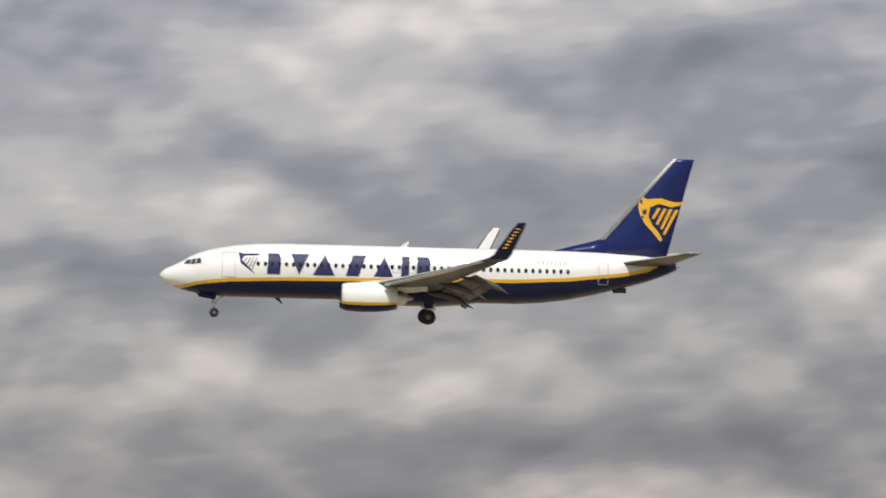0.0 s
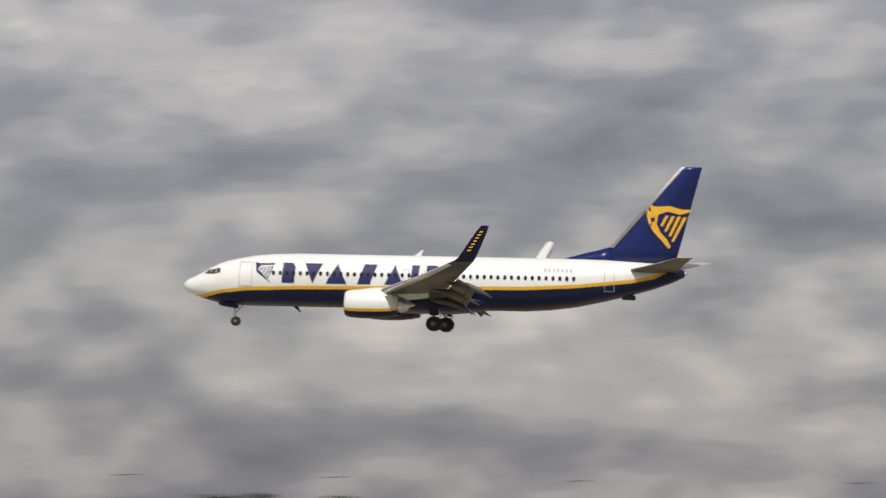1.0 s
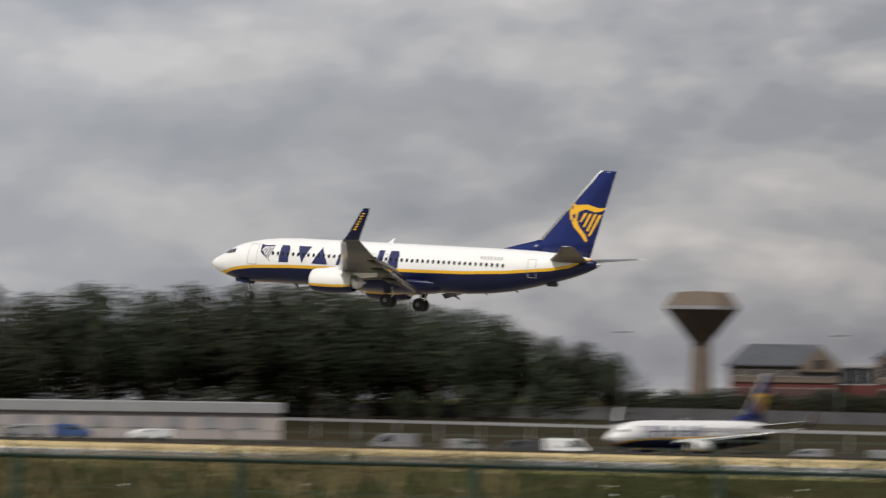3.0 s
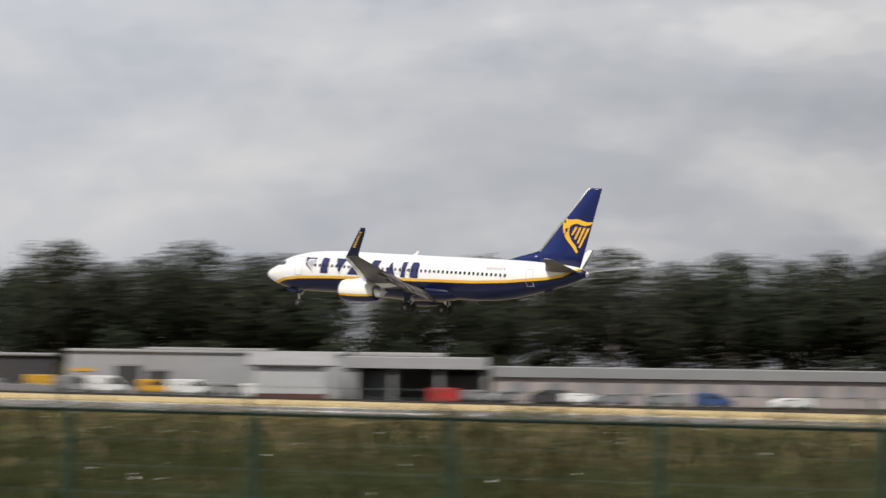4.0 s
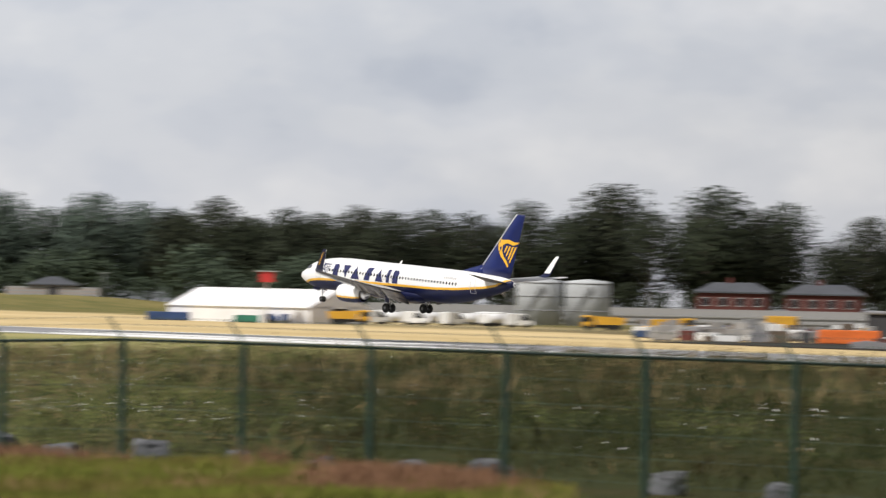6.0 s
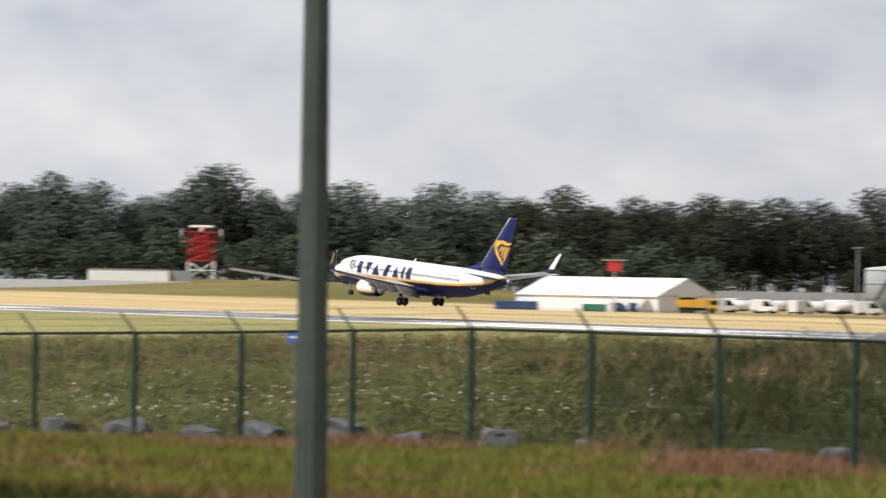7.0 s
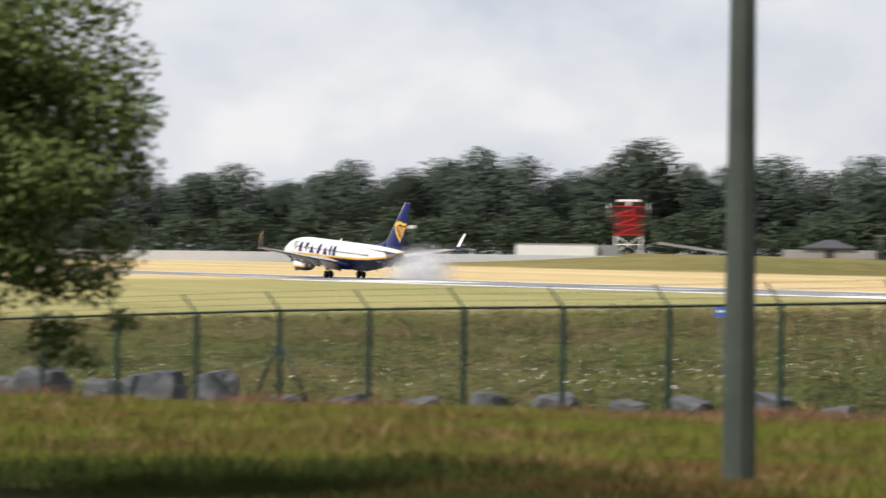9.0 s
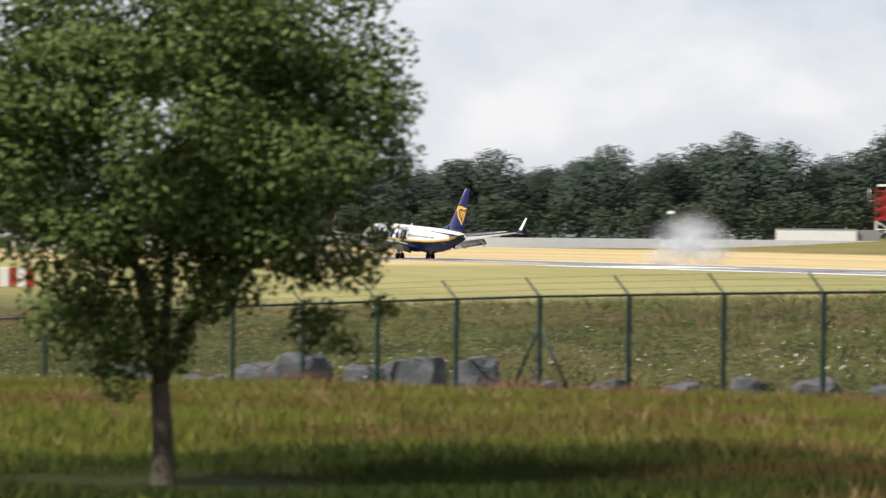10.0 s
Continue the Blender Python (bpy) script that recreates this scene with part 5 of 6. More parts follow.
# ---- woods ----
def leaf_material(name, dark, light, rnd, crown=False, patch=None, spec=0.06):
    m = bpy.data.materials.new(name)
    m.use_nodes = True
    nt = m.node_tree
    p = nt.nodes["Principled BSDF"]
    N, L = nt.nodes.new, nt.links.new
    p.inputs["Roughness"].default_value = 0.7
    p.inputs["Specular IOR Level"].default_value = spec
    g, oi = N("ShaderNodeNewGeometry"), N("ShaderNodeObjectInfo")
    r = N("ShaderNodeValToRGB")
    r.color_ramp.elements[0].color, r.color_ramp.elements[1].color = (*dark, 1), (*light, 1)
    L(g.outputs["Random Per Island"], r.inputs["Fac"])
    hs = N("ShaderNodeHueSaturation")
    mr, mh = N("ShaderNodeMapRange"), N("ShaderNodeMapRange")
    mr.inputs["To Min"].default_value, mr.inputs["To Max"].default_value = 1 - rnd, 1 + rnd
    mh.inputs["To Min"].default_value, mh.inputs["To Max"].default_value = 0.465, 0.51
    L(oi.outputs["Random"], mr.inputs["Value"])
    L(oi.outputs["Random"], mh.inputs["Value"])
    L(mr.outputs["Result"], hs.inputs["Value"])
    L(mh.outputs["Result"], hs.inputs["Hue"])
    src = r.outputs["Color"]
    if patch:
        # drifts of another growth, wider than deep
        tp, pm, pn, pr, px = N("ShaderNodeTexCoord"), N("ShaderNodeMapping"), N("ShaderNodeTexNoise"), N("ShaderNodeMapRange"), N("ShaderNodeMix")
        pm.inputs["Scale"].default_value = (0.34, 0.09, 0.5)
        pn.inputs["Scale"].default_value, pn.inputs["Detail"].default_value = 1.0, 5
        pr.inputs["From Min"].default_value, pr.inputs["From Max"].default_value = 0.49, 0.66
        L(tp.outputs["Object"], pm.inputs["Vector"])
        L(pm.outputs["Vector"], pn.inputs["Vector"])
        L(pn.outputs["Fac"], pr.inputs["Value"])
        px.data_type = "RGBA"
        px.inputs[7].default_value = (*patch, 1)
        L(pr.outputs["Result"], px.inputs[0])
        L(src, px.inputs[6])
        src = px.outputs[2]
    L(src, hs.inputs["Color"])
    L(hs.outputs["Color"], p.inputs["Base Color"])
    if crown:
        # leaves of a crown turn outwards from its middle
        tc, mp, vt, nm, mx, n2 = N("ShaderNodeTexCoord"), N("ShaderNodeMapping"), N("ShaderNodeVectorTransform"), N("ShaderNodeVectorMath"), N("ShaderNodeMix"), N("ShaderNodeVectorMath")
        mp.inputs["Location"].default_value = (0, 0, -0.45)
        L(tc.outputs["Object"], mp.inputs["Vector"])
        vt.vector_type, vt.convert_from, vt.convert_to = "VECTOR", "OBJECT", "WORLD"
        L(mp.outputs["Vector"], vt.inputs[0])
        nm.operation = n2.operation = "NORMALIZE"
        L(vt.outputs[0], nm.inputs[0])
        mx.data_type = "VECTOR"
        mx.inputs[0].default_value = 0.88
        L(g.outputs["Normal"], mx.inputs[4])
        L(nm.outputs[0], mx.inputs[5])
        L(mx.outputs[1], n2.inputs[0])
        L(n2.outputs[0], p.inputs["Normal"])
    return m


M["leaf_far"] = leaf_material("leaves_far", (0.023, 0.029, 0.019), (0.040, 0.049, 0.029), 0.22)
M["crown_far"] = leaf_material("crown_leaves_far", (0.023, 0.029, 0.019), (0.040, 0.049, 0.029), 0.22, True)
# distance haze mixed into the next two leaf colours, paler and bluer
M["crown_hazy"] = leaf_material("crown_leaves_hazy", (0.058, 0.077, 0.062), (0.066, 0.087, 0.067), 0.28, True, spec=0.02)
M["leaf_hazy"] = leaf_material("leaves_hazy", (0.040, 0.054, 0.038), (0.062, 0.080, 0.052), 0.25)
M["bark"] = mat("bark", (0.075, 0.06, 0.045), 0.95, vary=0.35, scale=3, bump=0.5)


def leaves(rng, blobs, per, size, name, material, shell=0.55):
    """Leaf clumps: bent quads scattered through a set of ellipsoid clumps."""
    V, F = [], []
    for cx, cy, cz, rx, ry, rz in blobs:
        n = int(per * (rx * ry * rz) ** (2 / 3))
        d = rng.normal(size=(n, 3))
        d /= np.linalg.norm(d, axis=1)[:, None]
        rad = shell + (1.05 - shell) * rng.random(n) ** 0.6
        c = d * rad[:, None] * np.array((rx, ry, rz)) + np.array((cx, cy, cz))
        # leaf faces look outwards from their clump and a little up
        f = d + 0.55 * rng.normal(size=(n, 3)) + np.array((0, 0, 0.25))
        f /= np.linalg.norm(f, axis=1)[:, None]
        u = np.cross(rng.normal(size=(n, 3)), f)
        u /= np.linalg.norm(u, axis=1)[:, None] + 1e-6
        v = np.cross(f, u)
        s = size * (0.6 + 0.8 * rng.random(n))[:, None]
        b = len(V)
        q = np.stack([c - u * s, c - v * s * 0.55 + u * s * 0.1, c + u * s, c + v * s * 0.55 + u * s * 0.1], 1)
        V += q.reshape(-1, 3).tolist()
        F += [(b + 4 * i, b + 4 * i + 1, b + 4 * i + 2, b + 4 * i + 3) for i in range(n)]
    me = bpy.data.meshes.new(name)
    me.from_pydata(V, [], F)
    me.materials.append(material)
    return me


def tree_shape(seed, spread, low, per=190, size=0.0155, trunk_r=0.016):
    """A broadleaf tree one unit high: trunk with limbs, and clumps of leaves."""
    rng = np.random.default_rng(seed)
    bm = bmesh.new()
    bend = rng.normal(size=2) * 0.02
    tube(bm, (0, 0, -0.03), (bend[0], bend[1], 0.35), trunk_r, trunk_r * 0.75, 8)
    tube(bm, (bend[0], bend[1], 0.35), (bend[0] * 2, bend[1] * 2, 0.82), trunk_r * 0.75, trunk_r * 0.2, 7)
    blobs = []
    n = 20
    for i in range(n):
        f = i / (n - 1)
        z = low + (0.95 - low) * f
        wide = spread * math.sin(math.pi * min(1, 0.18 + 0.80 * f)) ** 0.7
        a = i * 2.4 + rng.random()
        r = wide * (0.25 + 0.6 * rng.random())
        px, py = r * math.cos(a), r * math.sin(a)
        s = (0.105 + 0.075 * rng.random()) * (0.8 + 0.5 * math.sin(math.pi * f))
        z = min(z, 1.0 - s * 1.05)
        blobs.append((px, py, z, s * 1.15, s * 1.15, s * 1.05))
        zb = max(0.2, z - 0.22)
        tube(bm, (bend[0] * zb * 2, bend[1] * zb * 2, zb), (px * 0.9, py * 0.9, z), trunk_r * 0.35, trunk_r * 0.1, 5)
    blobs.append((bend[0] * 2, bend[1] * 2, 0.72, spread * 0.5, spread * 0.5, 0.16))
    me = bpy.data.meshes.new("trunk")
    bm.to_mesh(me)
    bm.free()
    me.materials.append(M["bark"])
    cr = leaves(rng, blobs, per / 0.0045 * 0.165, size, "crown", M["crown_far"])
    return me, cr


SHAPES = [tree_shape(11 + k, sp, lo) for k, (sp, lo) in enumerate(((0.26, 0.22), (0.32, 0.25), (0.20, 0.18), (0.30, 0.32), (0.24, 0.28), (0.35, 0.2)))]


def hazy_crowns():
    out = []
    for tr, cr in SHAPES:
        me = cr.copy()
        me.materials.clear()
        me.materials.append(M["crown_hazy"])
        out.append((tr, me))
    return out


SHAPES_HAZY = hazy_crowns()


def make_tree(shape, bearing, r, height, label="dark green broadleaf tree in a row", group="trees beyond the airfield", wide=1.0, seed=0):
    x, y = spot(bearing, r)
    z = ground_z(x, y)
    t = thing("tree", label, "tree", pose(x, y, z - 0.1, 0, 0, (seed * 77) % 360), group)
    t.scale = (height * wide, height * wide, height)
    # trees past 1100 m take the crowns with haze in their colour
    for nm, me in zip(("trunk", "crown"), (SHAPES_HAZY if r > 1100 else SHAPES)[shape]):
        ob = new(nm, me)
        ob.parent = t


# bearing and sight angle of the tree tops, from the right-hand end to the left
TOPS_A = ((28.7, 0.40), (29.1, 0.54), (29.5, 0.58), (29.9, 0.66), (30.2, 0.85), (30.6, 0.92), (31.4, 1.03), (32.1, 1.15), (32.9, 1.2), (31.0, 0.95), (31.8, 1.11), (32.5, 1.22), (33.4, 1.24), (34.1, 1.20), (34.6, 1.08), (35.4, 1.17), (36.1, 1.04), (36.9, 1.21), (37.8, 1.02),
          (38.5, 1.10), (39.4, 1.0), (40.5, 1.00), (41.0, 1.08), (41.5, 1.06), (42.2, 1.23), (42.8, 1.04), (43.3, 0.94), (43.9, 1.21))
TOPS_B = ((44.5, 0.86), (45.1, 0.97), (46.2, 1.13), (46.6, 1.05), (47.05, 1.31), (47.9, 1.0), (48.4, 1.32), (49.0, 0.88), (49.5, 1.09), (50.2, 0.93), (50.7, 0.95), (51.2, 0.92), (51.6, 0.98), (52.1, 0.88), (52.5, 0.94),
          (53.0, 0.82), (53.45, 1.05), (54.0, 0.9), (54.4, 0.97), (55.0, 1.07), (55.6, 0.88), (56.2, 1.07), (56.7, 0.95), (57.3, 0.96), (57.85, 1.26), (58.4, 0.92))
TOPS_C = ((58.8, 0.85), (59.4, 1.04), (59.95, 1.12), (60.4, 0.9), (60.9, 0.85), (61.6, 0.95), (62.0, 0.75), (62.4, 0.68), (63.1, 0.88), (63.6, 0.75), (64.3, 0.79), (65.0, 0.82), (65.8, 0.8), (66.6, 0.85), (67.4, 0.8), (68.3, 0.85), (69.2, 0.8), (70.2, 0.85), (71.2, 0.8), (72.3, 0.85))


def make_woods():
    rng = random.Random(5)
    k = 0
    for tops, base in ((TOPS_A, 700), (TOPS_B, 960), (TOPS_C, 1200)):
        for b, e in tops:
            r = base + rng.uniform(-12, 25) + (60 if base == 700 and b < 35 else 0) + (220 if base == 960 and b > 53.8 else 0)
            x, y = spot(b, r)
            h = H + r * math.tan(radians(e)) - ground_z(x, y)
            make_tree(k % 6, b, r, h * 1.02, wide=rng.uniform(0.9, 1.15), seed=k)
            k += 1
            # lower trees filling the row behind and between
            for j in range(2):
                b2 = b + rng.uniform(0.1, 0.6)
                r2 = r + rng.uniform(10, 55)
                x, y = spot(b2, r2)
                h2 = (H + r2 * math.tan(radians(e * (rng.uniform(0.5, 0.78) if b < 51 else rng.uniform(0.72, 0.92))))) - ground_z(x, y)
                make_tree((k + j * 2 + 1) % 6, b2, r2, h2, wide=rng.uniform(1.0, 1.3), seed=k + 31 * j)
    # small trees and shrubs at the right-hand end
    for b, e in ((11.4, 0.14), (11.8, 0.22), (12.4, 0.28), (12.9, 0.22), (13.4, 0.32), (13.9, 0.30), (14.4, 0.1), (15.15, 0.25), (15.5, -0.05), (16.1, 0.05), (16.35, -0.1), (17.15, 0.06), (17.5, -0.15), (18.2, -0.2), (18.5, 0.05), (21.2, -0.02), (21.5, 0.02), (20.85, 0.06), (20.45, 0.02), (20.05, 0.06), (19.6, -0.04), (18.15, 0.14), (17.85, 0.04)):
        r = 770
        x, y = spot(b, r)
        make_tree(k % 6, b, r, max(3.5, H + r * math.tan(radians(e)) - ground_z(x, y)), "small dark tree beside the road", "trees along the road", wide=2.0, seed=k)
        k += 1
    # hedges and undergrowth that nobody could count
    bushes("hedge", "dark green hedge before the pavilions", [(16.9 + 0.19 * i, 772 + rng.uniform(-5, 6), rng.uniform(4.2, 6.0)) for i in range(62)], 1.9)
    bushes("roadside_scrub", "dark scrub beside the road", [(10.0 + 0.17 * i, 800 + rng.uniform(-12, 12), rng.uniform(4.0, 5.2)) for i in range(50)], 1.8)
    bushes("undergrowth", "dark shrubs under the tree row", [(29.3 + 0.41 * i, (752 if 29.3 + 0.41 * i < 35 else 690 if 29.3 + 0.41 * i < 44.3 else 945) + rng.uniform(-6, 8), rng.uniform(4.5, 9)) for i in range(60)], 1.5)
    bushes("woodland_edge", "green shrubs at the edge of the far woods, paled for haze", [(51.6 + 0.23 * i, (925 if 51.6 + 0.23 * i < 53.8 else 1165) + rng.uniform(-6, 6), rng.uniform(7, 15)) for i in range(92)], 1.5, "leaf_hazy")


def bushes(name, label, rows, wide, leaf="leaf_far"):
    V, F = [], []
    n = 0
    arrays = []
    for _, me in SHAPES:
        co = np.empty(len(me.vertices) * 3)
        me.vertices.foreach_get("co", co)
        arrays.append(co.reshape(-1, 3))
    for k, (b, r, h) in enumerate(rows):
        co = arrays[k % 6]
        # a quarter of the leaves, each twice as wide
        quads = co.reshape(-1, 4, 3)[k % 4::4]
        mid = quads.mean(axis=1, keepdims=True)
        co = (mid + (quads - mid) * 1.9).reshape(-1, 3)
        x, y = spot(b, r)
        c, s = math.cos(k * 1.9), math.sin(k * 1.9)
        q = np.stack([(co[:, 0] * c - co[:, 1] * s) * h * wide + x, (co[:, 0] * s + co[:, 1] * c) * h * wide + y, (co[:, 2] - 0.12) * h * 1.12 + ground_z(x, y)], 1)
        V.append(q)
        F.append(np.arange(n, n + len(q)).reshape(-1, 4))
        n += len(q)
    me = bpy.data.meshes.new(name)
    me.from_pydata(np.concatenate(V).tolist(), [], np.concatenate(F).tolist())
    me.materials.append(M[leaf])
    tagged(new(name, me), label, "shrubs", kind="stuff")


make_woods()


# ---- near the bank: fence, boulders, pole, tree, weeds ----
M["fence_green"] = mat("fence_green", (0.014, 0.040, 0.027), 0.5, vary=0.25, scale=4)
M["wire"] = mat("fence_wire", (0.05, 0.075, 0.06), 0.5, 0.3, vary=0.2, scale=6)
M["pole_green"] = mat("pole_paint", (0.05, 0.064, 0.052), 0.6, vary=0.22, scale=1.6, bump=0.1)
M["rock"] = mat("boulder", (0.055, 0.058, 0.065), 0.9, scale=2.2, bump=0.8, col2=(0.155, 0.16, 0.172))
M["leaf_near"] = leaf_material("leaves_near", (0.058, 0.082, 0.020), (0.140, 0.180, 0.050), 0.0, spec=0.2)
M["sign_blue"] = mat("sign_blue", (0.06, 0.16, 0.50), 0.5, vary=0.1, scale=3)

POST_AT = ((0, 34.45), (3, 43.37), (5, 48.82), (8, 57.21), (10, 63.12), (12, 69.1), (14, 75.15), (18, 87.24), (21, 96.2))


def post_w(i):
    if i < 0:
        return 34.45 + 2.97 * i
    if i > 21:
        return 96.2 + 2.99 * (i - 21)
    return lerp_table(POST_AT, i)


def make_fence():
    fence = thing("perimeter_fence", "dark green metal perimeter fence with outward arms", "fence", pose(0, 0, 0))
    bm = bmesh.new()
    box(bm, -0.035, 0.035, -0.035, 0.035, -2.15, 0.02)
    post_me = None
    bma = bmesh.new()
    tube(bma, (0, 0, 0), (0, -0.33, 0.36), 0.022, 0.018, 6)
    arm_me = bpy.data.meshes.new("arm")
    bma.to_mesh(arm_me)
    bma.free()
    arm_me.materials.append(M["fence_green"])
    pts = []
    for i in range(-16, 33):
        w = post_w(i)
        pts.append((-w, fence_y(w), lerp_table(FENCE_TOP, w)))
    bigs = (14,)
    for k, p in enumerate(pts):
        m = pose(*p, 0, 0, 4.9)
        if post_me is None:
            ob = part("post", bm, M["fence_green"], fence)
            ob.matrix_basis = m
            post_me = ob.data
        else:
            ob = same("post", post_me, fence, m)
        a = new("arm", arm_me)
        a.parent = ob
        if k - 16 in bigs:
            bb = bmesh.new()
            tube(bb, (0, 0, -0.55), (-1.1, 0.02, -1.9), 0.03, seg=6)
            tube(bb, (0, 0, -0.55), (0.35, 0.5, -1.9), 0.025, seg=6)
            part("brace", bb, M["fence_green"], ob)
    for a, b in zip(pts, pts[1:]):
        bm = bmesh.new()
        tube(bm, a, b, 0.026, seg=6)
        part("top_rail", bm, M["fence_green"], fence)
    bm = bmesh.new()
    for a, b in zip(pts, pts[1:]):
        A, B = Vector(a), Vector(b)
        for f in (0.34, 0.67, 0.97):
            o = Vector((0, -0.33 * f, 0.36 * f))
            tube(bm, A + o, B + o, 0.004, seg=3, caps=False)
        for z in (0.35, 0.7, 1.05, 1.4, 1.75):
            tube(bm, A - Vector((0, 0, z)), B - Vector((0, 0, z)), 0.003, seg=3, caps=False)
        for j in range(1, 24):
            q = A.lerp(B, j / 24)
            tube(bm, q, q - Vector((0, 0, 1.9)), 0.0025, seg=3, caps=False)
    part("wire_mesh", bm, M["wire"], fence, "thin green wires and barbed strands", kind="stuff")


def make_boulders():
    rng = random.Random(9)
    spots = (43.6, 46.2, 47.6, 49.9, 50.9, 52.05, 53.1, 54.2, 55.36, 56.3, 57.24, 58.07, 58.97, 59.84, 60.63, 61.56, 62.4, 63.3, 64.05, 64.72, 65.52, 66.16, 66.75, 67.6)
    for i, b in enumerate(spots):
        t = math.tan(radians(b))
        y = 45.6 / (1 + 0.086 * t) + 0.9 + rng.uniform(-0.2, 0.3)
        x = -y * t
        bm = bmesh.new()
        bmesh.ops.create_icosphere(bm, subdivisions=3, radius=1.0)
        s = rng.uniform(0.30, 0.44) * (1.5 if b > 63 else 0.72 if b < 54 else 1.0)
        for v in bm.verts:
            p = v.co.copy()
            k = 1 + 0.35 * noise.noise(p * 1.1 + Vector((i * 7.3, 0, 0))) + 0.12 * noise.noise(p * 3.3 + Vector((0, i * 3.1, 0)))
            for ax in range(3):
                p[ax] = max(-0.72, min(0.72, p[ax]))
            v.co = Vector((p.x * (1.1 if b > 63 else 1.35), p.y * 1.1, p.z * (1.15 if b > 63 else 0.95))) * k * s
        ob = part("boulder", bm, M["rock"], None, "rough grey boulder at the foot of the fence", category="boulder", group="boulders along the fence")
        ob.matrix_basis = pose(x, y, ground_z(x, y) + rng.uniform(0.15, 0.6) * s, rng.uniform(-8, 8), rng.uniform(-8, 8), rng.uniform(0, 360))


def make_pole():
    x, y = spot(56.62, 50)
    p = thing("utility_pole", "tall grey-green metal utility pole on the bank", "pole", pose(x, y, ground_z(x, y), 0.25, 0.1, 0))
    bm = bmesh.new()
    seg = 10
    loft(bm, [[(r * math.cos(2 * math.pi * (i + 0.3) / seg), r * math.sin(2 * math.pi * (i + 0.3) / seg), z) for i in range(seg)] for z, r in ((-0.5, 0.19), (0, 0.188), (3.0, 0.165), (6.0, 0.142), (9.5, 0.118))], smooth=False)
    part("shaft", bm, M["pole_green"], p)
    bm = bmesh.new()
    tube(bm, (0, 0, 9.5), (0, -1.4, 9.9), 0.06, 0.05, 8)
    part("arm", bm, M["pole_green"], p)
    part("lamp_head", bm_box(-0.15, 0.15, -1.9, -1.3, 9.82, 9.98, bevel=0.04), M["pole_grey"], p)
    # small blue sign in the weeds
    x, y = spot(56.87, 118)
    z = H - 118 * math.tan(radians(1.0))
    s = thing("field_sign", "small blue sign plate on a thin post in the weeds", "sign", pose(x, y, z, 0, 0, 56.9))
    part("plate", bm_box(-0.15, 0.15, -0.01, 0.01, 0, 0.30), M["sign_blue"], s)
    part("plain_bar", bm_box(-0.10, 0.10, -0.014, -0.011, 0.13, 0.19), M["white"], s)
    part("stake", bm_box(-0.02, 0.02, 0.01, 0.04, -2.2, 0.28), M["pole_grey"], s)


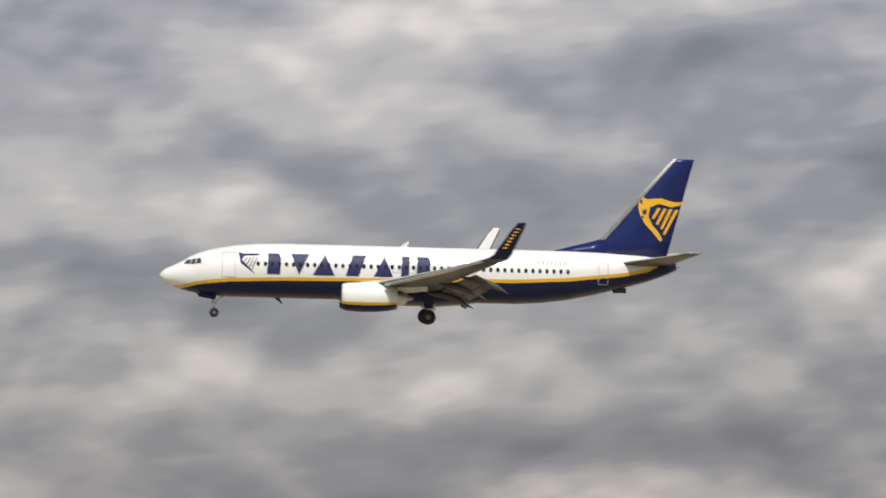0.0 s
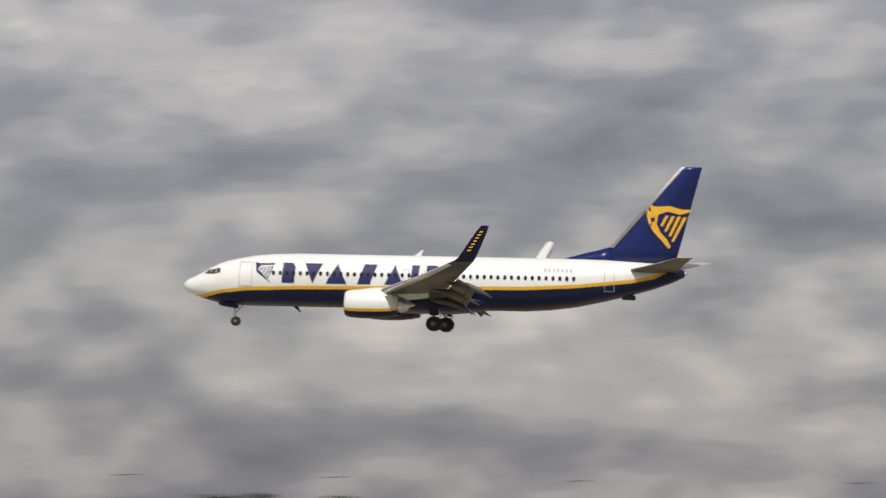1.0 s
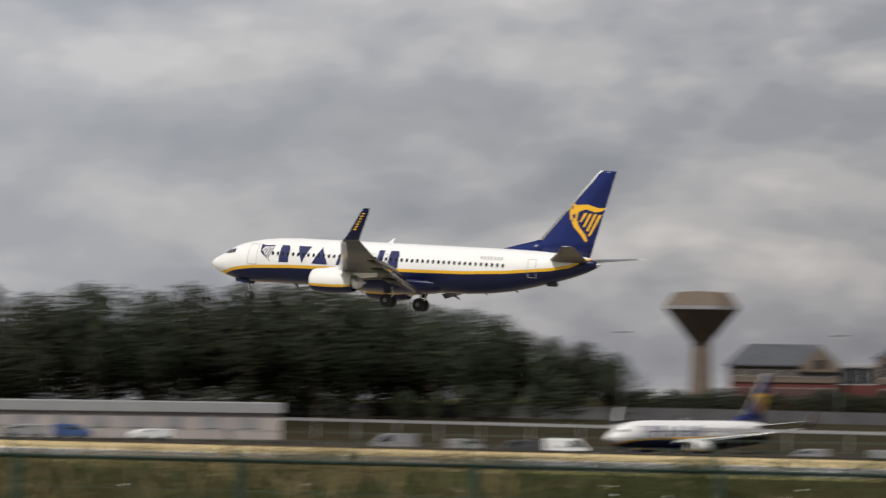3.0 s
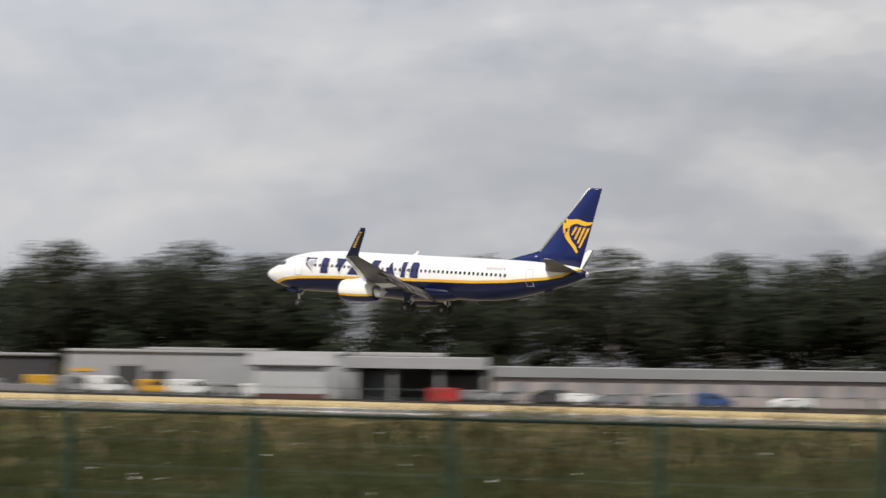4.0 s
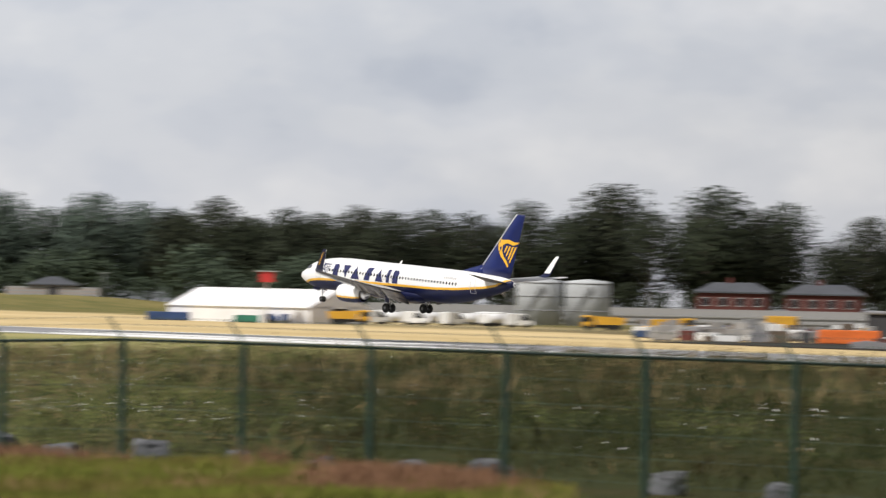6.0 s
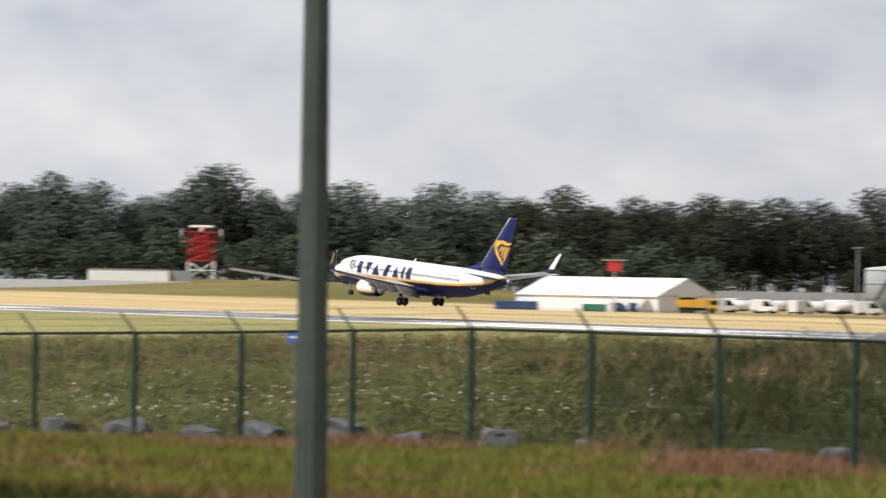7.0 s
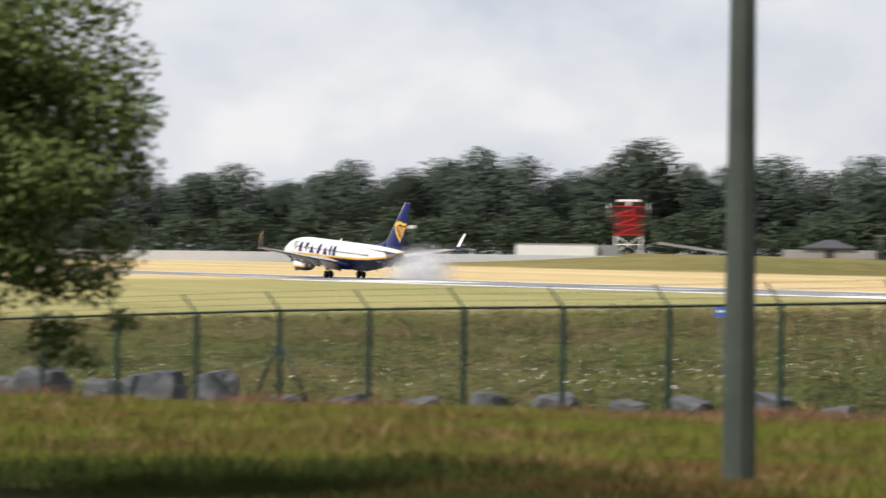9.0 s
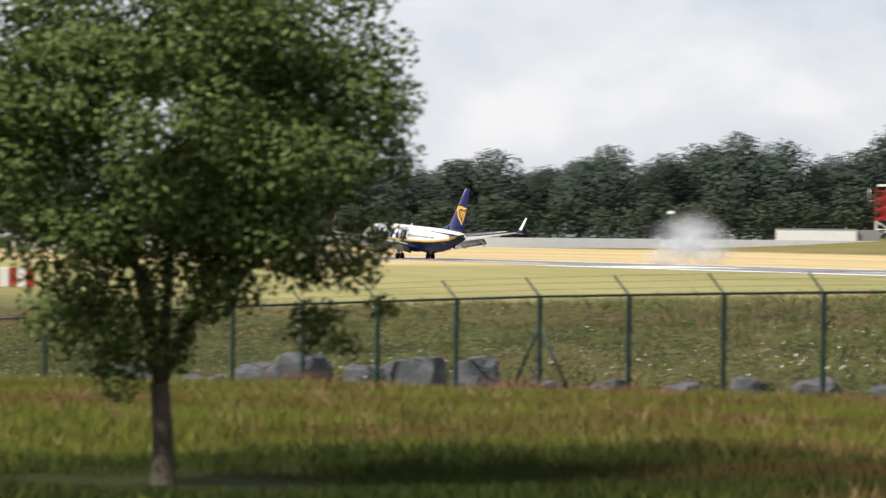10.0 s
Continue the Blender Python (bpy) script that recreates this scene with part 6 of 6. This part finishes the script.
def make_near_tree():
    x, y = spot(67.27, 44)
    t = thing("field_maple", "leafy green tree with a dense low crown on the bank", "tree", pose(x, y, ground_z(x, y), 0, 0, 67.27))
    rng = np.random.default_rng(21)
    bm = bmesh.new()
    loft(bm, [[(r * math.cos(2 * math.pi * i / 10) + cx, r * math.sin(2 * math.pi * i / 10), z) for i in range(10)] for z, r, cx in ((-0.2, 0.19, 0), (0.0, 0.15, 0), (0.15, 0.115, 0), (0.6, 0.10, -0.02), (1.0, 0.095, -0.05))])
    stems = (((-0.05, 0, 0.95), (-0.30, 0.1, 2.2), (-0.7, 0.3, 3.9)), ((-0.05, 0, 0.95), (0.05, -0.1, 2.3), (0.15, 0.0, 4.6)), ((-0.05, 0, 0.95), (0.45, 0.1, 2.1), (1.2, -0.3, 3.8)), ((-0.05, 0, 1.0), (-0.18, -0.2, 2.0), (-1.3, -0.6, 3.2)), ((0.2, 0, 1.6), (0.9, 0.3, 2.2), (1.9, 0.2, 2.9)))
    part("trunk", bm, M["bark"], t, "grey-brown trunk dividing into stems", smooth=True)
    for a, b, c in stems:
        bm = bmesh.new()
        tube(bm, a, b, 0.06, 0.045, 8)
        tube(bm, b, c, 0.045, 0.015, 7)
        part("stem", bm, M["bark"], t, smooth=True)
    blobs = []
    for i in range(128):
        d = rng.normal(size=3)
        d /= np.linalg.norm(d)
        f = 0.35 + 0.65 * rng.random() ** 0.5
        px, py, pz = 0.10 + d[0] * 1.98 * f, d[1] * 1.95 * f, 3.5 + d[2] * 1.52 * f
        if pz < 2.35 and abs(px) < 0.5:
            pz += 0.6
        s = 0.30 + 0.22 * rng.random()
        blobs.append((px, py, pz, s * 1.25, s * 1.2, s * 0.75))
    for px, pz, s in ((-0.85, 1.75, 0.30), (-0.5, 1.45, 0.28), (-1.15, 2.05, 0.3), (-0.35, 1.15, 0.22), (0.12, 1.25, 0.18), (1.45, 1.5, 0.26), (1.75, 1.38, 0.18), (2.15, 1.75, 0.17), (1.8, 2.1, 0.25), (0.75, 1.9, 0.25), (0.5, 2.05, 0.3), (1.3, 2.15, 0.3), (-1.5, 2.4, 0.35), (2.05, 2.5, 0.3), (0.35, 1.75, 0.2), (-0.7, 2.25, 0.3), (-0.95, 1.45, 0.3), (-0.65, 1.7, 0.34), (-0.3, 1.55, 0.3), (-0.15, 1.3, 0.25), (-0.45, 0.95, 0.2), (0.15, 1.5, 0.22), (0.55, 1.95, 0.28), (1.5, 1.65, 0.24), (1.45, 4.35, 0.42), (1.15, 4.7, 0.4), (1.8, 3.95, 0.4), (1.95, 3.4, 0.38), (2.05, 4.3, 0.36), (1.8, 4.75, 0.38), (1.45, 5.0, 0.36), (2.15, 3.8, 0.34), (2.2, 3.2, 0.28), (-0.8, 1.9, 0.36), (-1.1, 1.7, 0.3), (-1.3, 4.3, 0.45), (-1.0, 4.75, 0.45), (-1.65, 3.9, 0.42), (-0.3, 2.0, 0.34), (0.1, 2.1, 0.34), (0.45, 1.75, 0.26), (-0.6, 1.2, 0.26), (0.65, 2.3, 0.34), (1.0, 2.35, 0.34), (1.5, 2.2, 0.3), (-0.1, 1.75, 0.28), (0.3, 2.35, 0.38), (1.9, 2.3, 0.28), (-0.5, 4.95, 0.45), (-1.5, 4.7, 0.4), (-1.9, 3.4, 0.4), (0.1, 5.1, 0.45), (0.7, 5.05, 0.42)):
        blobs.append((px, rng.normal() * 0.3, pz, s * 1.2, s * 1.2, s * 0.9))
    me = leaves(rng, blobs, 2700, 0.038, "crown", M["leaf_near"], shell=0.25)
    c = new("crown", me)
    c.parent = t
    tagged(c, "dense crown of small green leaves")


def grass_mesh(name, rng, px, py, h, wdt, blades, spread, lean, material):
    n = len(px)
    pz = np.array([ground_z(a, b) for a, b in zip(px, py)])
    k = n * blades
    bx = np.repeat(px, blades) + rng.normal(size=k) * spread
    by = np.repeat(py, blades) + rng.normal(size=k) * spread
    bz = np.repeat(pz, blades) - 0.05
    hh = np.repeat(h, blades) * (0.5 + 0.7 * rng.random(k))
    a = rng.random(k) * 2 * np.pi
    dx, dy = np.cos(a), np.sin(a)
    l = rng.normal(size=(2, k)) * lean * hh
    w = np.repeat(wdt, blades)
    P = np.empty((k, 4, 3))
    P[:, 0] = np.stack([bx - dx * w, by - dy * w, bz], 1)
    P[:, 1] = np.stack([bx + dx * w, by + dy * w, bz], 1)
    P[:, 2] = np.stack([bx + dx * w * 0.8 + l[0] * 0.5, by + dy * w * 0.8 + l[1] * 0.5, bz + hh * 0.62], 1)
    P[:, 3] = np.stack([bx + l[0], by + l[1], bz + hh], 1)
    F = np.arange(k * 4).reshape(k, 4)
    me = bpy.data.meshes.new(name)
    me.from_pydata(P.reshape(-1, 3).tolist(), [], F.tolist())
    me.materials.append(material)
    return new(name, me)


M["weed_green"] = leaf_material("weed_green", (0.014, 0.021, 0.006), (0.029, 0.036, 0.011), 0.0, patch=(0.046, 0.034, 0.013))
M["weed_lush"] = leaf_material("weed_lush", (0.102, 0.134, 0.024), (0.198, 0.236, 0.048), 0.0, patch=(0.20, 0.13, 0.052))
M["weed_meadow"] = leaf_material("weed_meadow", (0.072, 0.101, 0.029), (0.134, 0.163, 0.056), 0.0, patch=(0.185, 0.143, 0.076))
M["weed_deep"] = leaf_material("weed_deep", (0.068, 0.095, 0.019), (0.14, 0.172, 0.04), 0.0, patch=(0.165, 0.11, 0.042))
M["weed_rust"] = leaf_material("weed_rust", (0.15, 0.098, 0.048), (0.30, 0.195, 0.105), 0.0)
M["weed_straw"] = leaf_material("weed_straw", (0.20, 0.15, 0.06), (0.46, 0.36, 0.17), 0.0)
M["weed_seed"] = leaf_material("weed_seed", (0.13, 0.12, 0.05), (0.30, 0.25, 0.12), 0.0)
# herb green lowered to carry the shade of the near tree
M["weed_herb_shaded"] = leaf_material("weed_herb_shaded", (0.030, 0.044, 0.011), (0.064, 0.082, 0.020), 0.0, patch=(0.095, 0.060, 0.026))
M["petal"] = mat("white_petal", (0.75, 0.75, 0.72), 0.8, vary=0.1, scale=5)


def scatter(rng, n, b0, b1, r0, r1):
    b = np.radians(b0 + (b1 - b0) * rng.random(n))
    r = np.sqrt(r0 * r0 + (r1 * r1 - r0 * r0) * rng.random(n))
    return -r * np.sin(b), r * np.cos(b)


def herb_mesh(name, rng, px, py, h, size, per, material):
    """Leafy plants: small leaves at all heights of a loose stem."""
    k = len(px) * per
    pz = np.repeat(np.array([ground_z(a, b) for a, b in zip(px, py)]), per)
    hh = np.repeat(h, per)
    f = rng.random(k) ** 0.6
    c = np.stack([np.repeat(px, per) + rng.normal(size=k) * 0.20, np.repeat(py, per) + rng.normal(size=k) * 0.20, pz + hh * f * (0.7 + 0.5 * rng.random(k))], 1)
    nrm = rng.normal(size=(k, 3)) * 0.42 + np.array((0.15, -0.5, 0.62))
    nrm /= np.linalg.norm(nrm, axis=1)[:, None]
    u = np.cross(rng.normal(size=(k, 3)), nrm)
    u /= np.linalg.norm(u, axis=1)[:, None] + 1e-6
    v = np.cross(nrm, u)
    s = (np.repeat(size, per) * (0.6 + 0.8 * rng.random(k)))[:, None]
    q = np.stack([c - u * s, c - v * s * 0.5, c + u * s, c + v * s * 0.5], 1)
    me = bpy.data.meshes.new(name)
    me.from_pydata(q.reshape(-1, 3).tolist(), [], np.arange(k * 4).reshape(k, 4).tolist())
    me.materials.append(material)
    return new(name, me)


def make_weeds():
    rng = np.random.default_rng(3)

    def patch(x, y, s, o=0.0):
        return np.array([noise.noise((a * s + o, b * s, o)) for a, b in zip(x, y)])

    # in front of the fence
    x, y = scatter(rng, 30000, 49, 71, 40, 84)
    w = -x
    keep = y < 45.6 - 0.086 * w + 0.5
    x, y = x[keep], y[keep]
    tx, ty = spot(67.27, 44)
    keep = np.hypot(x - tx, y - ty) > 1.0 + 0.8 * rng.random(len(x))
    x, y = x[keep], y[keep]
    v = patch(x, y, 0.16)
    gap = (45.6 + 0.086 * x) - y
    rust = (gap < 13) & (v + patch(x, y, 0.45, 13.0) * 0.9 + 0.45 * rng.random(len(x)) > 0.46 + 0.15 * np.abs(gap - 0.6))
    straw = ~rust & (rng.random(len(x)) < 0.01 + 0.06 * np.clip(patch(x, y, 0.3, 9.0), 0, 1))
    low = 0.75 + 0.45 * patch(x, y, 0.25, 4.0)
    low *= np.clip(0.85 + 0.03 * gap, 0.5, 1.0)
    low *= np.clip(0.30 + 0.16 * (np.hypot(x - tx, y - ty) - 1.5), 0.30, 1.0)
    mix3 = patch(x, y, 0.33, 31.0) + 0.35 * rng.random(len(x))
    # painted tree shade: growth in this ring gets the darkened herb colour
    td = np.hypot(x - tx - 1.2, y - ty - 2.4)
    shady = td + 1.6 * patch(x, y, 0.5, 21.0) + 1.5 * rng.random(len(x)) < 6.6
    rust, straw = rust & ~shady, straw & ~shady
    for nm, sel, m, hs, lab in (("bank_herbs", shady, M["weed_herb_shaded"], 0.42, "low green herbs round the foot of the tree, coloured dark for its shade"), ("meadow_grass", ~rust & ~straw & ~shady & (mix3 < 0.28), M["weed_lush"], 0.36, "long green meadow grass on the bank"), ("clover", ~rust & ~straw & ~shady & (mix3 >= 0.28), M["weed_deep"], 0.30, "darker green clover in patches on the bank"), ("rusty_sorrel", rust, M["weed_rust"], 0.56, "rust-brown seeding sorrel along the fence"), ("straw_grass", straw, M["weed_straw"], 0.44, "pale dry grass stalks on the bank")):
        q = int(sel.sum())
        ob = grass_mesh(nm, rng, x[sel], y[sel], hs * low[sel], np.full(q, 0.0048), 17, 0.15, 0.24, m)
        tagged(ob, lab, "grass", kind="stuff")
    # beyond the fence, up to the crest
    x, y = scatter(rng, 34000, 22, 71, 44, 215)
    w = -x
    keep = (y > 45.6 - 0.086 * w + 0.2) & (y < 104)
    x, y = x[keep], y[keep]
    v = patch(x, y, 0.09, 2.0)
    lush = v * 0.4 + rng.random(len(x)) < np.clip((np.degrees(np.arctan2(-x, y)) - 51) / 6, 0.0, 0.88)
    pale = ~lush & (rng.random(len(x)) < np.where(np.degrees(np.arctan2(-x, y)) < 52, 0.012, 0.12))
    hh = np.clip(0.46 + 0.40 * patch(x, y, 0.2, 6.0) + 0.42 * patch(x, y, 0.75, 16.0), 0.14, 1.1)
    r = np.hypot(x, y)
    leafy = rng.random(len(x)) < 0.72
    for nm, sel, m, lab in (("tall_weeds", ~lush & ~pale, M["weed_green"], "tall dark green weeds beyond the fence"), ("green_weeds", lush, M["weed_meadow"], "leafy green weeds beyond the fence"), ("dry_weeds", pale, M["weed_straw"], "dry pale weeds beyond the fence")):
        one = sel & (~leafy | pale)
        q = int(one.sum())
        ob = grass_mesh(nm, rng, x[one], y[one], hh[one] * (0.55 if m is M["weed_straw"] else 0.9), 0.005 + 0.00004 * r[one], 9, 0.26, 0.34, m)
        tagged(ob, lab, "weeds", kind="stuff")
        two = sel & leafy & ~pale
        if two.any():
            ob = herb_mesh("broadleaf_weeds", rng, x[two], y[two], hh[two] * 0.95, 0.017 + 0.00015 * r[two], 24, m)
            tagged(ob, lab, "weeds", kind="stuff")
    # thin seeding stalks that break the line of the crest
    x, y = scatter(rng, 9000, 30, 71, 78, 240)
    keep = (y > 74) & (y < 122)
    x, y = x[keep], y[keep]
    ob = grass_mesh("seeding_stalks", rng, x, y, 0.55 + 0.35 * rng.random(len(x)), np.full(len(x), 0.010), 4, 0.3, 0.22, M["weed_seed"])
    tagged(ob, "thin pale seeding grass stalks along the crest", "grass", kind="stuff")
    # white umbels
    x, y = scatter(rng, 9500, 22, 71, 44, 190)
    keep = (y > 45.6 + 0.086 * x) & (y < 96)
    x, y = x[keep], y[keep]
    V, F = [], []
    for a, b in zip(x, y):
        if noise.noise((a * 0.22, b * 0.22, 3.0)) < -0.15 + 0.4 * rng.random() or (math.atan2(-a, b) < 0.93 and rng.random() < 0.8):
            continue
        z = ground_z(a, b) + 0.42 + 0.3 * rng.random()
        s = 0.012 + 0.018 * rng.random()
        k = len(V)
        for j in range(5):
            q = 2 * math.pi * j / 5
            V.append((a + s * math.cos(q), b + s * 0.6 * math.sin(q), z + s * 0.6 * math.sin(q)))
        F.append(tuple(range(k, k + 5)))
    me = bpy.data.meshes.new("umbels")
    me.from_pydata(V, [], F)
    me.materials.append(M["petal"])
    tagged(new("wild_flowers", me), "small white flower heads among the weeds", "flowers", kind="stuff")


# ---- tyre smoke at touchdown ----
def make_smoke():
    m = bpy.data.materials.new("tyre_smoke")
    m.use_nodes = True
    nt = m.node_tree
    p = nt.nodes["Principled BSDF"]
    p.inputs["Base Color"].default_value = (0.72, 0.74, 0.78, 1)
    p.inputs["Roughness"].default_value = 1.0
    p.inputs["Specular IOR Level"].default_value = 0.0
    p.inputs["Subsurface Weight"].default_value = 0.0
    N, L = nt.nodes.new, nt.links.new
    out = nt.nodes["Material Output"]
    tc, nz, ln, fall, mul = N("ShaderNodeTexCoord"), N("ShaderNodeTexNoise"), N("ShaderNodeVectorMath"), N("ShaderNodeMapRange"), N("ShaderNodeMath")
    nz.inputs["Scale"].default_value, nz.inputs["Detail"].default_value = 0.9, 5
    L(tc.outputs["Object"], nz.inputs["Vector"])
    # wisps thin out from their middle to the rim
    mp = N("ShaderNodeMapping")
    mp.inputs["Scale"].default_value = (0.5, 0.0, 0.5)
    L(tc.outputs["Object"], mp.inputs["Vector"])
    ln.operation = "LENGTH"
    L(mp.outputs["Vector"], ln.inputs[0])
    fall.interpolation_type = "SMOOTHERSTEP"
    fall.inputs["From Min"].default_value, fall.inputs["From Max"].default_value = 1.0, 0.0
    fall.inputs["To Min"].default_value, fall.inputs["To Max"].default_value = 0.0, 0.6
    L(ln.outputs["Value"], fall.inputs["Value"])
    mul.operation = "MULTIPLY"
    L(fall.outputs["Result"], mul.inputs[0])
    soft = N("ShaderNodeMapRange")
    soft.inputs["From Min"].default_value, soft.inputs["From Max"].default_value = 0.2, 0.7
    soft.inputs["To Min"].default_value, soft.inputs["To Max"].default_value = 0.45, 1.0
    L(nz.outputs["Fac"], soft.inputs["Value"])
    L(soft.outputs["Result"], mul.inputs[1])
    df, tl, tr, m1, m2 = N("ShaderNodeBsdfDiffuse"), N("ShaderNodeBsdfTranslucent"), N("ShaderNodeBsdfTransparent"), N("ShaderNodeMixShader"), N("ShaderNodeMixShader")
    for q in (df, tl):
        q.inputs["Color"].default_value = (0.82, 0.84, 0.88, 1)
    L(df.outputs[0], m1.inputs[1])
    L(tl.outputs[0], m1.inputs[2])
    L(mul.outputs[0], m2.inputs[0])
    L(tr.outputs[0], m2.inputs[1])
    L(m1.outputs[0], m2.inputs[2])
    L(m2.outputs[0], out.inputs["Surface"])
    x0, y0 = -583, JET_Y - 1
    puff = thing("tyre_smoke", "thin white tyre smoke drifting off the runway", "smoke", pose(x0, y0, 0, 0, 0, 60.5))
    rng = random.Random(4)
    parts = []
    for i in range(6):
        bm = bmesh.new()
        g = []
        for a in range(13):
            row = []
            for c in range(13):
                u, w = a / 6 - 1, c / 6 - 1
                row.append(bm.verts.new((u * 2.1, 0.7 * (u * u + w * w) + 0.3 * noise.noise((u * 2 + i, w * 2, 0)), w * 2.1)))
            g.append(row)
        for ra, rb in zip(g, g[1:]):
            for c in range(12):
                bm.faces.new((ra[c], ra[c + 1], rb[c + 1], rb[c])).smooth = True
        k = rng.uniform(1.5, 2.0)
        ob = part("wisp", bm, m, puff, smooth=True)
        ob.scale = (k * 1.65, k, k)
        f = i / 5
        a = (-0.9, 0.7, -0.2, 0.5, -0.5, 0.2)[i]
        parts.append((ob, a * (4.0 - 1.0 * f) + 0.8, -2.5 + 0.9 * i, 1.4 + 4.6 * f * (1 - 0.3 * abs(a)), rng.uniform(8.6, 8.85)))
    return parts


make_fence()
make_boulders()
make_pole()
make_near_tree()
make_weeds()
WISPS = make_smoke()


# ---- what moves ----
def motions():
    walk(jet, jet_rows())
    # smoke rolls out from under the tyres, widens and climbs
    for ob, ex, ey, ez, t0 in WISPS:
        rows = [(0.0, pose(ex * 0.2, ey, -5.0)), (t0, pose(ex * 0.2, ey, -5.0))]
        for t, f, g in ((9.0, 0.62, 0.48), (9.5, 0.80, 0.78), (10.0, 1.0, 1.0)):
            rows.append((t, pose(ex * f - 2.5 * (1 - g), ey, ez * g)))
        walk(ob, rows)


motions()
